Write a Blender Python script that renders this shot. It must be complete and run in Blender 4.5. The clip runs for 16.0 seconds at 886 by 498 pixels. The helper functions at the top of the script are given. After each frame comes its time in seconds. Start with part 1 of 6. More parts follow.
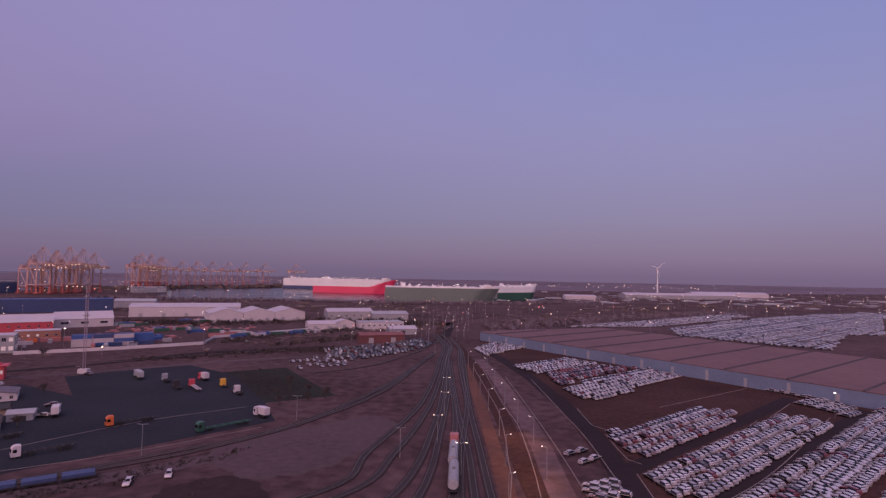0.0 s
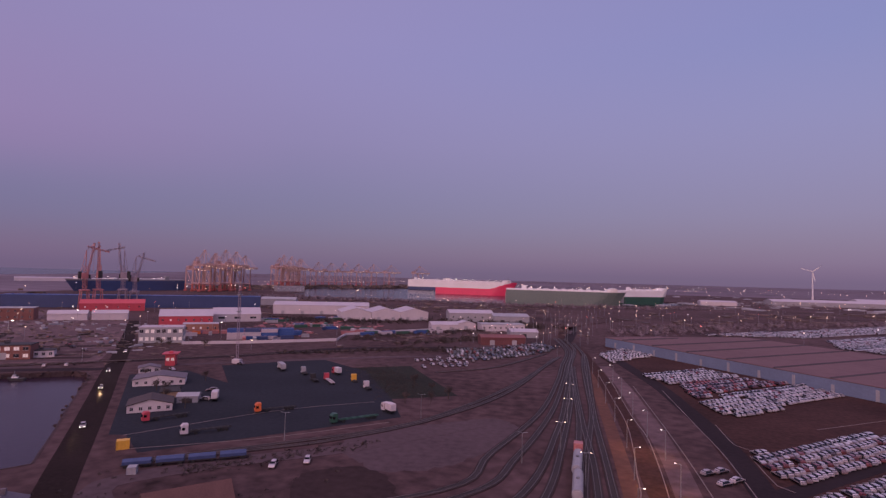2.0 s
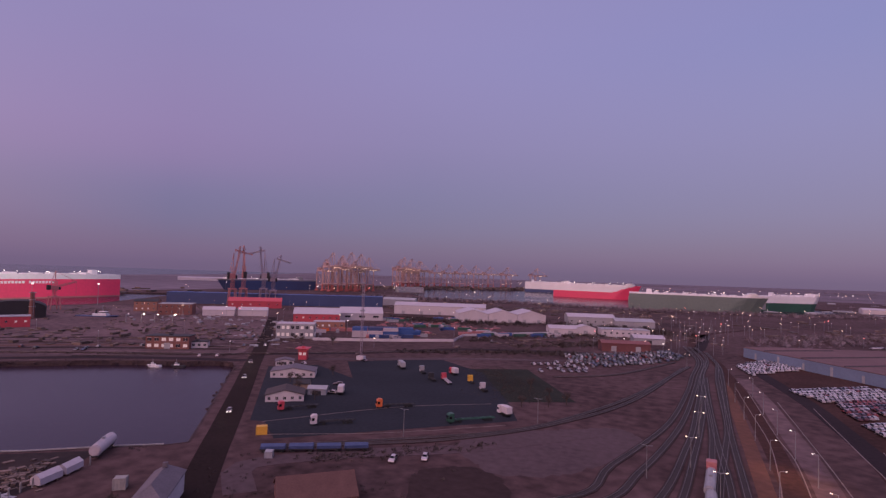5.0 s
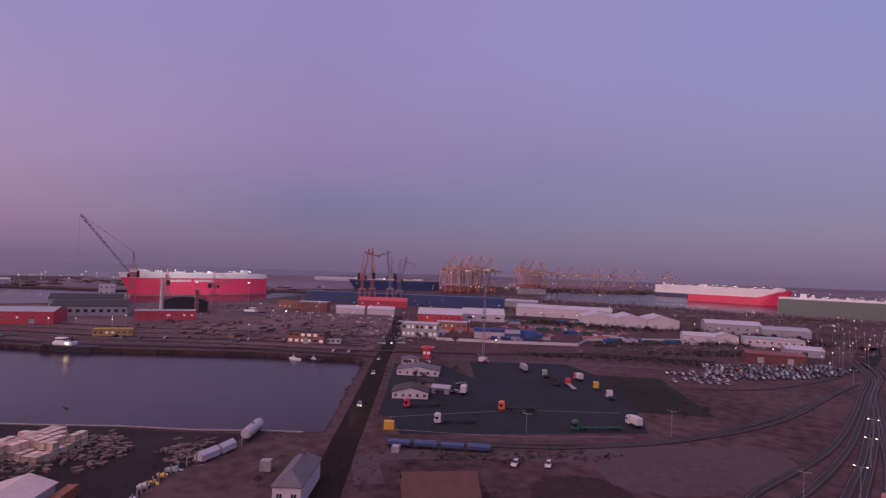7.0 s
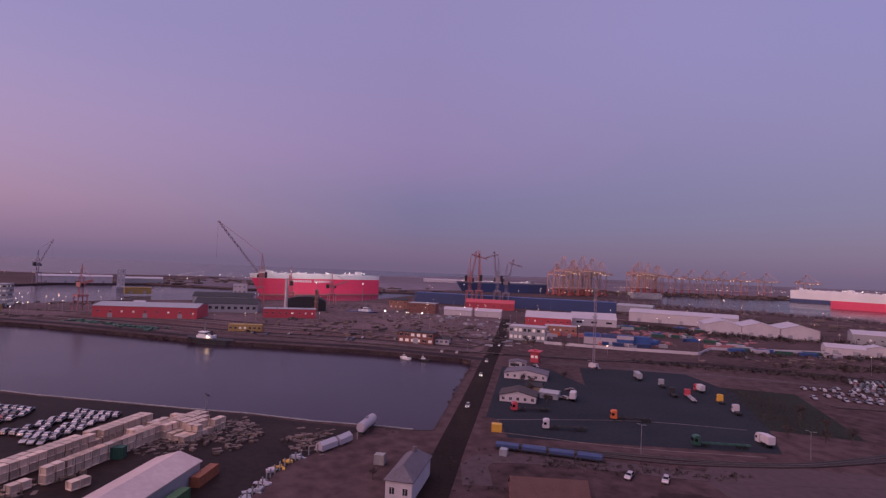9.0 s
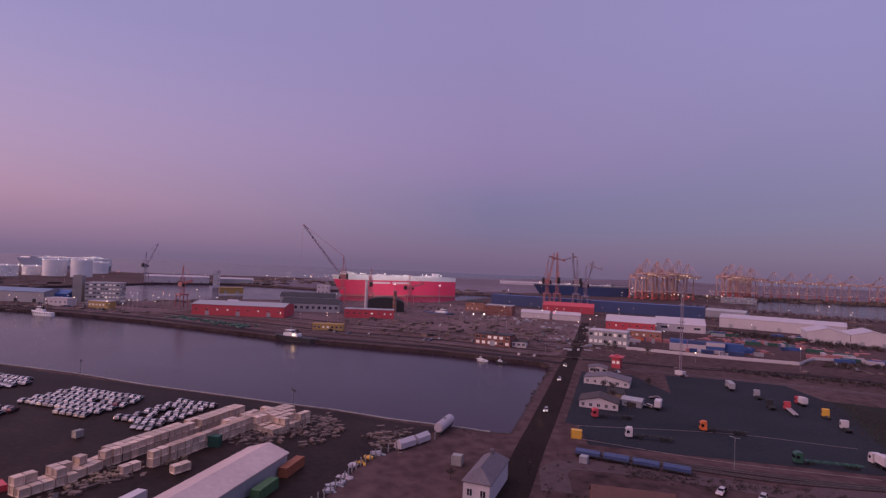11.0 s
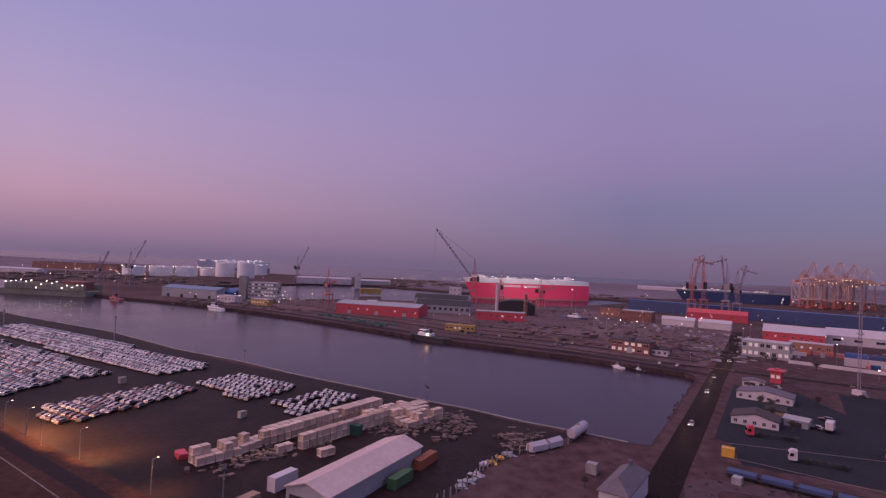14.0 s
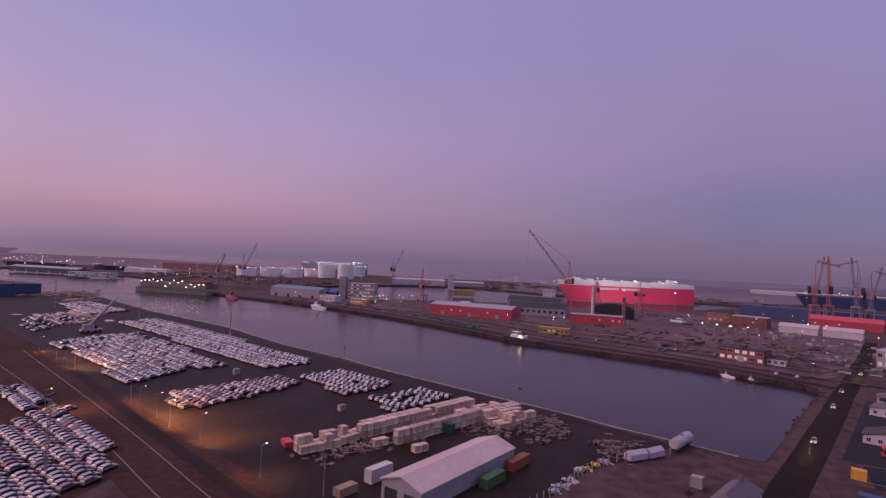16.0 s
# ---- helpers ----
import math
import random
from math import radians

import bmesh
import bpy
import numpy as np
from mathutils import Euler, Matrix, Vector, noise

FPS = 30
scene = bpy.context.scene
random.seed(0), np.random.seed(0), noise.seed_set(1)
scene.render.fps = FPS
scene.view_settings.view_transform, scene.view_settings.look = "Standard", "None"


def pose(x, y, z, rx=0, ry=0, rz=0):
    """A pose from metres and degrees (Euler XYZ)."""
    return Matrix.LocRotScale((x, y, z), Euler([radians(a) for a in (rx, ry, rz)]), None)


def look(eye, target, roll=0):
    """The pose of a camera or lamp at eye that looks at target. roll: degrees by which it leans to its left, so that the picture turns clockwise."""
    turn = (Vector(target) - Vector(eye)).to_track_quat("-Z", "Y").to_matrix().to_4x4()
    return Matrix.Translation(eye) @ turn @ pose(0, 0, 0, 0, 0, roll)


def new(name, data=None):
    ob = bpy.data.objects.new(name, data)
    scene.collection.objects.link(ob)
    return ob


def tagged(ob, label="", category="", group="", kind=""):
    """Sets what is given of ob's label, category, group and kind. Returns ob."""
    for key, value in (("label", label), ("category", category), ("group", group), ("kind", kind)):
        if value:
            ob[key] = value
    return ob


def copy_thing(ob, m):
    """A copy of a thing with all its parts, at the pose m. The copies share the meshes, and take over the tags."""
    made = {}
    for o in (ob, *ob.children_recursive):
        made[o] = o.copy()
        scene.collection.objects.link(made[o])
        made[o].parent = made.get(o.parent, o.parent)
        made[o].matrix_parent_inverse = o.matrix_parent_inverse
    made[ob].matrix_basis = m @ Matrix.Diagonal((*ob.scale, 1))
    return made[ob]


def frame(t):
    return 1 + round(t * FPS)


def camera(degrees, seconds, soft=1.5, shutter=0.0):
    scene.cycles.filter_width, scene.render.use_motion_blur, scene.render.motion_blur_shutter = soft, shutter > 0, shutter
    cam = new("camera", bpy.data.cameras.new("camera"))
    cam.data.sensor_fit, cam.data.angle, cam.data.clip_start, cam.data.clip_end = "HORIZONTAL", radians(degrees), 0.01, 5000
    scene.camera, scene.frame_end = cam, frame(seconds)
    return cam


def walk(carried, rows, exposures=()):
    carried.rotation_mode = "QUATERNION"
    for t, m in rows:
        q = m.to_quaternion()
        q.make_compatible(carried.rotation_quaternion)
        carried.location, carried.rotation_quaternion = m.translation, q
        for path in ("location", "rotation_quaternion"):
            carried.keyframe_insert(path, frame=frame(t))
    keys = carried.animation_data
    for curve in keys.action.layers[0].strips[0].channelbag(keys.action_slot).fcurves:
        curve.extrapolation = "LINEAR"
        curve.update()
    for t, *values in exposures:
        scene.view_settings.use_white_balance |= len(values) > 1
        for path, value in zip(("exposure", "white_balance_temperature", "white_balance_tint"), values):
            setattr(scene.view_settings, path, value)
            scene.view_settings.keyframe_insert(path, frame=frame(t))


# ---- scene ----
# Camera: seconds, place, then turn to the left, tilt up and lean to the right in degrees.
cam = camera(78.5, 16.0, soft=1.35)
PATH = [
    (0.0, 0.00, -0.00, 56.00, -0.00, 2.58, -1.13),
    (0.5, -0.08, -0.16, 55.95, 1.89, 2.59, -1.12),
    (1.0, -0.13, -0.07, 56.07, 5.01, 2.59, -1.23),
    (1.5, -0.27, -0.08, 56.10, 8.78, 2.60, -1.48),
    (2.0, -0.22, 0.00, 56.28, 12.70, 2.51, -1.55),
    (2.5, -0.22, 0.18, 56.40, 15.51, 2.45, -1.63),
    (3.0, -0.10, 0.39, 56.28, 18.23, 2.48, -1.71),
    (3.5, 0.30, 0.52, 56.21, 19.56, 2.49, -1.72),
    (6.0, -0.18, 1.43, 56.19, 30.30, 2.31, -1.93),
    (6.5, -0.28, 1.58, 56.08, 33.48, 2.27, -1.98),
    (7.0, -0.55, 1.86, 56.42, 37.78, 2.09, -2.07),
    (7.5, -0.55, 1.91, 56.45, 41.81, 2.03, -2.11),
    (8.0, -0.41, 1.68, 56.62, 44.96, 1.95, -2.21),
    (8.5, -0.30, 1.37, 56.64, 47.11, 1.92, -2.27),
    (11.0, -0.61, 1.21, 56.45, 57.07, 1.79, -2.46),
    (11.5, -0.58, 1.17, 56.37, 59.36, 1.78, -2.49),
    (12.0, -0.63, 1.24, 56.12, 61.76, 1.76, -2.53),
    (12.5, -0.71, 1.31, 55.88, 63.87, 1.73, -2.56),
    (13.0, -0.80, 1.36, 55.63, 66.25, 1.68, -2.57),
    (13.5, -0.92, 1.53, 55.49, 68.64, 1.62, -2.62),
    (14.0, -1.11, 1.55, 55.29, 70.81, 1.58, -2.64),
    (14.5, -1.27, 1.69, 55.08, 72.73, 1.55, -2.63),
    (15.0, -1.29, 1.80, 54.84, 75.42, 1.52, -2.61),
    (15.5, -1.02, 1.87, 54.80, 78.20, 1.42, -2.69),
    (16.0, -0.87, 1.94, 54.76, 80.61, 1.35, -2.68),
]
walk(cam, [(t, pose(x, y, z, 90 + tilt, 0, turn) @ pose(0, 0, 0, 0, 0, -lean)) for t, x, y, z, turn, tilt, lean in PATH])

# ---- light: dusk sky, glow of the set sun behind the start of the walk, soft light from the bright upper sky ----
SUN = Vector((-0.17, -0.985, 0.06)).normalized()


def srgb(r, g, b):
    return tuple(((c / 255 + 0.055) / 1.055) ** 2.4 if c > 10 else c / 255 / 12.92 for c in (r, g, b)) + (1.0,)


world = bpy.data.worlds.new("dusk_sky")
scene.world = world
world.use_nodes = True
wn, wl = world.node_tree.nodes, world.node_tree.links
wn.clear()
w_out = wn.new("ShaderNodeOutputWorld")
w_bg = wn.new("ShaderNodeBackground")
w_tc = wn.new("ShaderNodeTexCoord")
w_sep = wn.new("ShaderNodeSeparateXYZ")
wl.new(w_tc.outputs["Generated"], w_sep.inputs[0])
w_map = wn.new("ShaderNodeMapRange")
w_map.inputs["From Min"].default_value, w_map.inputs["From Max"].default_value = -0.1, 0.9
wl.new(w_sep.outputs["Z"], w_map.inputs["Value"])
# colours from the ground up, in four directions from the blue east round to the pink west
SKY_EAST = [(0.0, (100, 86, 108)), (0.1, (114, 98, 132)), (0.13, (120, 105, 142)), (0.205, (133, 121, 162)), (0.325, (141, 135, 182)), (0.416, (136, 135, 186)), (0.49, (130, 134, 188)), (1.0, (140, 132, 186))]
SKY_NORTH = [(0.0, (95, 82, 106)), (0.1, (110, 97, 130)), (0.13, (111, 98, 134)), (0.17, (114, 106, 147)), (0.22, (117, 111, 154)), (0.27, (126, 116, 161)), (0.325, (135, 122, 168)), (0.416, (143, 131, 180)),
             (0.49, (143, 133, 184)), (1.0, (150, 138, 186))]
SKY_NORTHWEST = [(0.0, (95, 80, 106)), (0.1, (112, 96, 130)), (0.13, (113, 97, 134)), (0.17, (110, 103, 146)), (0.22, (115, 108, 152)), (0.27, (137, 116, 163)), (0.325, (143, 122, 170)), (0.416, (144, 128, 176)),
                 (0.49, (141, 129, 178)), (1.0, (150, 138, 186))]
SKY_WEST = [(0.0, (100, 86, 110)), (0.1, (118, 103, 138)), (0.125, (138, 112, 148)), (0.16, (166, 127, 160)), (0.19, (182, 138, 168)), (0.25, (180, 148, 184)), (0.32, (172, 149, 190)), (0.376, (165, 148, 193)),
            (0.46, (151, 143, 194)), (1.0, (150, 138, 186))]


def sky_ramp(stops):
    r = wn.new("ShaderNodeValToRGB")
    r.color_ramp.interpolation = "B_SPLINE"
    while len(r.color_ramp.elements) < len(stops):
        r.color_ramp.elements.new(0.5)
    for el, (at, c) in zip(r.color_ramp.elements, stops):
        el.position, el.color = at, srgb(*c)
    wl.new(w_map.outputs[0], r.inputs[0])
    return r.outputs[0]


w_flat = wn.new("ShaderNodeVectorMath")
w_flat.operation = "MULTIPLY"
w_flat.inputs[1].default_value = (1, 1, 0)
wl.new(w_tc.outputs["Generated"], w_flat.inputs[0])
w_unit = wn.new("ShaderNodeVectorMath")
w_unit.operation = "NORMALIZE"
wl.new(w_flat.outputs[0], w_unit.inputs[0])
w_west = wn.new("ShaderNodeVectorMath")
w_west.operation = "DOT_PRODUCT"
w_west.inputs[1].default_value = (-0.951, -0.309, 0)
wl.new(w_unit.outputs[0], w_west.inputs[0])
w_turn = wn.new("ShaderNodeMath")
w_turn.operation = "ARCCOSINE"
wl.new(w_west.outputs["Value"], w_turn.inputs[0])
sky_colour = sky_ramp(SKY_EAST)
for stops, lo, hi in ((SKY_NORTH, 2.37, 1.4), (SKY_NORTHWEST, 1.4, 0.98), (SKY_WEST, 0.98, 0.0)):
    w_step = wn.new("ShaderNodeMapRange")
    w_step.inputs["From Min"].default_value, w_step.inputs["From Max"].default_value = lo, hi
    wl.new(w_turn.outputs[0], w_step.inputs["Value"])
    w_mix = wn.new("ShaderNodeMix")
    w_mix.data_type = "RGBA"
    wl.new(w_step.outputs[0], w_mix.inputs["Factor"])
    wl.new(sky_colour, w_mix.inputs["A"])
    wl.new(sky_ramp(stops), w_mix.inputs["B"])
    sky_colour = w_mix.outputs["Result"]


def glow(power, amount, colour, base, towards):
    w_dot = wn.new("ShaderNodeVectorMath")
    w_dot.operation = "DOT_PRODUCT"
    wl.new(w_tc.outputs["Generated"], w_dot.inputs[0])
    w_dot.inputs[1].default_value = towards
    clip_n = wn.new("ShaderNodeMapRange")
    clip_n.inputs["From Min"].default_value, clip_n.inputs["From Max"].default_value = -0.2, 1.0
    wl.new(w_dot.outputs["Value"], clip_n.inputs["Value"])
    p = wn.new("ShaderNodeMath")
    p.operation, p.inputs[1].default_value = "POWER", power
    wl.new(clip_n.outputs[0], p.inputs[0])
    s = wn.new("ShaderNodeVectorMath")
    s.operation = "SCALE"
    s.inputs[0].default_value = colour
    wl.new(p.outputs[0], s.inputs["Scale"])
    s2 = wn.new("ShaderNodeVectorMath")
    s2.operation = "SCALE"
    s2.inputs["Scale"].default_value = amount
    wl.new(s.outputs[0], s2.inputs[0])
    a = wn.new("ShaderNodeVectorMath")
    a.operation = "ADD"
    wl.new(base, a.inputs[0])
    wl.new(s2.outputs[0], a.inputs[1])
    return a.outputs[0]


w_nish = wn.new("ShaderNodeTexSky")
w_nish.sky_type, w_nish.sun_disc = "NISHITA", False
w_nish.sun_elevation, w_nish.sun_rotation = radians(3.0), math.atan2(SUN.x, SUN.y)
w_ns = wn.new("ShaderNodeVectorMath")
w_ns.operation = "SCALE"
w_ns.inputs["Scale"].default_value = 0.02
wl.new(w_nish.outputs[0], w_ns.inputs[0])
w_add = wn.new("ShaderNodeVectorMath")
w_add.operation = "ADD"
wl.new(sky_colour, w_add.inputs[0])
wl.new(w_ns.outputs[0], w_add.inputs[1])
sky = glow(12.0, 3.4, (1.0, 0.56, 0.5), w_add.outputs[0], SUN)
wl.new(sky, w_bg.inputs["Color"])
wl.new(w_bg.outputs[0], w_out.inputs["Surface"])

sun_data = bpy.data.lights.new("sun", "SUN")
sun_data.energy, sun_data.angle, sun_data.color = 1.15, radians(70), (1.0, 0.68, 0.74)
sun = new("sun", sun_data)
sun.matrix_basis = look((0, 0, 200), Vector((0, 0, 200)) - Vector((SUN.x, SUN.y, 2.4)))


# ---- materials ----
def mat(name, colour, rough=0.7, metal=0.0, vary=0.25, big=0.05, fine=1.5, bump=0.1, tint=None, island=0.0, each=0.0, gloss=0.5):
    """A surface whose colour varies at two scales; island and each set how much single pieces differ."""
    m = bpy.data.materials.new(name)
    m.use_nodes = True
    n, l = m.node_tree.nodes, m.node_tree.links
    b = n["Principled BSDF"]
    b.inputs["Roughness"].default_value, b.inputs["Metallic"].default_value = rough, metal
    b.inputs["Specular IOR Level"].default_value = gloss
    tc = n.new("ShaderNodeTexCoord")
    n1, n2 = n.new("ShaderNodeTexNoise"), n.new("ShaderNodeTexNoise")
    n1.inputs["Scale"].default_value, n1.inputs["Detail"].default_value = big, 6
    n2.inputs["Scale"].default_value, n2.inputs["Detail"].default_value = fine, 4
    for q in (n1, n2):
        l.new(tc.outputs["Object"], q.inputs["Vector"])
    avg = n.new("ShaderNodeMath")
    avg.operation = "ADD"
    l.new(n1.outputs[0], avg.inputs[0])
    l.new(n2.outputs[0], avg.inputs[1])
    mr = n.new("ShaderNodeMapRange")
    mr.inputs["From Min"].default_value, mr.inputs["From Max"].default_value = 0.6, 1.4
    mr.inputs["To Min"].default_value, mr.inputs["To Max"].default_value = 0.0, 1.0
    l.new(avg.outputs[0], mr.inputs["Value"])
    mix = n.new("ShaderNodeMix")
    mix.data_type = "RGBA"
    c2 = tint or colour
    mix.inputs["A"].default_value = tuple(c * (1 - vary) for c in colour) + (1,)
    mix.inputs["B"].default_value = tuple(min(1, c * (1 + vary)) for c in c2) + (1,)
    l.new(mr.outputs[0], mix.inputs["Factor"])
    out = mix.outputs["Result"]
    if island or each:
        src = n.new("ShaderNodeNewGeometry").outputs["Random Per Island"] if island else n.new("ShaderNodeObjectInfo").outputs["Random"]
        k = island or each
        r = n.new("ShaderNodeMapRange")
        r.inputs["To Min"].default_value, r.inputs["To Max"].default_value = 1 - k, 1 + k * 0.4
        l.new(src, r.inputs["Value"])
        sc = n.new("ShaderNodeVectorMath")
        sc.operation = "SCALE"
        l.new(out, sc.inputs[0])
        l.new(r.outputs[0], sc.inputs["Scale"])
        out = sc.outputs[0]
    l.new(out, b.inputs["Base Color"])
    if bump:
        bp = n.new("ShaderNodeBump")
        bp.inputs["Strength"].default_value, bp.inputs["Distance"].default_value = bump, 0.05
        l.new(n2.outputs[0], bp.inputs["Height"])
        l.new(bp.outputs[0], b.inputs["Normal"])
    return m


def paint_by_piece(name, island, stops, rough=0.3):
    """Car paint: each car takes one colour of the ramp."""
    m = bpy.data.materials.new(name)
    m.use_nodes = True
    n, l = m.node_tree.nodes, m.node_tree.links
    b = n["Principled BSDF"]
    b.inputs["Roughness"].default_value = rough
    b.inputs["Metallic"].default_value = 0.45
    b.inputs["Coat Weight"].default_value = 0.6
    src = n.new("ShaderNodeNewGeometry").outputs["Random Per Island"] if island else n.new("ShaderNodeObjectInfo").outputs["Random"]
    rp = n.new("ShaderNodeValToRGB")
    rp.color_ramp.interpolation = "CONSTANT"
    while len(rp.color_ramp.elements) < len(stops):
        rp.color_ramp.elements.new(0.5)
    for el, (at, c) in zip(rp.color_ramp.elements, stops):
        el.position, el.color = at, (*c, 1)
    l.new(src, rp.inputs[0])
    tc, ns = n.new("ShaderNodeTexCoord"), n.new("ShaderNodeTexNoise")
    ns.inputs["Scale"].default_value = 1.3
    l.new(tc.outputs["Object"], ns.inputs["Vector"])
    dust = n.new("ShaderNodeMapRange")
    dust.inputs["To Min"].default_value, dust.inputs["To Max"].default_value = 0.25, 0.5
    l.new(ns.outputs[0], dust.inputs["Value"])
    l.new(dust.outputs[0], b.inputs["Roughness"])
    l.new(rp.outputs[0], b.inputs["Base Color"])
    return m


def lamp_mat(name, colour, strength):
    m = bpy.data.materials.new(name)
    m.use_nodes = True
    b = m.node_tree.nodes["Principled BSDF"]
    b.inputs["Emission Color"].default_value, b.inputs["Emission Strength"].default_value = (*colour, 1), strength
    return m


ASPHALT = mat("asphalt", (0.038, 0.0175, 0.0155), 0.95, gloss=0.12, vary=0.4, big=0.03, fine=0.5, tint=(0.062, 0.029, 0.025), bump=0.02)
WET_ASPHALT = mat("wet_asphalt", (0.017, 0.0092, 0.0085), 0.6, gloss=0.1, vary=0.5, big=0.05, fine=0.5, tint=(0.027, 0.0155, 0.0135), bump=0.03)
ASPHALT_DARK = mat("asphalt_dark", (0.026, 0.027, 0.034), 0.95, gloss=0.12, vary=0.3, big=0.03, fine=0.6)
ROAD = mat("road_asphalt", (0.029, 0.019, 0.022), 0.95, gloss=0.12, vary=0.3, big=0.03, fine=0.7)
EARTH = mat("earth_and_grass", (0.042, 0.0235, 0.0225), 0.95, gloss=0.12, vary=0.5, big=0.012, fine=0.2, tint=(0.094, 0.055, 0.056), bump=0.04)
GRAVEL = mat("gravel", (0.092, 0.061, 0.066), 0.95, gloss=0.12, vary=0.3, big=0.02, fine=0.4, bump=0.3)
BALLAST = mat("ballast", (0.05, 0.03, 0.03), 0.95, gloss=0.12, vary=0.35, big=0.05, fine=2.0, bump=0.4)
RUST_EARTH = mat("rusty_earth", (0.12, 0.058, 0.044), 0.95, gloss=0.12, vary=0.35, big=0.03, fine=0.4)
MEADOW = mat("dark_meadow", (0.026, 0.027, 0.021), 0.95, gloss=0.12, vary=0.4, big=0.03, fine=0.5)
QUAY_WALL = mat("quay_wall", (0.075, 0.05, 0.052), 0.95, gloss=0.12, vary=0.4, big=0.1, fine=0.8)
CONCRETE = mat("concrete", (0.3, 0.27, 0.26), 0.85, vary=0.2, big=0.08, fine=1.0)
RAIL = mat("rail_steel", (0.14, 0.105, 0.1), 0.5, metal=0.4, vary=0.3)
YARD = mat("brown_yard", (0.092, 0.055, 0.058), 0.95, gloss=0.12, vary=0.45, big=0.02, fine=0.2, tint=(0.15, 0.096, 0.1), bump=0.04)
# Far ground colour: lighter than the earth, with distance haze painted in.
HAZY_FLATS = mat("haze_paled_flats", (0.12, 0.09, 0.108), 0.95, gloss=0.12, vary=0.35, big=0.002, fine=0.02, tint=(0.17, 0.13, 0.155), bump=0)
SLATE = mat("mauve_grey_slate", (0.13, 0.105, 0.125), 0.8, vary=0.25, big=0.3, fine=2.5)
DAMP = mat("damp_earth", (0.042, 0.025, 0.025), 0.95, gloss=0.12, vary=0.4, big=0.03, fine=0.4, bump=0.05)
WHITE_LINE = mat("line_paint", (0.19, 0.14, 0.13), 0.7, vary=0.3, big=0.2, fine=3.0)
WHITE_WALL = mat("white_wall", (0.55, 0.48, 0.5), 0.7, vary=0.1, big=0.15, fine=1.0)
WHITE_SHEET = mat("white_sheet_roof", (0.47, 0.4, 0.43), 0.5, vary=0.12, big=0.06, fine=0.8)
GREY_SHEET = mat("grey_sheet", (0.33, 0.31, 0.33), 0.55, vary=0.15, big=0.08, fine=0.8)
BLUEGREY_SHEET = mat("blue_grey_sheet", (0.16, 0.2, 0.29), 0.55, vary=0.15, big=0.08, fine=0.8)
MAUVE_ROOF = mat("flat_bitumen_roof", (0.165, 0.1, 0.104), 0.95, gloss=0.12, vary=0.16, big=0.015, fine=0.2)
WET_ROAD = mat("wet_road", (0.026, 0.0165, 0.0155), 0.85, gloss=0.05, vary=0.3, big=0.05, fine=0.7)
ROOF_SEAM = mat("roof_seam", (0.05, 0.035, 0.04), 0.8)
BROWN_TILE = mat("dark_brown_roof", (0.062, 0.042, 0.043), 0.85, vary=0.3, big=0.3, fine=3)
DARK_ROOF = mat("dark_roof", (0.034, 0.03, 0.034), 0.8, vary=0.2, big=0.1)
BRICK = mat("red_brick", (0.22, 0.09, 0.075), 0.85, vary=0.25, big=0.3, fine=4.0)
RED = mat("red_paint", (0.5, 0.06, 0.085), 0.5, vary=0.12, big=0.03, fine=0.4)
SHIP_RED = mat("ship_red_paint", (0.76, 0.055, 0.14), 0.45, vary=0.1, big=0.02, fine=0.3)
SHIP_WHITE = mat("ship_white_paint", (0.78, 0.74, 0.74), 0.45, vary=0.08, big=0.03, fine=0.4)
SHIP_GREEN = mat("ship_grey_green_paint", (0.13, 0.165, 0.15), 0.5, vary=0.12, big=0.02, fine=0.3)
DOCK_GREY = mat("dock_olive_grey_paint", (0.2, 0.185, 0.15), 0.7, vary=0.25, big=0.05, fine=0.4)
SHIP_GREY = mat("ship_grey_paint", (0.22, 0.21, 0.23), 0.5, vary=0.12, big=0.02, fine=0.3)
GREEN_DARK = mat("dark_green_paint", (0.03, 0.09, 0.06), 0.5, vary=0.15)
BLUE = mat("blue_paint", (0.04, 0.09, 0.26), 0.55, vary=0.2, big=0.1, fine=0.8)
NAVY = mat("navy_paint", (0.04, 0.06, 0.15), 0.55, vary=0.2, big=0.05, fine=0.6)
RUSSET = mat("russet_render", (0.33, 0.15, 0.11), 0.8, vary=0.2, big=0.2)
ORANGE = mat("orange_paint", (0.62, 0.14, 0.04), 0.5, vary=0.15)
OCHRE = mat("ochre_paint", (0.4, 0.25, 0.08), 0.6, vary=0.2)
YELLOW = mat("yellow_paint", (0.66, 0.36, 0.05), 0.5, vary=0.15)
GREEN = mat("green_paint", (0.09, 0.3, 0.12), 0.5, vary=0.2)
# Crane red, grey and buff are paled: haze over the distance is in the paint.
CRANE_RED_HAZED = mat("crane_red_paint_hazed", (0.4, 0.15, 0.15), 0.55, vary=0.2)
CRANE_PALE = mat("crane_pale_paint", (0.4, 0.31, 0.31), 0.6, vary=0.25)
CRANE_LEG = mat("crane_bright_red_paint", (0.44, 0.11, 0.1), 0.5, vary=0.2)
CRANE_GREY_HAZED = mat("crane_grey_paint_hazed", (0.3, 0.23, 0.27), 0.55, vary=0.2)
CRANE_BUFF_HAZED = mat("crane_buff_paint_hazed", (0.42, 0.26, 0.25), 0.55, vary=0.2)
STEEL = mat("galvanised_steel", (0.3, 0.29, 0.3), 0.5, metal=0.5, vary=0.15)
RUBBER = mat("tyre_rubber", (0.02, 0.02, 0.02), 0.85)
# Glass of vehicles; also darkens the painted shade strips on car sides.
GLASS_AND_SHADE = mat("car_glass_and_shade", (0.012, 0.012, 0.016), 0.08, vary=0.1, bump=0)
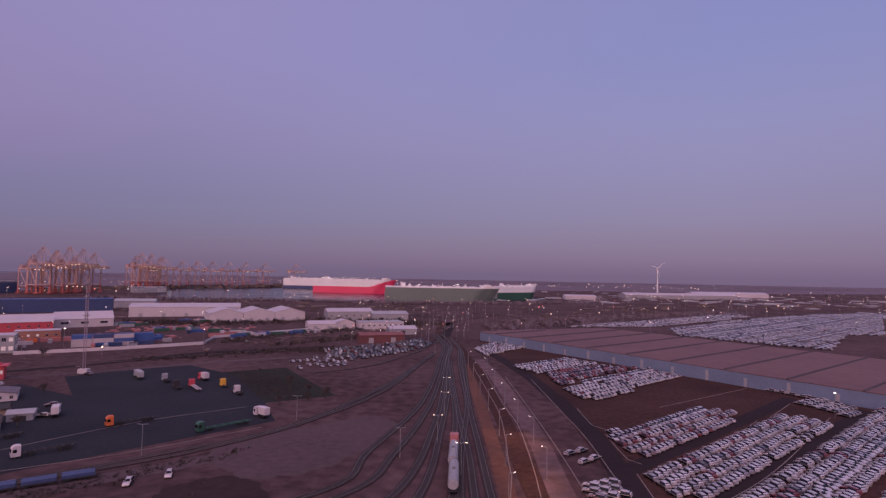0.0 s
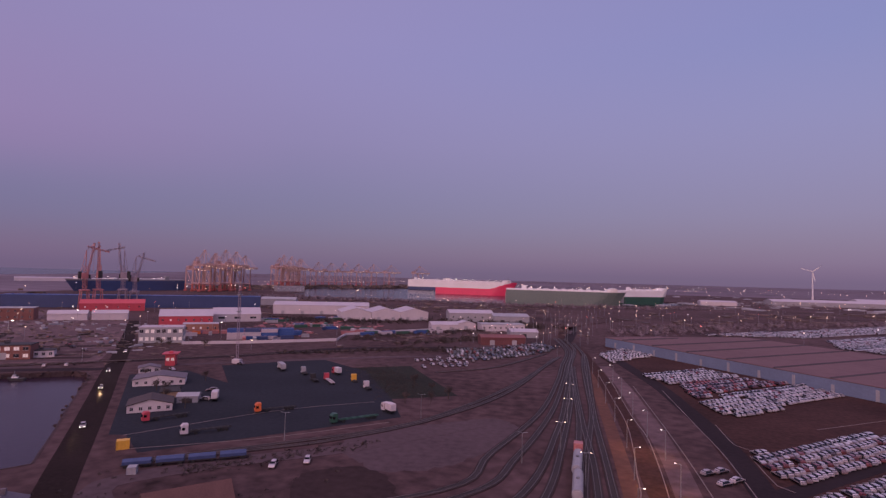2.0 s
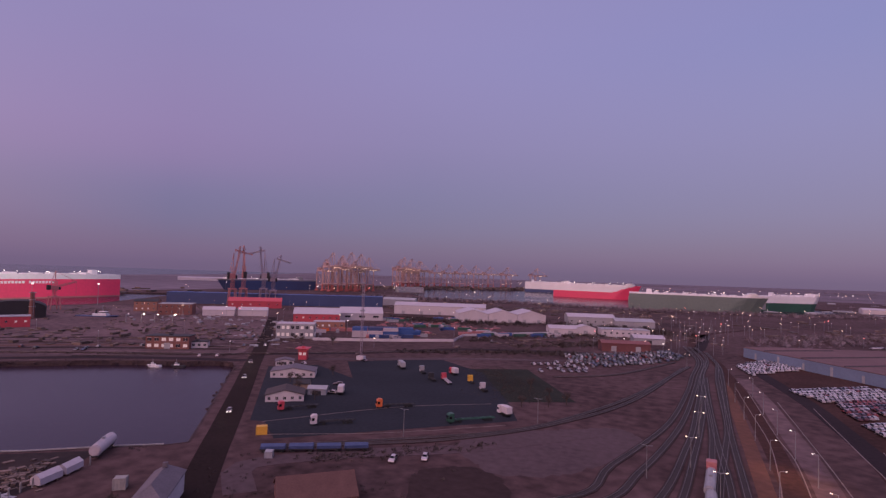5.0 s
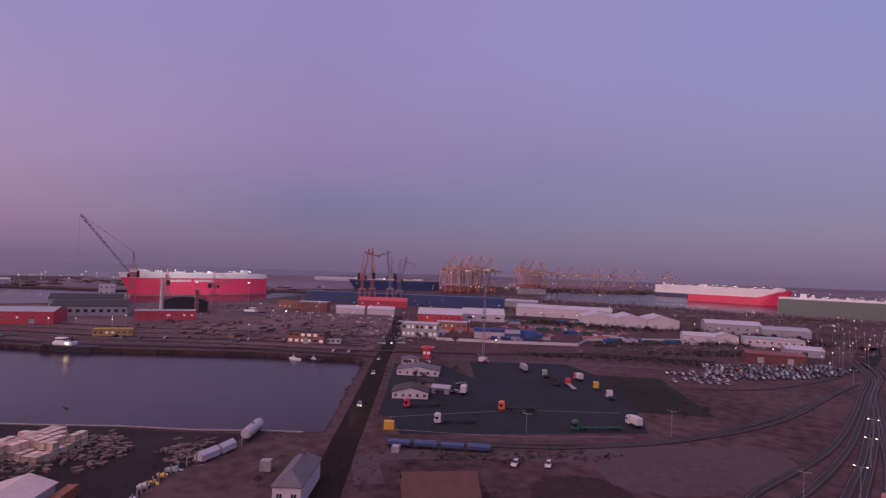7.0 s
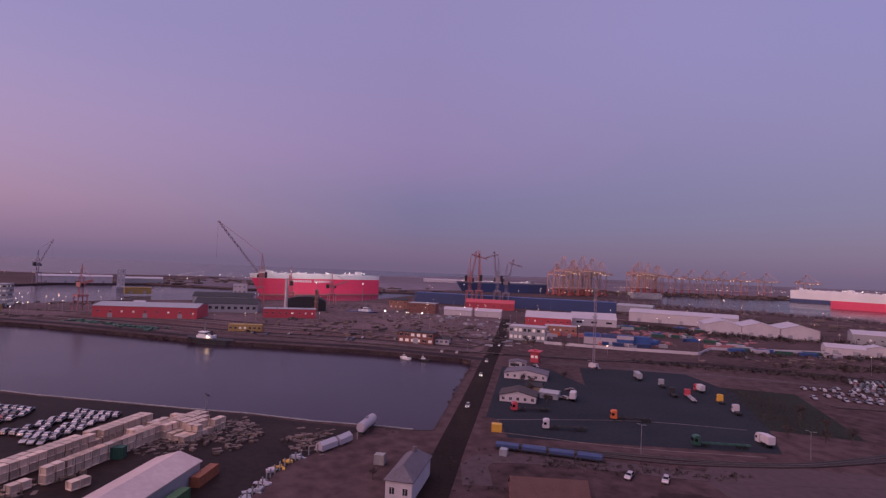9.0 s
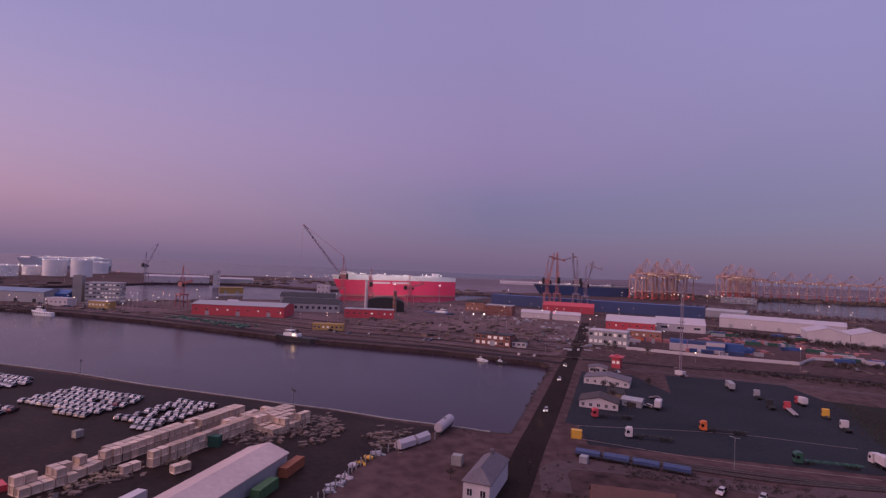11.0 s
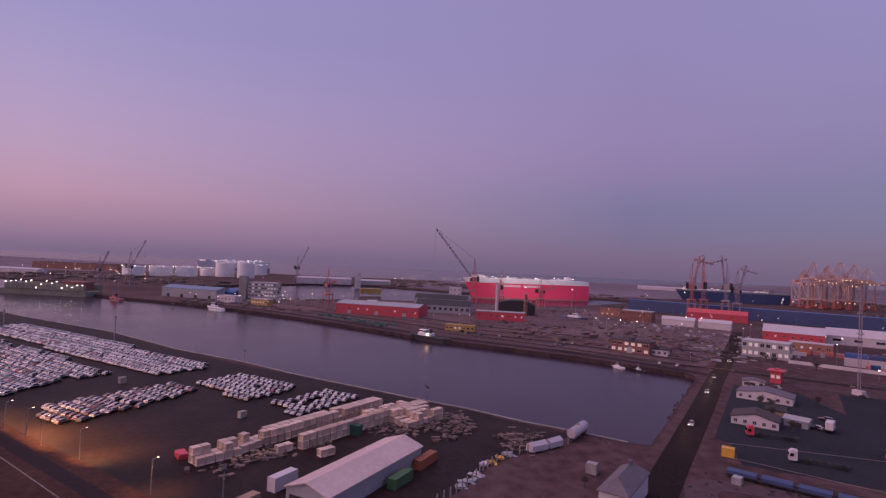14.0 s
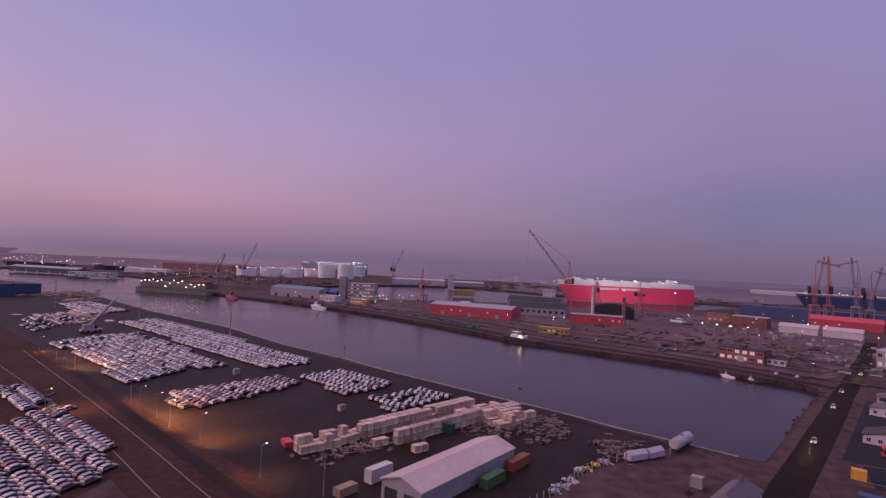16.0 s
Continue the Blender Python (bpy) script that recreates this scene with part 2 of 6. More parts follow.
PANE = mat("window_pane", (0.03, 0.03, 0.04), 0.1, vary=0.2, bump=0)
WRAP = mat("cream_plastic_wrap", (0.66, 0.48, 0.38), 0.45, vary=0.2, big=0.3, fine=2.5, bump=0.4, each=0.3)
TIMBER = mat("timber", (0.3, 0.2, 0.14), 0.8, vary=0.35, big=0.3, fine=3.0, each=0.4)
SCRAP = mat("scrap_and_pallets", (0.15, 0.1, 0.085), 0.8, vary=0.4, big=0.3, fine=2.0, island=0.6)
# Twigs of the far woods: distance haze is painted in as a paler mauve.
HAZE_TWIGS = mat("haze_paled_twigs", (0.2, 0.15, 0.17), 0.9, vary=0.3, big=0.02, fine=0.2, island=0.3)
TWIGS = mat("bare_twigs", (0.07, 0.05, 0.046), 0.9, vary=0.4, big=0.1, fine=1.0, island=0.4)
BARK = mat("bark", (0.08, 0.055, 0.045), 0.9, vary=0.3)
CAR_STOPS = [(0.0, (0.66, 0.57, 0.57)), (0.5, (0.52, 0.45, 0.45)), (0.78, (0.38, 0.32, 0.33)), (0.91, (0.13, 0.1, 0.11)), (0.955, (0.26, 0.06, 0.07))]
RED_STOPS = [(0.0, (0.3, 0.06, 0.06)), (0.4, (0.12, 0.05, 0.06)), (0.7, (0.42, 0.3, 0.3)), (0.9, (0.6, 0.55, 0.55))]
CAR_PAINT = paint_by_piece("car_paint", False, [(0.0, (0.6, 0.5, 0.5)), (0.45, (0.44, 0.36, 0.36)), (0.7, (0.3, 0.2, 0.2)), (0.84, (0.24, 0.07, 0.07)), (0.93, (0.12, 0.09, 0.1))])
CAR_PAINT_MANY = paint_by_piece("car_paint_rows", True, CAR_STOPS)
MIXED_STOPS = [(0.0, (0.07, 0.065, 0.07)), (0.4, (0.2, 0.18, 0.19)), (0.66, (0.4, 0.36, 0.37)), (0.8, (0.2, 0.05, 0.05)), (0.88, (0.08, 0.09, 0.15)), (0.95, (0.6, 0.54, 0.54))]
CAR_PAINT_MIXED = paint_by_piece("car_paint_mixed", True, MIXED_STOPS)
CAR_PAINT_RED = paint_by_piece("car_paint_dark_rows", True, RED_STOPS)
LAMP_WARM = lamp_mat("lamp_warm", (1.0, 0.62, 0.32), 6.0)
FAR_WARM = lamp_mat("far_lamp_warm", (1.0, 0.66, 0.42), 5.0)
FAR_WHITE = lamp_mat("far_lamp_white", (1.0, 0.86, 0.78), 4.0)
LAMP_WHITE = lamp_mat("lamp_white", (1.0, 0.86, 0.72), 4.0)
LAMP_RED = lamp_mat("lamp_red", (1.0, 0.12, 0.08), 6.0)
LIT_WINDOW = lamp_mat("lit_window", (1.0, 0.55, 0.28), 0.13)


def water_mat():
    m = bpy.data.materials.new("harbour_water")
    m.use_nodes = True
    n, l = m.node_tree.nodes, m.node_tree.links
    b = n["Principled BSDF"]
    b.inputs["Base Color"].default_value = (0.034, 0.02, 0.032, 1)
    b.inputs["Specular IOR Level"].default_value = 0.23
    b.inputs["IOR"].default_value = 1.33
    b.inputs["Roughness"].default_value = 0.12
    tc, n1, n2 = n.new("ShaderNodeTexCoord"), n.new("ShaderNodeTexNoise"), n.new("ShaderNodeTexNoise")
    n1.inputs["Scale"].default_value, n1.inputs["Detail"].default_value = 0.5, 4
    n2.inputs["Scale"].default_value = 0.01
    l.new(tc.outputs["Object"], n1.inputs["Vector"])
    l.new(tc.outputs["Object"], n2.inputs["Vector"])
    mr = n.new("ShaderNodeMapRange")
    mr.inputs["To Min"].default_value, mr.inputs["To Max"].default_value = 0.1, 0.28
    l.new(n2.outputs[0], mr.inputs["Value"])
    l.new(mr.outputs[0], b.inputs["Roughness"])
    bp = n.new("ShaderNodeBump")
    bp.inputs["Strength"].default_value, bp.inputs["Distance"].default_value = 0.25, 0.3
    l.new(n1.outputs[0], bp.inputs["Height"])
    l.new(bp.outputs[0], b.inputs["Normal"])
    return m


WATER = water_mat()


# ---- mesh helpers ----
def mesh_of(name, bm, mats):
    me = bpy.data.meshes.new(name)
    bm.to_mesh(me)
    bm.free()
    for m in mats if isinstance(mats, (list, tuple)) else [mats]:
        me.materials.append(m)
    return me


def part(name, bm, mats, parent, label=""):
    ob = new(name, mesh_of(name, bm, mats))
    ob.parent = parent
    return tagged(ob, label)


def share(name, me, parent, m):
    ob = new(name, me)
    ob.parent = parent
    ob.matrix_basis = m
    return ob


def thing(name, m, label, category, group="", kind=""):
    ob = new(name)
    ob.empty_display_size = 0.5
    ob.matrix_basis = m
    return tagged(ob, label, category, group, kind)


def structure(name, bm, mats, label, category="", m=None):
    ob = new(name, mesh_of(name, bm, mats))
    if m:
        ob.matrix_basis = m
    return tagged(ob, label, category, kind="structure")


def box(bm, x0, x1, y0, y1, z0, z1, slot=0, bevel=0.0):
    v = [bm.verts.new(p) for p in ((x0, y0, z0), (x1, y0, z0), (x1, y1, z0), (x0, y1, z0), (x0, y0, z1), (x1, y0, z1), (x1, y1, z1), (x0, y1, z1))]
    fs = [bm.faces.new([v[i] for i in q]) for q in ((3, 2, 1, 0), (4, 5, 6, 7), (0, 1, 5, 4), (1, 2, 6, 5), (2, 3, 7, 6), (3, 0, 4, 7))]
    for f in fs:
        f.material_index = slot
    if bevel:
        bmesh.ops.bevel(bm, geom=list({e for f in fs for e in f.edges}), offset=bevel, segments=1, affect="EDGES")
    return fs


def extrude_x(bm, profile, x0, x1, slot=0):
    """A prism along x over a profile of (y, z)."""
    a = [bm.verts.new((x0, y, z)) for y, z in profile]
    b = [bm.verts.new((x1, y, z)) for y, z in profile]
    k = len(profile)
    fs = [bm.faces.new((a[i], a[(i + 1) % k], b[(i + 1) % k], b[i])) for i in range(k)]
    fs += [bm.faces.new(a[::-1]), bm.faces.new(b)]
    for f in fs:
        f.material_index = slot
    bmesh.ops.recalc_face_normals(bm, faces=fs)
    return fs


def extrude_y(bm, profile, y0, y1, slot=0):
    """A prism along y over a profile of (x, z)."""
    a = [bm.verts.new((x, y0, z)) for x, z in profile]
    b = [bm.verts.new((x, y1, z)) for x, z in profile]
    k = len(profile)
    fs = [bm.faces.new((a[i], b[i], b[(i + 1) % k], a[(i + 1) % k])) for i in range(k)]
    fs += [bm.faces.new(a), bm.faces.new(b[::-1])]
    for f in fs:
        f.material_index = slot
    bmesh.ops.recalc_face_normals(bm, faces=fs)
    return fs


def beam(bm, a, b, w, slot=0):
    """A square bar from a to b."""
    a, b = Vector(a), Vector(b)
    d = (b - a).normalized()
    s = d.orthogonal().normalized() * w / 2
    t = d.cross(s)
    v = [bm.verts.new(p + o) for p in (a, b) for o in (s + t, s - t, -s - t, -s + t)]
    for q in ((0, 1, 2, 3), (7, 6, 5, 4), (0, 4, 5, 1), (1, 5, 6, 2), (2, 6, 7, 3), (3, 7, 4, 0)):
        f = bm.faces.new([v[i] for i in q])
        f.material_index = slot


def lattice(bm, a, b, w, n, bar):
    """A four-sided lattice mast or boom from a to b."""
    a, b = Vector(a), Vector(b)
    d = (b - a).normalized()
    s = d.orthogonal().normalized() * w / 2
    t = d.cross(s)
    corner = [s + t, s - t, -s - t, -s + t]
    for c in corner:
        beam(bm, a + c, b + c, bar)
    for i in range(n):
        p, q = a.lerp(b, i / n), a.lerp(b, (i + 1) / n)
        for k in range(4):
            beam(bm, p + corner[k], q + corner[(k + 1) % 4], bar * 0.6)


def drum(bm, x, y, z0, z1, r0, r1=None, n=12, slot=0):
    r1 = r0 if r1 is None else r1
    a = [bm.verts.new((x + r0 * math.cos(6.2832 * i / n), y + r0 * math.sin(6.2832 * i / n), z0)) for i in range(n)]
    b = [bm.verts.new((x + r1 * math.cos(6.2832 * i / n), y + r1 * math.sin(6.2832 * i / n), z1)) for i in range(n)]
    fs = [bm.faces.new((a[i], a[(i + 1) % n], b[(i + 1) % n], b[i])) for i in range(n)] + [bm.faces.new(a[::-1]), bm.faces.new(b)]
    for f in fs:
        f.material_index = slot


def sheet(name, corners, z, material, label, category):
    bm = bmesh.new()
    top = [bm.verts.new((x, y, z)) for x, y in corners]
    bm.faces.new(top)
    bmesh.ops.triangulate(bm, faces=bm.faces[:])
    bmesh.ops.recalc_face_normals(bm, faces=bm.faces[:])
    for f in bm.faces:
        if f.normal.z < 0:
            f.normal_flip()
    return structure(name, bm, material, label, category)


def smooth_line(points, step=6.0):
    """Points along a rounded line through the given ones."""
    p = [Vector((*q, 0)) for q in points]
    p = [2 * p[0] - p[1]] + p + [2 * p[-1] - p[-2]]
    out = []
    for i in range(1, len(p) - 2):
        n = max(1, int((p[i + 1] - p[i]).length / step))
        for k in range(n):
            t = k / n
            out.append(0.5 * (2 * p[i] + (p[i + 1] - p[i - 1]) * t + (2 * p[i - 1] - 5 * p[i] + 4 * p[i + 1] - p[i + 2]) * t * t
                              + (3 * p[i] - p[i - 1] - 3 * p[i + 1] + p[i + 2]) * t ** 3))
    return out + [p[-2]]


def band(bm, line, off, width, z0, z1, slot=0):
    """A raised strip that follows a line at a sideways offset."""
    rows = []
    for i, p in enumerate(line):
        d = (line[min(i + 1, len(line) - 1)] - line[max(i - 1, 0)]).normalized()
        s = Vector((d.y, -d.x, 0))
        rows.append([bm.verts.new((*(p + s * o).xy, z)) for o, z in ((off - width / 2, z0), (off - width / 2, z1), (off + width / 2, z1), (off + width / 2, z0))])
    for a, b in zip(rows, rows[1:]):
        for k in range(3):
            f = bm.faces.new((a[k], a[k + 1], b[k + 1], b[k]))
            f.material_index = slot
    bmesh.ops.recalc_face_normals(bm, faces=bm.faces[:])


def strip(name, points, width, z, material, label, category):
    bm = bmesh.new()
    band(bm, smooth_line(points), 0, width, -0.1, z)
    return structure(name, bm, material, label, category)


# ---- ground and water ----
BASIN = [(-144, 125), (-148, 119), (-158, 111), (-176, 95), (-196, 81), (-214, 65), (-236, 47), (-266, 22), (-300, -2), (-342, -38), (-415, -86), (-466, -132), (-507, -168), (-604, -241), (-628, -256), (-639, -302), (-652, -340),
         (-800, -640), (-1250, -900), (-1290, -560), (-1130, -420), (-960, -250), (-760, -190), (-660, -77), (-590, -10), (-517, 45), (-459, 82), (-390, 124), (-340, 168), (-300, 203), (-262, 226), (-250, 236), (-240, 236),
         (-232, 229), (-221, 217), (-193, 183), (-168, 154)]
DOCK = [(-700, 440), (-735, 330), (-765, 136), (-718, 34), (-905, -90), (-1010, -60), (-1190, 120), (-1190, 260), (-1010, 390), (-960, 640), (-860, 720)]
RIVER = [(-500, 1010), (-310, 1054), (-110, 1035), (180, 1130), (300, 1350), (60, 1620), (-300, 1900), (-860, 1900), (-860, 1560), (-640, 1180)]
COAST = [(-30000, -15800), (-3000, -1700), (-3000, -1100), (-2450, -400), (-1760, 100), (-1680, 620), (-2150, 1400), (-2550, 2600), (-16000, 30000)]


def ground():
    bm = bmesh.new()
    rim = COAST + [(30000, 30000), (30000, -30000), (-30000, -30000)]
    edges = []
    for loop in (rim, BASIN, DOCK, RIVER):
        v = [bm.verts.new((x, y, 0)) for x, y in loop]
        edges += [bm.edges.new((v[i], v[(i + 1) % len(v)])) for i in range(len(v))]
    bmesh.ops.triangle_fill(bm, use_beauty=True, use_dissolve=False, edges=edges)
    for f in bm.faces:
        if f.normal.z < 0:
            f.normal_flip()
    return structure("ground", bm, EARTH, "brown earth and rough grass of the harbour flats", "ground")


ground()
bm = bmesh.new()
bm.faces.new([bm.verts.new(p) for p in ((-40000, -40000, -2.6), (1000, -40000, -2.6), (1000, 40000, -2.6), (-40000, 40000, -2.6))])
structure("water", bm, WATER, "still violet-grey harbour water in the basins and river mouth", "water")


def quay(name, loop, closed=True):
    """Concrete quay wall with its coping along a water's edge."""
    bm = bmesh.new()
    pts = [Vector((*p, 0)) for p in loop]
    pairs = list(zip(pts, pts[1:] + pts[:1])) if closed else list(zip(pts, pts[1:]))
    for a, b in pairs:
        d = (b - a).normalized()
        s = Vector((-d.y, d.x, 0)) * 0.6
        for o0, o1, z0, z1 in ((-0.5, 0.5, -3.2, 0.12),):
            v = [bm.verts.new((p + s * o).xy.to_3d() + Vector((0, 0, z))) for p in (a, b) for o, z in ((o0, z0), (o0, z1), (o1, z1), (o1, z0))]
            for q in ((0, 1, 5, 4), (1, 2, 6, 5), (2, 3, 7, 6)):
                bm.faces.new([v[i] for i in q])
    bmesh.ops.recalc_face_normals(bm, faces=bm.faces[:])
    return structure(name, bm, QUAY_WALL, "weathered concrete quay wall with a pale coping", "quay")


bm = bmesh.new()
band(bm, [Vector((*p, 0)) for p in BASIN[1:12]], 0.9, 0.6, 0, 0.3)
structure("coping", bm, CONCRETE, "pale stone coping along the quay edge", "coping")
quay("quay_1", BASIN)
quay("quay_2", DOCK)
quay("quay_3", RIVER)

# yards and roads
sheet("truck_yard", [(-140, 154), (-124, 141), (-61, 204), (-74, 232), (-108, 290), (-148, 319), (-190, 277), (-158, 236)], 0.06, ASPHALT_DARK, "dark asphalt lorry yard", "yard")
sheet("bungalow_yard", [(-139, 155), (-146, 153), (-188, 204), (-216, 238), (-198, 258), (-158, 236.5), (-150, 200)], 0.05, ASPHALT_DARK, "dark damp asphalt round the bungalows", "yard")
sheet("car_yard_east", [(47, 120), (64, 125), (230, 120), (230, 210), (150, 305), (70, 440), (30, 470), (44, 330), (51, 230)], 0.05, ASPHALT, "brown asphalt yard of new cars", "yard")
sheet("car_yard_west", [(-125, -24), (-108, 5), (-116, 40), (-128, 55), (-138, 65), (-145, 76), (-148, 90), (-160, 106), (-178, 92), (-198, 78), (-238, 44), (-268, 19), (-344, -41), (-417, -89), (-509, -171), (-602, -243), (-622, -262), (-640, -340), (-620, -430), (-260, -130), (-190, -72)], 0.05, WET_ASPHALT,
      "dark wet asphalt yard beside the quay", "yard")
sheet("car_yard_south", [(-110, -60), (-148, -50), (-240, -118), (-420, -262), (-420, -420), (-110, -200)], 0.05, ASPHALT, "brown asphalt yard with new cars", "yard")
strip("apron_road", [(-60, 15), (-130, -28), (-190, -74), (-307, -166), (-470, -300)], 26, 0.08, ASPHALT, "broad empty apron road", "road")
strip("lane", [(-100, 0), (-131, -21), (-192, -66), (-310, -150)], 4, 0.1, ROAD, "darker verge of the apron road", "road")
strip("harbour_road", [(-70, 50), (-100, 86), (-128, 119), (-152, 148), (-193, 197), (-226, 236), (-273, 293), (-340, 372), (-420, 465)], 9.0, 0.09, WET_ROAD, "damp asphalt road along the end of the basin", "road")
strip("cross_track", [(-225, 262), (-180, 296), (-120, 338), (-60, 372), (-20, 400)], 7, 0.07, GRAVEL, "pale dirt track behind the lorry yard", "road")
strip("cross_road", [(-252, 268), (-232, 285), (-196, 318), (-155, 366), (-90, 400), (-20, 425), (2, 480), (10, 620)], 9, 0.09, ROAD, "asphalt road beyond the lorry yard", "road")
strip("gravel_road", [(-101, 104), (-114, 119), (-95, 141), (-65, 165), (-30, 205)], 8, 0.08, GRAVEL, "pale gravel track", "road")
rim_rnd = random.Random(4)
rim = [p + Vector((rim_rnd.gauss(0, 0.7), rim_rnd.gauss(0, 0.7), 0)) for p in smooth_line([(-72, 172), (-58, 190), (-42, 203), (-26, 213), (-17, 205), (-18, 188), (-26, 168), (-36, 154), (-50, 148), (-64, 158), (-72, 172)], 2.0)[:-1]]
sheet("gravel_field", [tuple(p.xy) for p in rim], 0.05, GRAVEL, "bare pale gravel field", "yard")
rim = [p + Vector((rim_rnd.gauss(0, 0.6), rim_rnd.gauss(0, 0.6), 0)) for p in smooth_line([(-62, 118), (-70, 138), (-58, 150), (-45, 142), (-40, 128), (-48, 112), (-62, 118)], 2.0)[:-1]]
sheet("dark_field", [tuple(p.xy) for p in rim], 0.04, DAMP, "dark damp field beside the gravel", "ground")
strip("lamp_road", [(26, 120), (25, 160), (24.5, 215), (22, 300), (17, 370), (12, 430), (-2, 500), (10, 620), (80, 760)], 6.5, 0.09, ASPHALT, "lamp-lit road beside the railway", "road")
# pale sheets over the far land stand in for haze at the horizon
sheet("far_flats", [(-1250, 280), (-1680, 620), (-2150, 1400), (-2550, 2600), (-16000, 30000), (30000, 30000), (30000, 14000), (1400, 2200), (300, 2000), (-900, 1960), (-900, 1500), (-1000, 800), (-1040, 420)], 0.03, HAZY_FLATS,
      "far flats towards the river mouth, paled to stand in for haze", "ground")
sheet("far_flats_west", [(-1350, -560), (-1800, 60), (-2450, -400), (-3000, -1100), (-3000, -1700), (-30000, -15800), (-30000, -24000), (-2400, -2400), (-1320, -950)], 0.03, HAZY_FLATS, "far flats beyond the basin, paled to stand in for haze", "ground")
strip("yard_lane", [(53, 158), (92, 193), (128, 225), (166, 260)], 6.5, 0.08, ROAD, "dark lane between the car rows", "road")
strip("yard_lane_south", [(62, 134), (84, 150), (160, 216), (186, 238)], 7.0, 0.08, ROAD, "dark lane between the car rows", "road")
strip("yard_road", [(51, 118), (51.5, 150), (54, 185), (54.5, 215), (52, 260), (49, 300), (41, 355), (30, 425)], 7.4, 0.09, ROAD, "dark lane along the car yard", "road")
strip("lamp_lane", [(31, 118), (32, 150), (33.3, 180), (33.4, 210), (32, 250), (30, 300), (25, 360)], 7.0, 0.1, YARD, "dark lane under the row of lamps", "road")
strip("verge", [(17.6, 120), (17.8, 175), (17.2, 235), (16, 300), (14.5, 350)], 4.6, 0.06, RUST_EARTH, "rust-brown strip of bare earth", "ground")
strip("meadow", [(-108, 304), (-66, 236)], 44, 0.03, MEADOW, "dark overgrown meadow", "ground")
strip("quay_road", [(-240, 246), (-300, 215), (-345, 180), (-395, 135), (-465, 92), (-525, 55), (-600, 0), (-680, -75)], 8, 0.07, ROAD, "road along the far quay", "road")
sheet("works_yard", [(-260, 262), (-410, 140), (-520, 70), (-690, -70), (-745, 130), (-715, 330), (-690, 430), (-560, 560), (-380, 430)], 0.04, YARD, "brown works yard between the docks", "yard")

for off, width, material, word in ((9, 5, GRAVEL, "pale"), (19, 9, EARTH, "brown"), (31, 4, GRAVEL, "pale"), (40, 8, DAMP, "dark"), (52, 5, RUST_EARTH, "rusty"), (64, 10, EARTH, "brown"), (80, 4, GRAVEL, "pale"), (92, 7, DAMP, "dark")):
    strip("works_strip", [(-262 - off * 0.35, 236 + off * 0.94), (-340 - off * 0.5, 186 + off * 0.86), (-400 - off * 0.55, 133 + off * 0.83), (-470 - off * 0.55, 90 + off * 0.83), (-560 - off * 0.6, 28 + off * 0.8)], width, 0.05 + off * 0.0004, material,
          word + " strip of the works yard along the sidings", "yard")

# white lines on the yards
for k, line in enumerate(([(-141, 154), (-110, 198), (-79, 224)], [(-131, 142), (-95, 166), (-63, 196)], [(-128, -26), (-190, -71), (-307, -160)], [(-129, -37), (-187, -80), (-300, -175)],
                          [(35.5, 300), (37.6, 225), (38.3, 175), (37.7, 120)], [(48.7, 294), (50.1, 230), (50.7, 188), (47.5, 120)], [(95, 237), (157, 281)], [(62, 158), (97, 185), (159, 249)],
                          [(58, 232), (57.5, 206), (61, 201)], [(58.9, 195), (58.1, 178), (58, 169), (61, 165)], [(56.5, 157), (54.8, 141), (53, 122)], [(-150, 322), (-130, 335), (-100, 352)], [(17.3, 122), (18.2, 139), (20.3, 153), (20.9, 166), (22.5, 186), (24, 223), (22.4, 266), (19.8, 329)], [(25.5, 122), (26, 140), (26.9, 151), (28.3, 175), (29.2, 207), (27.3, 238), (24.9, 320)],
                          [(98, 188), (126, 218)], [(64, 132), (100, 163), (160, 225)])):
    bm = bmesh.new()
    band(bm, smooth_line(line), 0, 0.28, 0.0, 0.13)
    structure("line", bm, WHITE_LINE, "worn pale line painted on the asphalt", "line")

# ---- railway ----
TRACKS = [
    [(-95, 95), (-31, 139), (-22, 172), (-9, 230), (-3, 300), (-1, 350), (2, 420), (-8, 500)],
    [(-80, 88), (-25, 137), (-13.6, 172), (-4.5, 231), (0, 300), (2, 350), (5, 420), (-4, 500)],
    [(-45, 95), (-12, 137), (-1.8, 205), (1.5, 270), (3.4, 330), (7, 420)],
    [(-22, 95), (-5, 138), (0.6, 198), (3.8, 262), (4.4, 300)],
    [(-4, 95), (3.5, 138), (4.3, 164), (4.9, 179), (6.2, 231), (4.8, 300), (4, 350), (8, 430), (0, 500)],
    [(9.5, 95), (9.2, 138), (9.2, 174), (7.6, 214), (6.3, 280), (6, 350)],
    [(5.5, 95), (5.5, 138), (7.2, 174), (9.6, 205), (11.8, 240), (11.8, 300), (12, 350), (14, 410)],
    [(14.5, 95), (13.4, 138), (13, 174), (12.4, 232), (13.6, 300), (14.6, 350), (14.4, 402), (8, 470)],
    [(-120, 133), (-91, 155), (-72, 172), (-48, 206), (-25, 266), (-6, 380)],
    [(-118, 136), (-90, 160), (-60, 189), (-43, 222), (-25, 279), (-3, 387)],
    [(-330, 200), (-240, 280), (-150, 355), (-70, 404), (-15, 440)],
    [(-262, 258), (-335, 212), (-440, 142), (-560, 62), (-650, -12)],
    [(-280, 282), (-350, 250), (-460, 190), (-580, 110), (-680, 20)],
    [(-70, 300), (-40, 330), (-12, 400)],
]


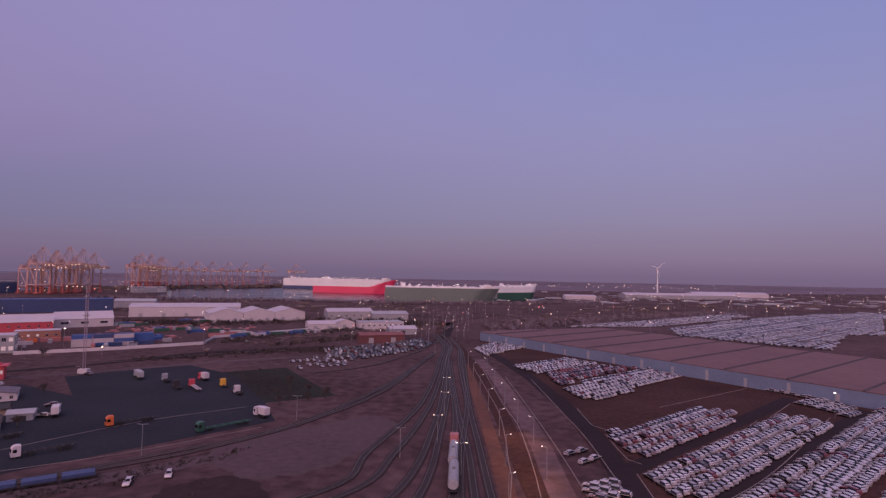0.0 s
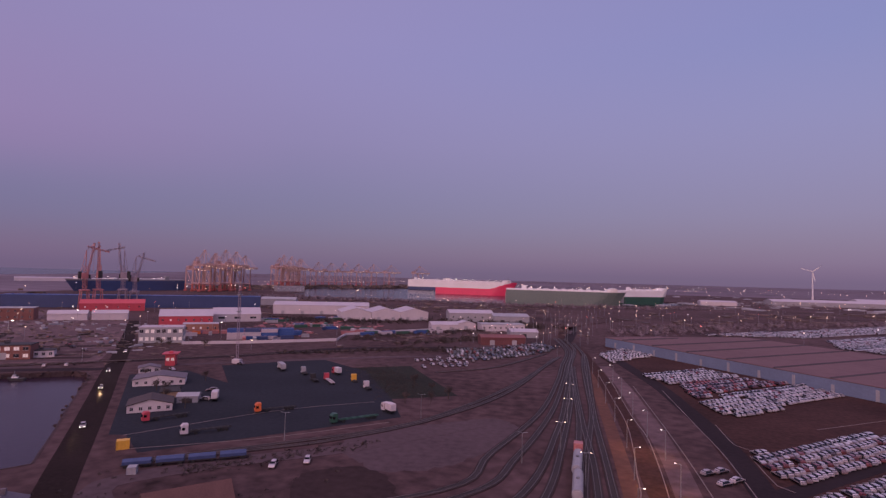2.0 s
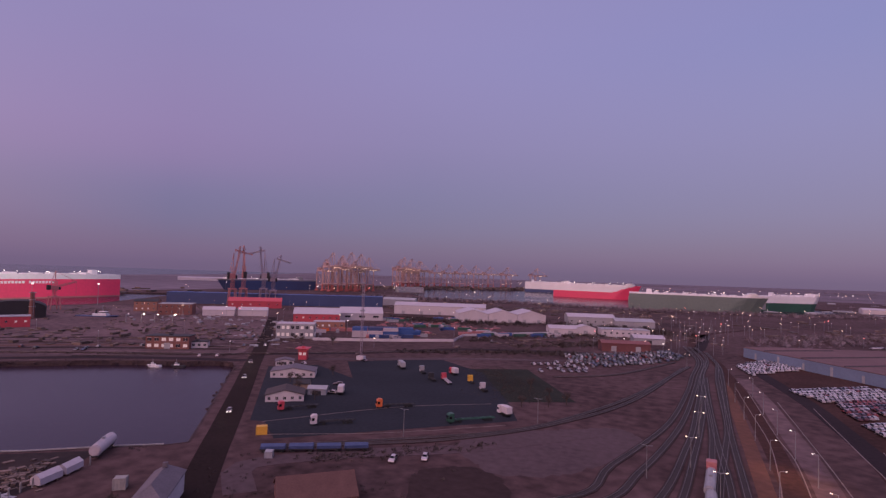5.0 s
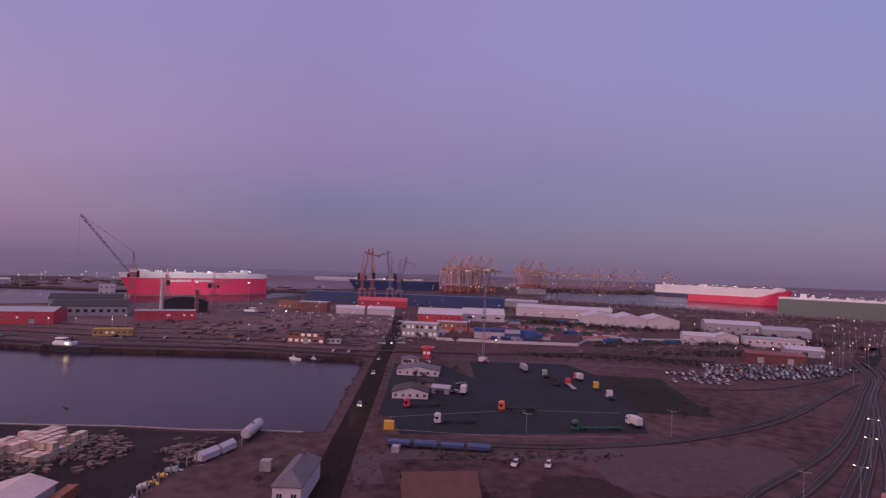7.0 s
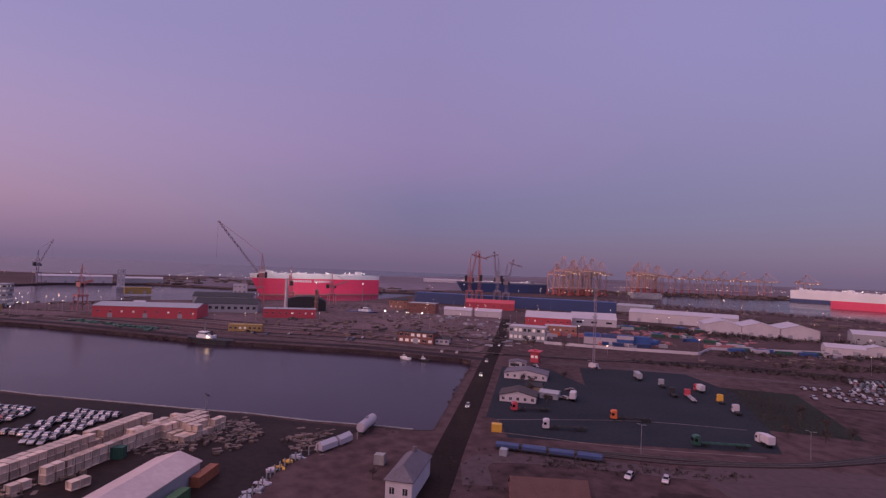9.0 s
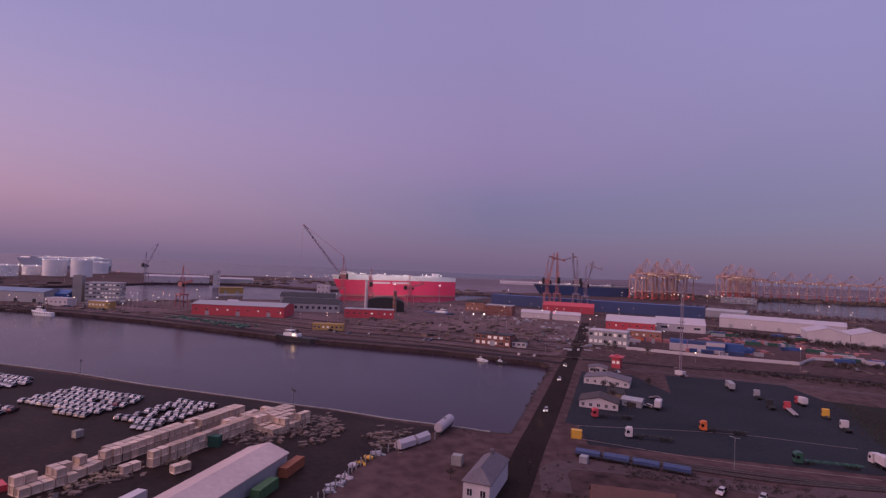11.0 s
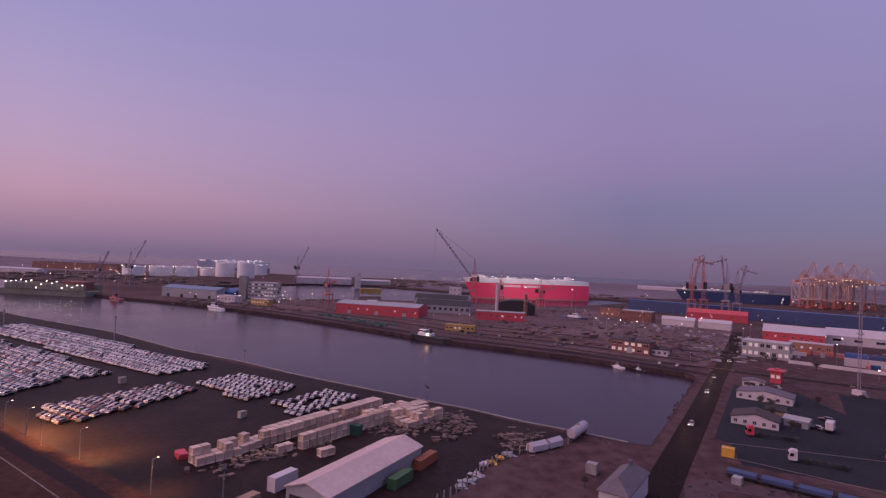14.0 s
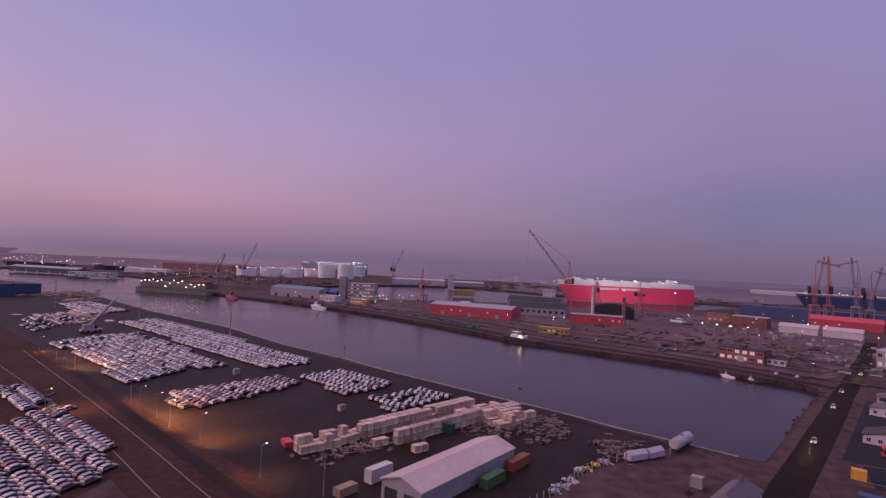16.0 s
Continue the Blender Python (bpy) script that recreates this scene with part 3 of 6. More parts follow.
def railway_track(points, lift):
    line = smooth_line(points, 5.0)
    bm = bmesh.new()
    band(bm, line, 0, 2.9, -0.05, 0.16 + lift)
    bed = structure("railway_track", bm, BALLAST, "railway track with steel rails on brown ballast", "railway track")
    for off in (-0.75, 0.75):
        bm = bmesh.new()
        band(bm, line, off, 0.16, 0.16, 0.34 + lift)
        part("rail", bm, RAIL, bed, "")
    bm = bmesh.new()
    band(bm, line, 0, 2.3, 0.1, 0.19 + lift)
    part("sleeper_bed", bm, mat_sleeper, bed)


mat_sleeper = mat("concrete_sleepers", (0.032, 0.021, 0.021), 0.9, vary=0.3, big=0.1, fine=1.6)
for k, t in enumerate(TRACKS):
    railway_track(t, 0.006 * k)


# ---- buildings ----
def building(name, x, y, w, d, turn, h, wall, roof, form="flat", rise=2.0, windows=(0, 0), lit=0.0, doors=0, label="", category="building", eave=0.4, fascia=None, win=(1.6, 1.5), sides=False, z=0.0):
    """A building w wide and d deep; its front is at local -y. windows: rows and columns of the front."""
    b = thing(name, pose(x, y, z, 0, 0, turn), label, category)
    bm = bmesh.new()
    if form == "gable":
        extrude_x(bm, [(-d / 2, 0), (d / 2, 0), (d / 2, h), (0, h + rise), (-d / 2, h)], -w / 2, w / 2)
    elif form == "gable_y":
        extrude_y(bm, [(-w / 2, 0), (w / 2, 0), (w / 2, h), (0, h + rise), (-w / 2, h)], -d / 2, d / 2)
    elif form == "arch":
        extrude_y(bm, [(-w / 2, 0), (w / 2, 0)] + [(w / 2 * math.cos(a), h + rise * math.sin(a)) for a in [math.pi * i / 10 for i in range(11)]], -d / 2, d / 2)
    else:
        box(bm, -w / 2, w / 2, -d / 2, d / 2, 0, h)
    part("wall", bm, wall, b)
    bm = bmesh.new()
    e, k = eave, 0.3
    if form == "gable":
        s = rise / (d / 2) * e
        extrude_x(bm, [(-d / 2 - e, h - s + 0.02), (0, h + rise + 0.02), (d / 2 + e, h - s + 0.02), (d / 2 + e, h - s + k), (0, h + rise + k), (-d / 2 - e, h - s + k)], -w / 2 - e, w / 2 + e)
    elif form == "gable_y":
        s = rise / (w / 2) * e
        extrude_y(bm, [(-w / 2 - e, h - s + 0.02), (0, h + rise + 0.02), (w / 2 + e, h - s + 0.02), (w / 2 + e, h - s + k), (0, h + rise + k), (-w / 2 - e, h - s + k)], -d / 2 - e, d / 2 + e)
    elif form == "arch":
        arc = [math.pi * i / 10 for i in range(11)]
        extrude_y(bm, [((w / 2 + 0.1) * math.cos(a), h + (rise + 0.1) * math.sin(a)) for a in arc] + [((w / 2 + e) * math.cos(a), h + (rise + e) * math.sin(a)) for a in arc[::-1]], -d / 2 - e, d / 2 + e)
    elif form == "hip":
        run = min(w, d) / 2
        lo = [(sx * (w / 2 + e), sy * (d / 2 + e)) for sx, sy in ((-1, -1), (1, -1), (1, 1), (-1, 1))]
        top = [(0, -d / 2 + run), (0, d / 2 - run)] if d > w else [(-w / 2 + run, 0), (w / 2 - run, 0)]
        a = [bm.verts.new((*q, h)) for q in lo]
        b2 = [bm.verts.new((*q, h + 0.25)) for q in lo]
        r = [bm.verts.new((*q, h + rise)) for q in top]
        for i in range(4):
            bm.faces.new((a[i], a[(i + 1) % 4], b2[(i + 1) % 4], b2[i]))
        bm.faces.new(a[::-1])
        bm.faces.new((b2[0], b2[1], r[0]))
        bm.faces.new((b2[1], b2[2], r[1], r[0]))
        bm.faces.new((b2[2], b2[3], r[1]))
        bm.faces.new((b2[3], b2[0], r[0], r[1]))
        box(bm, -0.5, 0.5, d * 0.22, d * 0.22 + 0.8, h + rise - 0.6, h + rise + 1.0)
    else:
        box(bm, -w / 2 - e * 0.5, w / 2 + e * 0.5, -d / 2 - e * 0.5, d / 2 + e * 0.5, h + 0.01, h + 0.45)
        for q in range(max(1, int(w / 18))):
            u = -w / 2 + w * (q + 0.5) / max(1, int(w / 18))
            box(bm, u - 1, u + 1, -1, 1, h + 0.45, h + 1.3)
    part("roof", bm, roof, b)
    if fascia:
        bm = bmesh.new()
        box(bm, -w / 2 - 0.15, w / 2 + 0.15, -d / 2 - 0.15, d / 2 + 0.15, h * 0.62, h * 0.98)
        part("fascia", bm, fascia, b)
    rows, cols = windows
    ww, wh = win
    if rows:
        bm = bmesh.new()
        box(bm, -ww / 2, ww / 2, -0.06, 0.1, -wh / 2, wh / 2)
        dark = mesh_of("window", bm, PANE)
        bm = bmesh.new()
        box(bm, -ww / 2, ww / 2, -0.06, 0.1, -wh / 2, wh / 2)
        light = mesh_of("window", bm, LIT_WINDOW)
        bm = bmesh.new()
        for x0, x1, z0, z1 in ((-ww / 2 - 0.12, ww / 2 + 0.12, wh / 2, wh / 2 + 0.12), (-ww / 2 - 0.12, ww / 2 + 0.12, -wh / 2 - 0.12, -wh / 2), (-0.05, 0.05, -wh / 2, wh / 2)):
            box(bm, x0, x1, -0.12, 0.05, z0, z1)
        fr = mesh_of("window_frame", bm, WHITE_WALL)
        rnd = random.Random(int(abs(x * 7 + y)))
        faces = [(cols, w, 0.0, d / 2)]
        if sides:
            faces += [(max(1, int(cols * d / w)), d, -90.0, w / 2), (max(1, int(cols * d / w)), d, 90.0, w / 2)]
        for n, span, ang, out in faces:
            for r in range(rows):
                for c in range(n):
                    at = pose(0, 0, 0, 0, 0, ang) @ pose(-span / 2 + span * (c + 0.5) / n, -out, h * (r + 0.55) / rows)
                    o = share("window", light if rnd.random() < lit else dark, b, at)
                    share("window_frame", fr, o, Matrix.Identity(4))
    for k in range(doors):
        bm = bmesh.new()
        u = -w / 2 + w * (k + 0.5) / doors
        box(bm, u - 1.9, u + 1.9, -d / 2 - 0.1, -d / 2 + 0.1, 0, min(4.0, h * 0.7))
        part("door", bm, GREY_SHEET if wall is not GREY_SHEET else DARK_ROOF, b, "roller door")
    return b


# the long storage hall with a flat roof in bays, beside the car yard
def storage_hall():
    a, c = Vector((33, 462)), Vector((197, 232))
    back = Vector((0.785, 0.62)).normalized() * 132
    u = (c - a).normalized()
    hall = thing("storage_hall", pose(0, 0, 0), "very long low hall with a flat mauve roof and blue-grey walls", "hall")
    end = c + u * 190
    near, far = 26.0, 132.0
    bm = bmesh.new()
    n = Vector((0.785, 0.62)).normalized()
    loop = [a, end, end + n * far, a + u * 30 + n * far, a + n * near]
    lo = [bm.verts.new((*p, 0)) for p in loop]
    hi = [bm.verts.new((*p, 6.9)) for p in loop]
    for i in range(5):
        bm.faces.new((lo[i], lo[(i + 1) % 5], hi[(i + 1) % 5], hi[i]))
    bmesh.ops.recalc_face_normals(bm, faces=bm.faces[:])
    part("wall", bm, BLUEGREY_SHEET, hall, "blue-grey sheet wall")
    bm = bmesh.new()
    m = sum(loop, Vector((0, 0))) / 5
    lo = [bm.verts.new((*(p + (p - m).normalized() * 0.5), 6.9)) for p in loop]
    hi = [bm.verts.new((*(p + (p - m).normalized() * 0.5), 7.3)) for p in loop]
    bm.faces.new(hi)
    for i in range(5):
        bm.faces.new((lo[i], lo[(i + 1) % 5], hi[(i + 1) % 5], hi[i]))
    bmesh.ops.recalc_face_normals(bm, faces=bm.faces[:])
    part("roof", bm, MAUVE_ROOF, hall, "flat mauve roof")
    for k in range(15):
        p = a + u * (20 + 31 * k)
        bm = bmesh.new()
        beam(bm, (*(p + n * 0.2), 7.2), (*(p + n * (far - 1 if k else 60)), 7.2), 1.1)
        part("roof_seam", bm, ROOF_SEAM, hall, "dark roof joint")
    for k in range(22):
        p = a + u * (12 + 20.5 * k) - n * 0.12
        bm = bmesh.new()
        t = Matrix.Translation((*p, 0)) @ Matrix.Rotation(math.atan2(u.y, u.x), 4, "Z")
        box(bm, -0.8, 0.8, -0.2, 0.3, 0.1, 5.6 if k % 2 else 4.4)
        bm.transform(t)
        part("door", bm, GREY_SHEET, hall, "pale narrow door strip")


storage_hall()

B = building
B("brick_office", -315, 254, 27, 12, 31, 8.0, BRICK, DARK_ROOF, windows=(2, 6), lit=0.85, doors=1, win=(2.6, 1.9), label="red brick office of two floors with lit windows")
B("site_office", -303, 265, 14, 8, 39, 4.0, WHITE_WALL, DARK_ROOF, windows=(1, 4), label="low white site office with a flat roof")
B("office_block", -289, 348, 29, 16, 32, 11, GREY_SHEET, WHITE_SHEET, windows=(2, 8), lit=0.5, win=(2.2, 2.4), label="grey office block with a pale roof and lit windows", sides=True)
B("red_hall", -362, 468, 47, 27, 36, 8, RED, WHITE_SHEET, "gable", 5.6, windows=(1, 7), lit=0.3, label="hall with red walls and a pale gabled roof", category="hall")
B("white_hall", -338, 515, 46, 27, 37, 7.5, WHITE_WALL, WHITE_SHEET, "gable", 6, windows=(1, 3), label="white hall with a rounded pale roof", category="hall", win=(6, 2))
B("red_store", -305, 413, 28, 12, 34, 7, RUSSET, WHITE_SHEET, label="russet low store with a pale roof and lit front", category="store", lit=0.8, windows=(1, 5))
B("white_warehouse", -304, 651, 118, 34, 22, 11, WHITE_WALL, WHITE_SHEET, "gable", 3.5, doors=5, label="long white warehouse with a pale roof", category="warehouse")
for k in range(3):
    B("white_gabled_warehouse", -238 + 29 * k, 594 + 17 * k, 33, 44, 30, 9.5, WHITE_WALL, WHITE_SHEET, "gable_y", 4.5, doors=2, label="white gabled warehouse in a row", category="warehouse")
B("grey_warehouse", -110, 640, 52, 30, 20, 10, GREY_SHEET, WHITE_SHEET, "gable", 3, windows=(1, 6), lit=0.3, label="grey warehouse with a pale roof", category="warehouse")
B("grey_warehouse", -63, 640, 42, 25, 20, 8, GREY_SHEET, GREY_SHEET, "gable", 2.6, doors=2, label="grey sheet warehouse with a low roof", category="warehouse")
B("white_workshop", -117, 528, 26, 18, 24, 5.5, WHITE_WALL, WHITE_SHEET, "gable", 2.5, doors=2, label="white workshop with a low gable", category="workshop")
B("white_workshop", -98, 541, 20, 16, 24, 6, WHITE_WALL, WHITE_SHEET, "gable_y", 2.5, doors=1, label="small white workshop with a gabled end", category="workshop")
B("white_workshop", -62, 548, 44, 20, 22, 6.5, WHITE_WALL, GREY_SHEET, "flat", windows=(1, 8), label="low white workshop with a window band", category="workshop")
B("red_shed", -49, 440, 36, 13, 20, 6, mat("dull_red_boards", (0.14, 0.05, 0.052), 0.8, vary=0.25), mat("dull_red_roof", (0.2, 0.07, 0.07), 0.7, vary=0.3), "gable", 1.6, doors=2, label="dull red shed beside parked cars", category="shed")
B("grey_shed", -37, 503, 25, 20, 15, 5, GREY_SHEET, WHITE_SHEET, "gable", 2, doors=1, label="grey shed with a pale roof", category="shed")
B("blue_dock_shed", -548, 617, 300, 20, 33, 15.5, NAVY, BLUE, label="very long dark blue floating dock wall", category="dock wall")
B("red_roofed_hall", -531, 554, 67, 15, 40, 9, RED, RED, "gable", 4.5, windows=(1, 6), lit=0.5, label="hall with a bright red roof", category="hall")
B("white_shed", -476, 443, 33, 12, 38, 6.5, WHITE_WALL, WHITE_SHEET, "gable", 3, label="white shed with a gabled roof", category="shed")
B("white_shed", -448, 465, 31, 12, 38, 6.5, WHITE_WALL, WHITE_SHEET, "gable", 3, label="white shed with a gabled roof", category="shed")
B("orange_house", -576, 430, 24, 20, 40, 11, RUSSET, DARK_ROOF, "gable", 2.5, windows=(2, 4), lit=0.3, label="orange-brown building with a dark roof")
B("brown_block", -518, 423, 34, 20, 38, 11.5, BRICK, GREY_SHEET, windows=(2, 6), lit=0.15, label="brown block with a flat grey roof")
B("bungalow", -158, 185.5, 15.5, 12, 38, 2.7, WHITE_WALL, BROWN_TILE, "gable_y", 2.0, windows=(1, 5), label="white bungalow with a dark brown roof by the lorry yard", category="bungalow", win=(1.1, 1.2))
B("bungalow", -188, 226.5, 22, 13, 34, 2.9, WHITE_WALL, SLATE, "gable_y", 1.9, windows=(1, 6), label="long white bungalow with a mauve-grey roof", category="bungalow", win=(1.1, 1.2))
B("bungalow", -213, 248, 10, 8, 40, 2.5, WHITE_WALL, SLATE, "gable_y", 1.1, windows=(1, 3), label="small white bungalow with a grey roof", category="bungalow")
B("shed", -152, 200, 8, 6, 25, 2.6, GREY_SHEET, GREY_SHEET, "gable", 0.9, doors=1, label="small grey shed behind the bungalow", category="shed")
B("shed", -165, 205, 7, 6, 30, 2.6, TIMBER, DARK_ROOF, "gable", 1.2, label="small timber shed behind the bungalow", category="shed")
B("red_hut", -217, 269, 5, 6, 28, 6.5, RED, RED, "flat", eave=3.0, windows=(1, 2), lit=0.7, label="small bright red hut with a wide canopy", category="hut")
B("hipped_house", -110.5, 88.6, 6.6, 19, 37, 5.0, WHITE_WALL, SLATE, "hip", 3.0, windows=(1, 2), label="white house with a steep mauve-grey roof", category="house", win=(1.2, 1.6))
B("brown_house", -82.8, 109.8, 18, 13, 45, 2.6, BRICK, mat("brown_tiles", (0.1, 0.045, 0.04), 0.85, vary=0.3, big=0.3, fine=3), "gable", 3.6, label="brick house with a red-brown tiled roof", category="house")
# The pink of this roof is warm lamplight put into the sheet colour.
B("storage_shed", -136, 29.6, 11.7, 40, 43.3, 4.5, GREY_SHEET, mat("lamp_tinted_sheet_roof", (0.52, 0.39, 0.37), 0.6, vary=0.15, big=0.1, fine=0.8), "gable_y", 1.9, doors=2, label="long storage shed with a pale roof, lamplight painted in as pink", category="shed")
B("red_works_hall", -560, 132, 88, 38, 58, 10, RED, GREY_SHEET, "gable", 2.6, windows=(1, 9), lit=0.2, doors=3, label="bright red works hall with a grey roof", category="hall")
B("old_grey_hall", -590, 212, 62, 30, 62, 9, GREY_SHEET, DARK_ROOF, "gable", 5, windows=(1, 10), label="old grey hall with a dark roof", category="hall", win=(3, 3))
B("old_grey_hall", -625, 220, 62, 26, 62, 14, GREY_SHEET, DARK_ROOF, "gable", 4, label="taller grey hall with a dark roof", category="hall")
B("boiler_house", -513, 246, 50, 16, 62, 8.5, RED, GREY_SHEET, windows=(1, 8), lit=0.4, label="low red and grey boiler house below a chimney", category="boiler house")
B("dark_roofed_hall", -585, 300, 46, 26, 60, 9, DARK_ROOF, DARK_ROOF, "arch", 7, label="hall with a round dark roof", category="hall")
B("white_tower_house", -690, 262, 16, 12, 62, 24, WHITE_WALL, WHITE_SHEET, windows=(4, 3), label="tall white tower house", category="tower")
B("ochre_barge_house", -426, 168, 25, 7, 58, 4.8, OCHRE, OCHRE, windows=(1, 7), lit=0.5, label="ochre floating house at the quay", category="hut")
B("glass_office", -705, 17, 34, 20, 70, 22, GREY_SHEET, GREY_SHEET, windows=(5, 9), lit=0.6, win=(2.6, 1.6), label="grey five-floor office with bands of lit windows", category="office", sides=True)
B("stair_tower", -712, -8, 9, 9, 70, 29, CONCRETE, CONCRETE, label="concrete stair tower beside the office", category="tower")
B("white_quay_house", -672, -22, 25, 12, 50, 7.5, WHITE_WALL, WHITE_SHEET, windows=(1, 5), label="white house on the far quay", category="house")
B("lit_quay_house", -638, 13, 22, 10, 50, 7, OCHRE, WHITE_SHEET, windows=(1, 6), lit=0.9, label="quay house with a bright lit front", category="house")
B("blue_hall", -738, -62, 80, 30, 55, 11, GREY_SHEET, BLUEGREY_SHEET, "gable", 3, doors=4, label="grey hall with a blue roof", category="hall")
B("blue_roofed_hall", -722, -22, 24, 20, 55, 9, BLUE, BLUE, "gable", 4, label="hall with a dark blue roof", category="hall")
B("dark_warehouse", -646, -380, 110, 44, 60, 11.5, NAVY, DARK_ROOF, label="dark flat-roofed warehouse on the quay", category="warehouse")
B("white_barn", -592, 128, 10, 20, 58, 9, WHITE_WALL, WHITE_SHEET, "gable", 3, windows=(2, 3), lit=0.3, label="white annex beside the red hall", category="house")
B("quay_shed", -1130, -560, 150, 26, 70, 9, SLATE, GREY_SHEET, "gable", 3, doors=6, label="long pale quay shed across the basin", category="shed")
B("quay_shed", -1427, -700, 300, 30, 62, 9, SLATE, SLATE, "gable", 4, doors=8, label="very long grey quay shed far across the basin", category="shed")
B("quay_shed", -1290, -440, 120, 22, 62, 8, WHITE_WALL, WHITE_SHEET, "gable", 2.5, lit=0.8, windows=(1, 8), label="pale lit quay shed far across the basin", category="shed")
# the dark outer dyke, stood in for by a long flat building
B("dyke_store", -1392, -655, 270, 14, 80, 9, DARK_ROOF, DARK_ROOF, label="very long low dark dyke on the far shore, built as a block", category="store")
# a moored white ship, stood in for by a building with lit windows
B("ferry_hall", -1032, -442, 74, 16, 88, 8, WHITE_WALL, WHITE_SHEET, windows=(2, 12), lit=0.6, win=(3, 1.6), label="white lit ship at the quay across the basin, built as a plain block", category="hall")
B("quay_block", -1581, -410, 200, 30, 75, 16, RUSSET, DARK_ROOF, windows=(2, 14), lit=0.2, label="brown dockside block far off", category="building")
B("pale_quay_shed", -1215, 150, 118, 25, 86, 12, WHITE_WALL, WHITE_SHEET, "gable", 3, doors=4, label="long pale shed on the outer quay", category="shed")
B("pale_quay_shed", -1230, 262, 80, 15, 86, 9, GREY_SHEET, WHITE_SHEET, "gable", 3, label="grey shed on the outer quay", category="shed")
B("pale_quay_shed", -1513, 1332, 161, 20, 50, 9, WHITE_WALL, WHITE_SHEET, "gable", 3, label="long white shed at the far dock", category="shed")
B("far_warehouse", 332, 1317, 75, 25, 2, 8, WHITE_WALL, WHITE_SHEET, "gable", 3, label="far pale warehouse beyond the car yards", category="warehouse")
B("far_warehouse", 637, 1466, 330, 40, 10, 10, GREY_SHEET, WHITE_SHEET, "gable", 5, label="far long warehouse with a pale roof", category="warehouse")
B("far_warehouse", 860, 1640, 240, 40, 6, 11, WHITE_WALL, WHITE_SHEET, "gable", 5, label="far white warehouse on the plain", category="warehouse")
B("terminal_office", -666, 1234, 70, 20, 50, 13, GREY_SHEET, GREY_SHEET, windows=(3, 10), lit=0.5, label="grey terminal office with lit windows", category="office")
B("yellow_store", -884, 186, 34, 14, 84, 9, OCHRE, OCHRE, doors=2, label="ochre store on the outer quay", category="store")
B("river_shed", -430, 767, 52, 20, 17, 9, GREY_SHEET, GREY_SHEET, "gable", 3, label="grey shed before the river", category="shed")
B("pilot_tower", -1080, 200, 12, 12, 80, 30, WHITE_WALL, WHITE_SHEET, windows=(4, 2), lit=0.3, label="slim white pilot tower on the quay", category="tower")


# ---- cars ----
SITE = 40.7  # degrees: the grid of the car yards


def car_body(bm, slot=0):
    """Body shell of a hatchback, nose at +y, 4.4 m long."""
    side = [(-2.2, 0.4), (2.15, 0.35), (2.22, 0.6), (2.1, 0.82), (1.7, 0.94), (1.15, 1.04), (0.75, 1.3), (0.3, 1.5), (-0.3, 1.6), (-0.9, 1.6), (-1.5, 1.51), (-1.95, 1.28), (-2.18, 0.95), (-2.24, 0.65)]
    half = [0.86, 0.84, 0.86, 0.84, 0.86, 0.86, 0.72, 0.6, 0.57, 0.57, 0.6, 0.7, 0.84, 0.88]
    a = [bm.verts.new((-w, y, z)) for (y, z), w in zip(side, half)]
    b = [bm.verts.new((w, y, z)) for (y, z), w in zip(side, half)]
    k = len(side)
    fs = [bm.faces.new((a[i], a[(i + 1) % k], b[(i + 1) % k], b[i])) for i in range(k)] + [bm.faces.new(a[::-1]), bm.faces.new(b)]
    for f in fs:
        f.material_index = slot
    bmesh.ops.recalc_face_normals(bm, faces=fs)


def car_glass_and_shade(bm, slot=0):
    """Windscreen, rear window, side windows and dark strips that stand in for shade on the lower sides, a little proud
    of the shell.
    """
    for quad in (((-0.74, 1.1, 1.09), (0.74, 1.1, 1.09), (0.6, 0.4, 1.48), (-0.6, 0.4, 1.48)), ((0.6, -1.62, 1.49), (-0.6, -1.62, 1.49), (-0.76, -2.14, 1.0), (0.76, -2.14, 1.0)),
                 ((0.885, 1.05, 0.9), (0.885, -2.0, 0.88), (0.63, -1.66, 1.47), (0.62, 0.32, 1.48)), ((-0.885, 1.05, 0.9), (-0.62, 0.32, 1.48), (-0.63, -1.66, 1.47), (-0.885, -2.0, 0.88)),
                 # these two quads are no glass: shade painted along the lower doors
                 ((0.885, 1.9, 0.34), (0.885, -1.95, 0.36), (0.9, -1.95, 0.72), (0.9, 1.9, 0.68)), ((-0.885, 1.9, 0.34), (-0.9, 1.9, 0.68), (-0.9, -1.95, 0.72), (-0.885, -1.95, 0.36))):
        f = bm.faces.new([bm.verts.new((x * 1.02, y * 1.012, z + 0.012)) for x, y, z in quad])
        f.material_index = slot


def wheel(bm, x, y, slot=0):
    n = 8
    a = [bm.verts.new((x - 0.1, y + 0.32 * math.cos(0.7854 * i), 0.32 + 0.32 * math.sin(0.7854 * i))) for i in range(n)]
    b = [bm.verts.new((x + 0.1, y + 0.32 * math.cos(0.7854 * i), 0.32 + 0.32 * math.sin(0.7854 * i))) for i in range(n)]
    fs = [bm.faces.new((a[i], b[i], b[(i + 1) % n], a[(i + 1) % n])) for i in range(n)] + [bm.faces.new(a), bm.faces.new(b[::-1])]
    for f in fs:
        f.material_index = slot


def made(build, mats, name):
    bm = bmesh.new()
    build(bm)
    return mesh_of(name, bm, mats)


CAR_BODY = made(car_body, CAR_PAINT, "car")
CAR_GLASS_AND_SHADE = made(car_glass_and_shade, GLASS_AND_SHADE, "window")
CAR_WHEEL = made(lambda bm: wheel(bm, 0, 0), RUBBER, "wheel")


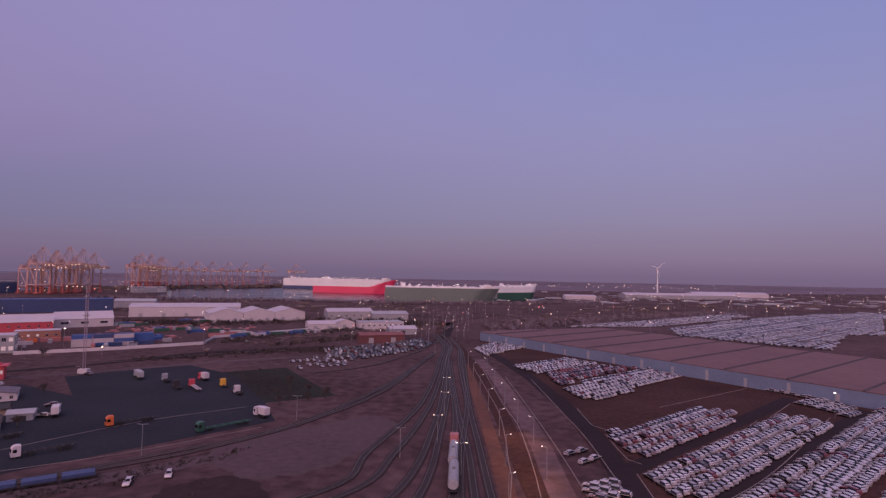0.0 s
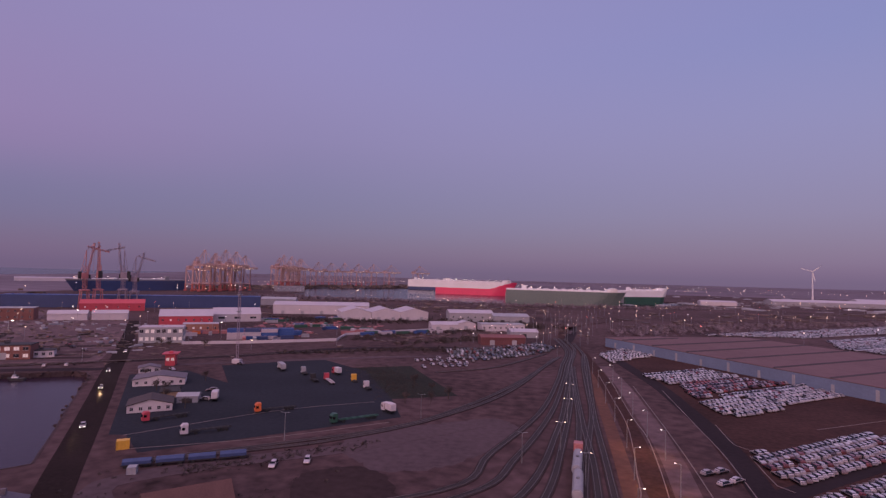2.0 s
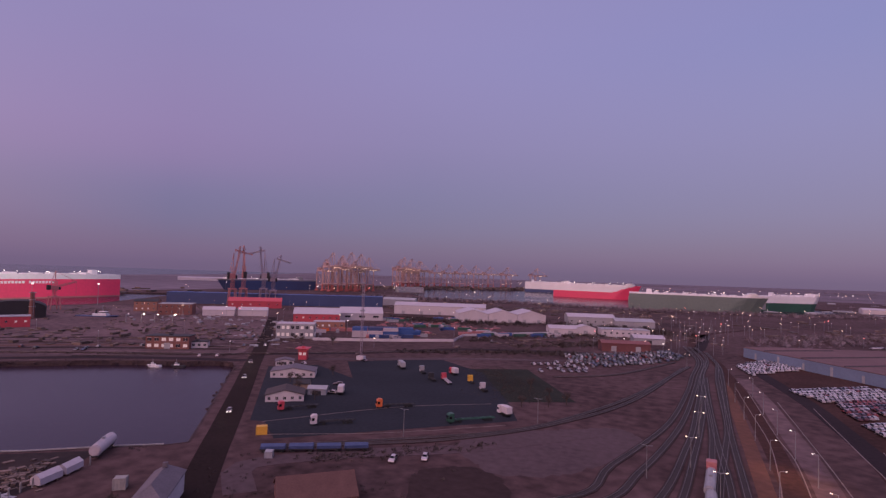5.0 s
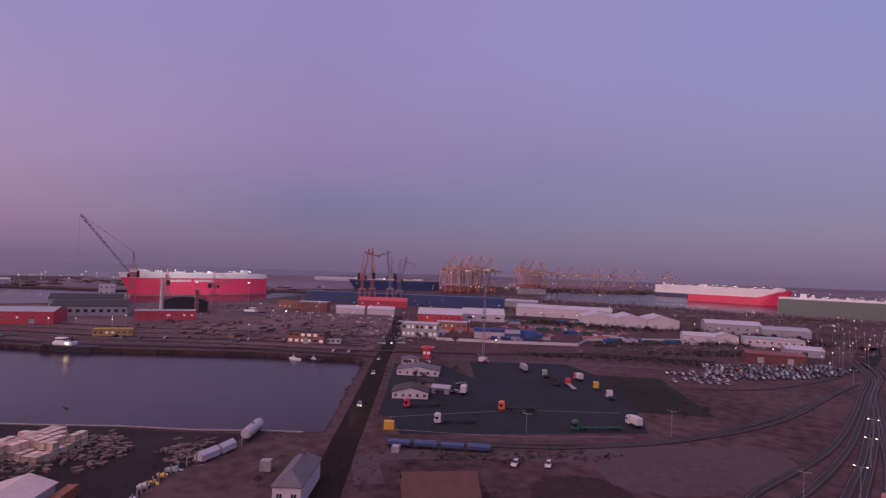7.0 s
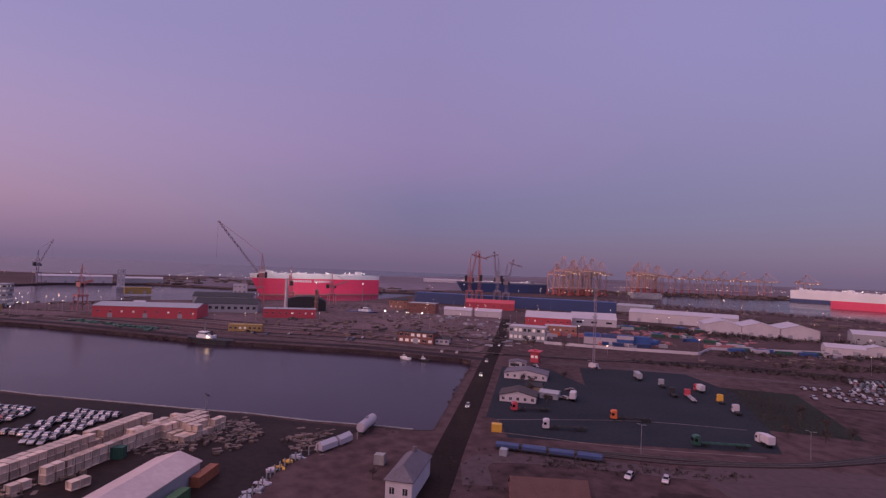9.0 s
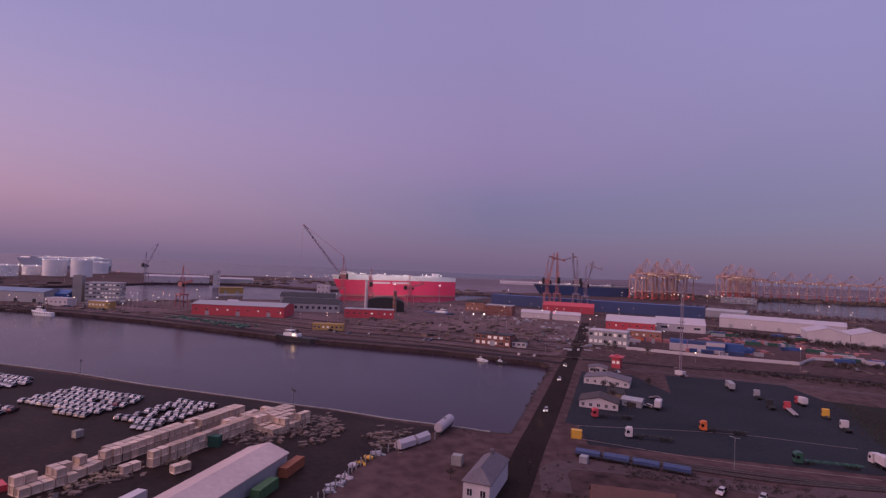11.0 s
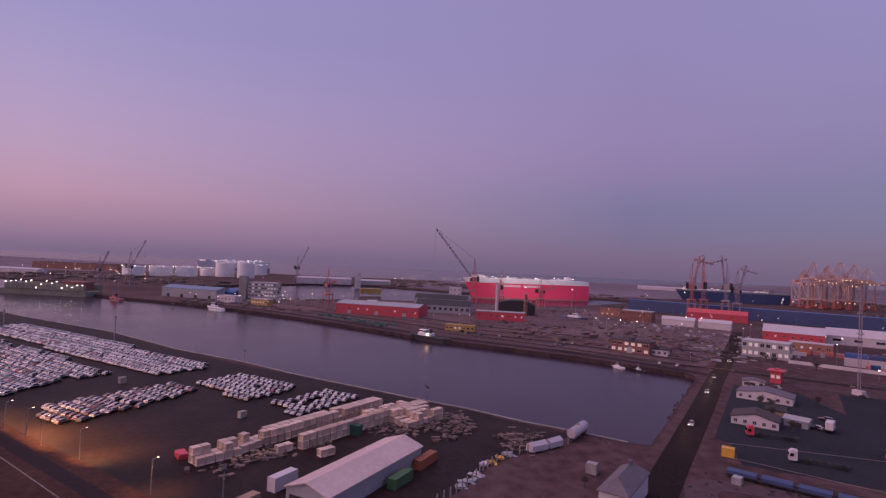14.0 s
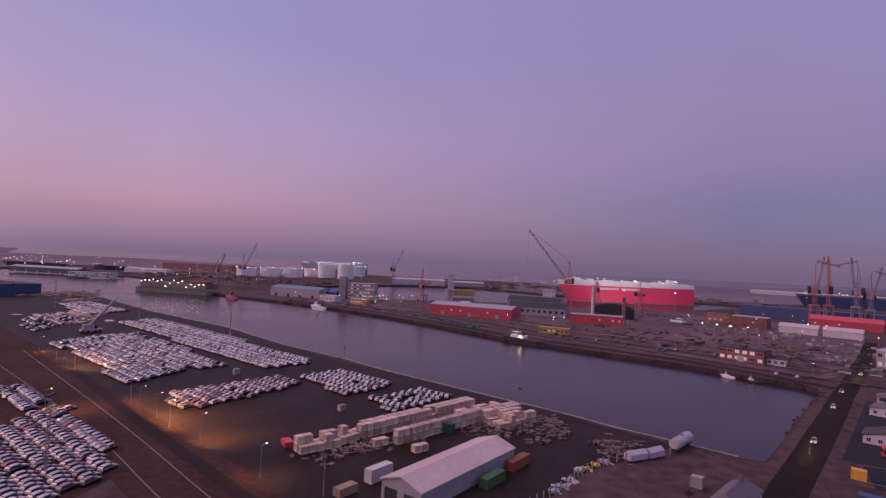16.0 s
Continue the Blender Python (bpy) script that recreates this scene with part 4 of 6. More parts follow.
def car(m, label, group="", mesh=None):
    ob = new("car", mesh or CAR_BODY)
    ob.matrix_basis = m
    tagged(ob, label, "car", group)
    ob.scale = (1.0, 1.1, 1.03)
    share("window", CAR_GLASS_AND_SHADE, ob, Matrix.Identity(4))
    for x in (-0.8, 0.8):
        for y in (-1.35, 1.35):
            share("wheel", CAR_WHEEL, ob, pose(x, y, 0))
    return ob


def inside(p, poly):
    c = False
    for (x0, y0), (x1, y1) in zip(poly, poly[1:] + poly[:1]):
        if (y0 > p[1]) != (y1 > p[1]) and p[0] < (x1 - x0) * (p[1] - y0) / (y1 - y0) + x0:
            c = not c
    return c


def one_mesh_car():
    bm = bmesh.new()
    car_body(bm, 0)
    car_glass_and_shade(bm, 1)
    for x in (-0.8, 0.8):
        for y in (-1.35, 1.35):
            wheel(bm, x, y, 2)
    v = [tuple(q.co) for q in bm.verts]
    bm.verts.index_update()
    f = [[q.index for q in g.verts] for g in bm.faces]
    s = [g.material_index for g in bm.faces]
    bm.free()
    return np.array(v), f, s


CAR_V, CAR_F, CAR_S = one_mesh_car()
single_cars = 0


def car_lot(poly, label, singles=False, pitch=(2.95, 4.95), turn=SITE, paint=None, seed=1, gap=0.03, lane=0, z=0.06, slant=0.0):
    """New cars, nose to tail in close rows, that fill a stretch of yard."""
    global single_cars
    rnd = random.Random(seed)
    c, s = math.cos(radians(turn)), math.sin(radians(turn))
    ab = [(x * c + y * s, -x * s + y * c) for x, y in poly]
    a0, a1, b0, b1 = min(p[0] for p in ab), max(p[0] for p in ab), min(p[1] for p in ab), max(p[1] for p in ab)
    verts, faces, slots = [], [], []
    j = 0
    b = b0 + pitch[1] / 2
    while b < b1:
        j += 1
        a = a0 + pitch[0] / 2 + rnd.uniform(0, 1.2)
        flip = 180 if rnd.random() < 0.15 else 0
        while a < a1:
            if all(inside((a + u, b + v), ab) for u in (-0.6, 0.6) for v in (-1.0, 1.0)) and rnd.random() > gap:
                aa, bb, yaw = a + rnd.gauss(0, 0.08), b + rnd.gauss(0, 0.22), turn + slant + flip + rnd.gauss(0, 0.8)
                m = pose(aa * c - bb * s, aa * s + bb * c, z, 0, 0, yaw)
                if singles and single_cars < 300:
                    car(m, label, "new cars in rows")
                    single_cars += 1
                else:
                    k = rnd.uniform(0.95, 1.08)
                    v = CAR_V * np.array((1.0, 1.1 * k, 1.03 * rnd.uniform(0.95, 1.15)))
                    r = np.array(m.to_3x3())
                    n = len(verts) * len(CAR_V)
                    verts.append(v @ r.T + np.array(m.translation))
                    faces += [[i + n for i in f] for f in CAR_F]
                    slots += CAR_S
            a += pitch[0]
        b += pitch[1]
        if lane and j % lane == 0:
            b += 3.5
    if verts:
        me = bpy.data.meshes.new("parked_cars")
        me.from_pydata(np.concatenate(verts).tolist(), [], faces)
        me.polygons.foreach_set("material_index", slots)
        for q in (paint or CAR_PAINT_MANY, GLASS_AND_SHADE, RUBBER):
            me.materials.append(q)
        tagged(new("parked_cars", me), label, "cars", kind="stuff")


WHITE_ROWS = "white and silver new cars parked in tight rows on the asphalt"
car_lot([(-198, -96), (-202, -88), (-152, -53), (-136, -53), (-126, -60), (-122, -76), (-140, -92), (-174, -98)], WHITE_ROWS, True, seed=11, slant=22)
car_lot([(-218, -67), (-254, -25), (-239, -14), (-226, -24), (-195, -50)], WHITE_ROWS, True, seed=12, slant=22)
car_lot([(58, 196), (60, 171), (67, 172), (113, 213), (124, 224), (122, 232), (108, 236), (80, 211)], WHITE_ROWS, True, seed=14, slant=-25)
car_lot([(56, 154), (60, 136), (66, 138), (98, 165), (151, 210), (146, 229), (108, 203), (84, 180)], WHITE_ROWS, True, seed=13, gap=0.05, slant=-25)
car_lot([(86, 147), (72, 136), (72, 122), (215, 122), (215, 226), (192, 240), (178, 232), (122, 182)], WHITE_ROWS, seed=15, gap=0.05, lane=5, slant=-25)
car_lot([(159, 249), (167, 224), (184, 237), (176, 263)], WHITE_ROWS, seed=16, turn=-59 + 90)
car_lot([(58, 270), (63, 245), (73, 248), (137, 309), (128, 333), (99, 312)], WHITE_ROWS, seed=17, slant=-25)
car_lot([(59, 312), (58, 284), (62, 277), (102, 320), (124, 336), (95, 343)], "dark red and grey new cars in rows", paint=CAR_PAINT_RED, seed=18, gap=0.12, slant=-25)
car_lot([(42, 332), (54, 310), (101, 349), (84, 366)], WHITE_ROWS, seed=19, slant=-25)
car_lot([(24, 410), (48, 455), (78, 436), (29, 370)], WHITE_ROWS, seed=20, slant=-25)
car_lot([(-250, -21), (-269, 2), (-241, 25), (-217, 3)], WHITE_ROWS, seed=21, slant=22)
car_lot([(-213, 7), (-233, 37), (-217, 44), (-195, 19)], WHITE_ROWS, seed=22, gap=0.12, slant=22)
car_lot([(-423, -162), (-451, -145), (-409, -108), (-346, -58), (-284, -12), (-269, -36), (-372, -122)], WHITE_ROWS, seed=23, gap=0.01, slant=22, pitch=(2.7, 5.0))
car_lot([(-301, -136), (-357, -126), (-344, -105), (-275, -53), (-264, -68), (-233, -83)], WHITE_ROWS, seed=24, gap=0.04, slant=22)
car_lot([(-326, -158), (-357, -147), (-373, -127), (-348, -115), (-306, -138)], WHITE_ROWS, seed=25, gap=0.15, slant=22)
car_lot([(-224, -125), (-235, -120), (-206, -97), (-196, -99)], WHITE_ROWS, seed=26, slant=22)
car_lot([(-537, -257), (-576, -243), (-499, -183), (-466, -199)], WHITE_ROWS, seed=27, slant=22)
car_lot([(-416, -224), (-474, -226), (-443, -186), (-366, -186)], "vans and machines under covers beyond the car rows", seed=28, gap=0.3, pitch=(4.2, 7), slant=22)
car_lot([(124, 590), (219, 664), (472, 878), (459, 807), (234, 611)], WHITE_ROWS, seed=29, gap=0.15, lane=3, slant=-25)
car_lot([(246, 595), (395, 735), (667, 826), (463, 568), (417, 560), (311, 436), (229, 528)], WHITE_ROWS, seed=30, gap=0.1, lane=3, slant=-25)
car_lot([(410, 747), (607, 889), (783, 960), (675, 828)], WHITE_ROWS, seed=31, gap=0.1, lane=4, slant=-25)
car_lot([(-84, 388), (-28, 444), (-20, 464), (-4, 420), (-24, 382), (-57, 342), (-75, 360)], "mixed parked cars beside the sheds", seed=32, gap=0.2, paint=CAR_PAINT_MIXED, turn=20, pitch=(2.7, 6.5), z=0.0)
for k in range(17):
    p = Vector((143, 319)).lerp(Vector((180, 249)), k / 16)
    if k not in (4, 9):
        car(pose(p.x, p.y, 0.06, 0, 0, 28 + (k * 37) % 9), "new car parked along the wall of the hall", "cars along the hall")
for x, y, r in ((41.2, 172.3, -52), (45.5, 175.2, -50), (43.7, 164.8, -52), (47.7, 168.3, -48), (40.5, 146, 60), (43.6, 147.5, 62), (46.6, 149, 58), (39.5, 142.4, 61), (42.5, 143.4, 57), (45.6, 144.6, 60), (40, 138.6, 60), (43.4, 139.8, 58), (47, 141, 60)):
    car(pose(x, y, 0.1, 0, 0, r), "silver car standing apart on the yard lane", "cars on the lane")
for x, y, r in ((-80, 142.5, 195), (-72.5, 148.5, 200), (-182, 283, 70), (-155, 219, 120), (-147, 203, 100), (-205, 255, 60), (-272, 240, 40), (-264, 246, 40), (-318, 300, 80), (-330, 308, 70), (-300, 292, 75)):
    car(pose(x, y, 0.1, 0, 0, r), "pale car parked by the roadside", "roadside cars")

MIXED = "mixed cars parked about the works yards"
car_lot([(-262, 268), (-330, 232), (-395, 290), (-360, 380), (-300, 330)], MIXED, seed=41, gap=0.955, paint=CAR_PAINT_MIXED, pitch=(4.5, 8), turn=32, z=0.03)
car_lot([(-330, 215), (-420, 150), (-440, 170), (-350, 235)], MIXED, seed=42, gap=0.93, paint=CAR_PAINT_MIXED, pitch=(4, 7), turn=38, z=0.03)
car_lot([(-600, 20), (-690, -60), (-720, 10), (-650, 70)], MIXED, seed=43, gap=0.88, paint=CAR_PAINT_MIXED, pitch=(4, 7), turn=40, z=0.03)
car_lot([(-200, 440), (-150, 420), (-60, 520), (-90, 560)], MIXED, seed=44, gap=0.85, paint=CAR_PAINT_MIXED, pitch=(4.5, 8), turn=30, z=0.0)
car_lot([(-98, 338), (-66, 365), (-50, 322), (-76, 300)], "white vans and trailers beside the scrub", seed=45, gap=0.55, pitch=(4.5, 8), turn=35, z=0.0)


# ---- ships ----
def hull_mesh(length, beam, depth, rake=0.08, flare=0.9, square_stern=True, sections=14, z0=0.0, z1=None, sheer=0.0, steps=3):
    """Ship's side between two heights; bow at -x."""
    bm = bmesh.new()
    z1 = depth if z1 is None else z1
    levels = [z0 + (z1 - z0) * k / steps for k in range(steps + 1)]
    rows = []
    for z in levels:
        t = z / depth
        x_bow = -length / 2 + length * rake * (1 - t)
        ring = []
        for i in range(sections + 1):
            s = i / sections
            x = x_bow + (length / 2 - x_bow) * s
            w = beam / 2 * min(1.0, (s / (0.22 - 0.1 * t * flare)) ** 0.6 if s > 0 else 0.02)
            if not square_stern:
                w *= min(1.0, 0.35 + (1 - s) * 6)
            ring.append((x, max(w, 0.4), z + sheer * (1 - s) ** 3 * t))
        rows.append([bm.verts.new((x, -w, z)) for x, w, z in ring] + [bm.verts.new((x, w, z)) for x, w, z in ring[::-1]])
    k = len(rows[0])
    for a, b in zip(rows, rows[1:]):
        for i in range(k):
            bm.faces.new((a[i], a[(i + 1) % k], b[(i + 1) % k], b[i]))
    bm.faces.new(rows[-1])
    bm.faces.new(rows[0][::-1])
    bmesh.ops.recalc_face_normals(bm, faces=bm.faces[:])
    return bm


def car_carrier(x, y, turn, length, beam, hull_h, top_h, lower, upper, label, marks=None, lights=10, boot=None, split=None):
    """A slab-sided car carrier; its keel line lies on the water, bow at local -x."""
    s = thing("car_carrier", pose(x, y, -2.6, 0, 0, turn), label, "ship")
    if boot:
        part("boot_top", hull_mesh(length, beam + 0.1, top_h, z0=-1, z1=2.2), boot, s, "dark waterline band")
    part("hull", hull_mesh(length, beam, top_h, z0=2.2 if boot else -1, z1=hull_h), lower, s, "painted lower hull")
    bm = hull_mesh(length, beam, top_h, z0=hull_h + 0.01, z1=top_h, sections=48, steps=8 if split else 3)
    for f in bm.faces:
        c = f.calc_center_median()
        if split and abs(f.normal.z) < 0.7 and c.x < -length / 2 + length * (0.05 + split * (1 - (c.z - hull_h) / (top_h - hull_h))):
            f.material_index = 1
    part("upper_hull", bm, [upper, lower], s, "pale upper hull")
    bm = bmesh.new()
    box(bm, -length * 0.42, -length * 0.33, -beam * 0.42, beam * 0.42, top_h, top_h + 3.4)
    box(bm, -length * 0.41, -length * 0.36, -beam * 0.5, beam * 0.5, top_h + 3.4, top_h + 5.6)
    house = part("deckhouse", bm, SHIP_WHITE, s, "white deckhouse and bridge")
    bm = bmesh.new()
    box(bm, -length * 0.413, -length * 0.409, -beam * 0.44, beam * 0.44, top_h + 4.0, top_h + 5.1)
    part("bridge_window", bm, PANE, house)
    bm = bmesh.new()
    box(bm, length * 0.33, length * 0.37, -beam * 0.15, beam * 0.15, top_h, top_h + 7)
    part("funnel", bm, upper, s, "funnel")
    bm = bmesh.new()
    lattice(bm, (-length * 0.39, 0, top_h + 5.6), (-length * 0.39, 0, top_h + 12), 1.0, 4, 0.3)
    part("mast", bm, STEEL, s)
    for k in range(9):
        u = -length * 0.28 + length * 0.07 * k
        bm = bmesh.new()
        box(bm, u, u + length * (0.03 if k % 3 else 0.045), -beam * 0.35, beam * (0.1 if k % 2 else 0.35), top_h, top_h + 1.2 + 0.7 * (k % 3))
        part("vent_house", bm, SHIP_WHITE, s, "low white vent house on deck")
    bm = bmesh.new()
    box(bm, length / 2, length / 2 + 1.6, -beam * 0.3, beam * 0.3, 3, top_h * 0.72)
    part("stern_ramp", bm, STEEL, s, "raised stern ramp")
    for k in range(11):
        bm = bmesh.new()
        u = -length * 0.36 + length * 0.078 * k
        box(bm, u, u + 1.1, -beam / 2 - 0.06, -beam / 2 + 0.3, hull_h * 0.93, hull_h * 0.93 + 0.9)
        part("vent", bm, DARK_ROOF, s)
    if marks:
        n, at, w, hh = marks
        for k in range(n):
            if k == n // 2:
                continue
            bm = bmesh.new()
            u = at + k * w * 1.35
            box(bm, u, u + w, -beam / 2 - 0.14, -beam / 2 + 0.2, hull_h - 6.2, hull_h - 6.2 + hh)
            part("mark", bm, SHIP_WHITE, s, "plain white bar painted on the hull")
    rnd = random.Random(int(length))
    for k in range(lights):
        bm = bmesh.new()
        u, v = rnd.uniform(-length * 0.42, length * 0.42), rnd.uniform(-beam * 0.45, -beam * 0.1)
        beam_z = top_h + rnd.uniform(2.0, 5.0)
        box(bm, u - 0.1, u + 0.1, v - 0.1, v + 0.1, top_h, beam_z)
        post = part("light_post", bm, STEEL, s)
        bm = bmesh.new()
        box(bm, u - 0.5, u + 0.5, v - 0.5, v + 0.2, beam_z, beam_z + 0.7)
        part("deck_light", bm, LAMP_WHITE, post, "bright deck light")
    return s


car_carrier(-894, 477, 90, 250, 32, 28.5, 36, SHIP_RED, SHIP_WHITE, "large red car carrier with a white upper deck at the quay", marks=(18, -58, 3.3, 3.6), lights=14, boot=CRANE_RED_HAZED)
car_carrier(-240, 1500, 176, 228, 32, 18, 37, SHIP_RED, SHIP_WHITE, "white car carrier with a red lower hull and lit decks", lights=26, split=0.26)
car_carrier(-445, 1790, 176, 150, 30, 10, 34, NAVY, SHIP_WHITE, "white car carrier with a dark hull behind the red one", lights=6)
car_carrier(2, 1112, 182, 234, 32, 29, 31.5, SHIP_GREEN, SHIP_WHITE, "long grey-green car carrier with white deck gear", lights=16)
car_carrier(176, 1300, 215, 130, 30, 17, 31, GREEN_DARK, SHIP_WHITE, "car carrier with a white upper hull and dark green sides", lights=5)
car_carrier(-915, 990, 66, 235, 30, 24, 27, NAVY, SHIP_GREY, "dark blue freighter lying in the far dock", lights=12)
car_carrier(-1960, -60, 140, 330, 34, 12, 34, SHIP_GREY, SHIP_WHITE, "long white ferry with a string of deck lights", lights=36)


def workboat(x, y, turn, length, beam, hull, house, label, lit=True, name="tugboat", size=1.0):
    s = thing(name, pose(x, y, -2.6, 0, 0, turn), label, "boat")
    s.scale = (size, size, size)
    part("hull", hull_mesh(length, beam, 3.2, rake=0.1, z0=-0.6, sheer=1.2, square_stern=False, sections=10), hull, s)
    bm = bmesh.new()
    box(bm, -length * 0.25, length * 0.08, -beam * 0.32, beam * 0.32, 3.2, 5.6, bevel=0.15)
    h = part("deckhouse", bm, house, s, "white deckhouse")
    bm = bmesh.new()
    box(bm, -length * 0.22, -length * 0.06, -beam * 0.26, beam * 0.26, 5.6, 8.0, bevel=0.2)
    part("wheelhouse", bm, house, s)
    bm = bmesh.new()
    box(bm, -length * 0.225, -length * 0.055, -beam * 0.27, beam * 0.27, 6.6, 7.4)
    part("window", bm, PANE, h)
    bm = bmesh.new()
    drum(bm, length * 0.03, 0, 5.6, 8.6, 0.9, 0.7)
    part("funnel", bm, DARK_ROOF, s)
    bm = bmesh.new()
    lattice(bm, (-length * 0.12, 0, 8), (-length * 0.12, 0, 14), 0.6, 5, 0.15)
    part("mast", bm, STEEL, s)
    bm = bmesh.new()
    for k in range(8):
        u = -length * 0.4 + k * length * 0.1
        drum(bm, u, -beam * 0.5, 2.0, 2.9, 0.35, n=8)
    part("fender", bm, RUBBER, s)
    if lit:
        bm = bmesh.new()
        box(bm, -0.9, 0.9, -beam * 0.34, -beam * 0.3, 4.2, 5.4)
        part("work_light", bm, LAMP_WARM, h, "bright work light")
    return s


workboat(-389, 129, 38, 36, 9, DARK_ROOF, SHIP_WHITE, "dark tugboat with a lit white deckhouse at the quay")
workboat(-275, 212, 30, 24, 7, SHIP_WHITE, SHIP_WHITE, "small white launch at the quay", False, "launch", 0.33)
workboat(-264, 218.5, 30, 24, 7, DARK_ROOF, SHIP_WHITE, "small dark launch at the quay", False, "launch", 0.33)
workboat(-545, 352, 200, 46, 9, NAVY, SHIP_WHITE, "navy blue workboat out of the water on the slip", False)
workboat(-596, -32, 45, 24, 5, SHIP_WHITE, SHIP_WHITE, "white excursion boat at the far quay", False, "excursion_boat")
workboat(-690, -140, 50, 20, 6, CRANE_RED_HAZED, CRANE_RED_HAZED, "red pilot boat at the far quay", False)


def moored_barge():
    s = thing("floating_dock", pose(-768, -222, -2.6, 0, 0, 66), "grey-green floating dock hung with work lights", "floating dock")
    bm = bmesh.new()
    box(bm, -58, 52, -14, 14, -1, 6.5, bevel=0.6)
    part("pontoon", bm, DOCK_GREY, s)
    for v in (-13, 13):
        bm = bmesh.new()
        box(bm, -50, 50, v - 1.6, v + 1.6, 6.5, 13.5)
        part("side_wall", bm, DOCK_GREY, s)
    bm = bmesh.new()
    box(bm, 16, 44, -8, 8, 6.5, 17)
    part("hull_in_dock", bm, BRICK, s, "brown hull standing in the dock")
    rnd = random.Random(5)
    for k in range(16):
        u, z = -48 + 6.4 * k, rnd.uniform(8, 17)
        bm = bmesh.new()
        box(bm, u - 0.12, u + 0.12, -15.3, -15.0, 6.0, z)
        p = part("light_post", bm, STEEL, s)
        bm = bmesh.new()
        box(bm, u - 0.6, u + 0.6, -15.6, -14.8, z, z + 0.8)
        part("work_light", bm, LAMP_WHITE, p, "bright work light")


moored_barge()


# ---- cranes, chimneys, tanks ----
def portal_crane(x, y, turn, height, reach, up, paint, label, fly=0):
    """Harbour slewing crane on a portal; the boom rises at the given angle."""
    c = thing("harbour_crane", pose(x, y, 0, 0, 0, turn), label, "crane", "harbour cranes")
    p, top = 5.0, height * 0.3
    for u in (-p, p):
        for v in (-p, p):
            bm = bmesh.new()
            beam(bm, (u, v, 0), (u * 0.75, v * 0.75, top), 0.9)
            part("leg", bm, paint, c)
    bm = bmesh.new()
    box(bm, -p, p, -p, p, top, top + 1.6)
    part("portal", bm, paint, c)
    bm = bmesh.new()
    lattice(bm, (0, 0, top + 1.6), (0, 0, height * 0.72), 3.4, 7, 0.38)
    part("tower", bm, paint, c, "lattice tower")
    bm = bmesh.new()
    box(bm, -4.5, 3.0, -2.4, 2.4, height * 0.5, height * 0.6, bevel=0.3)
    house = part("machine_house", bm, paint, c)
    bm = bmesh.new()
    box(bm, 3.0, 5.2, -2.4, -0.4, height * 0.5, height * 0.57)
    part("cab", bm, PANE, house, "glazed cab")
    a = radians(up)
    tip = (reach * math.cos(a), 0, height * 0.58 + reach * math.sin(a))
    bm = bmesh.new()
    lattice(bm, (2.5, 0, height * 0.58), tip, 1.6, 14, 0.27)
    part("boom", bm, CRANE_GREY_HAZED if reach > 80 else paint, c, "lattice boom")
    if fly:
        bm = bmesh.new()
        lattice(bm, (tip[0] - fly * 0.45, 0, tip[2] - 5), (tip[0] + fly, 0, tip[2] - 11), 1.3, 8, 0.28)
        part("fly_jib", bm, paint, c, "lattice fly jib")
    bm = bmesh.new()
    beam(bm, (0, 0, height * 0.72), (0, 0, height * 0.98), 0.7)
    beam(bm, (0, 0, height * 0.97), tip, 0.3)
    beam(bm, (0, 0, height * 0.97), (-5, 0, height * 0.62), 0.4)
    beam(bm, tip, (tip[0], 0, tip[2] * 0.55), 0.16)
    part("stay", bm, paint, c)
    bm = bmesh.new()
    box(bm, -7.5, -4.5, -2, 2, height * 0.5, height * 0.62)
    part("counterweight", bm, DARK_ROOF, c)
    return c


portal_crane(-690, 288, 247, 66, 86, 50, CRANE_RED_HAZED, "red-brown slewing crane with a long raised lattice boom")
portal_crane(-660, 316, 160, 50, 26, 20, CRANE_RED_HAZED, "red-brown harbour crane beside the ship")
portal_crane(-650, 370, 80, 44, 22, 15, CRANE_RED_HAZED, "red-brown harbour crane beside the ship")
portal_crane(-632, 84, 20, 46, 20, 10, CRANE_RED_HAZED, "red lattice crane between the docks")
portal_crane(-577, 557, 60, 74, 40, 78, CRANE_RED_HAZED, "tall red harbour crane with a steep boom and fly jib", 17)
portal_crane(-569, 569, 150, 76, 40, 80, CRANE_RED_HAZED, "tall red harbour crane with a steep boom and fly jib", 15)
portal_crane(-556, 594, 210, 76, 40, 80, CRANE_GREY_HAZED, "tall grey harbour crane with a steep boom and fly jib", 16)
portal_crane(-549, 606, 30, 68, 34, 74, CRANE_GREY_HAZED, "grey harbour crane above the dock wall", 14)
portal_crane(-940, -175, 60, 54, 46, 58, CRANE_GREY_HAZED, "dark grey crane above the floating dock")
portal_crane(-915, -210, 40, 44, 34, 50, CRANE_GREY_HAZED, "dark grey crane above the floating dock")
portal_crane(-1180, 90, 120, 60, 50, 60, CRANE_GREY_HAZED, "far grey crane with a raised boom")


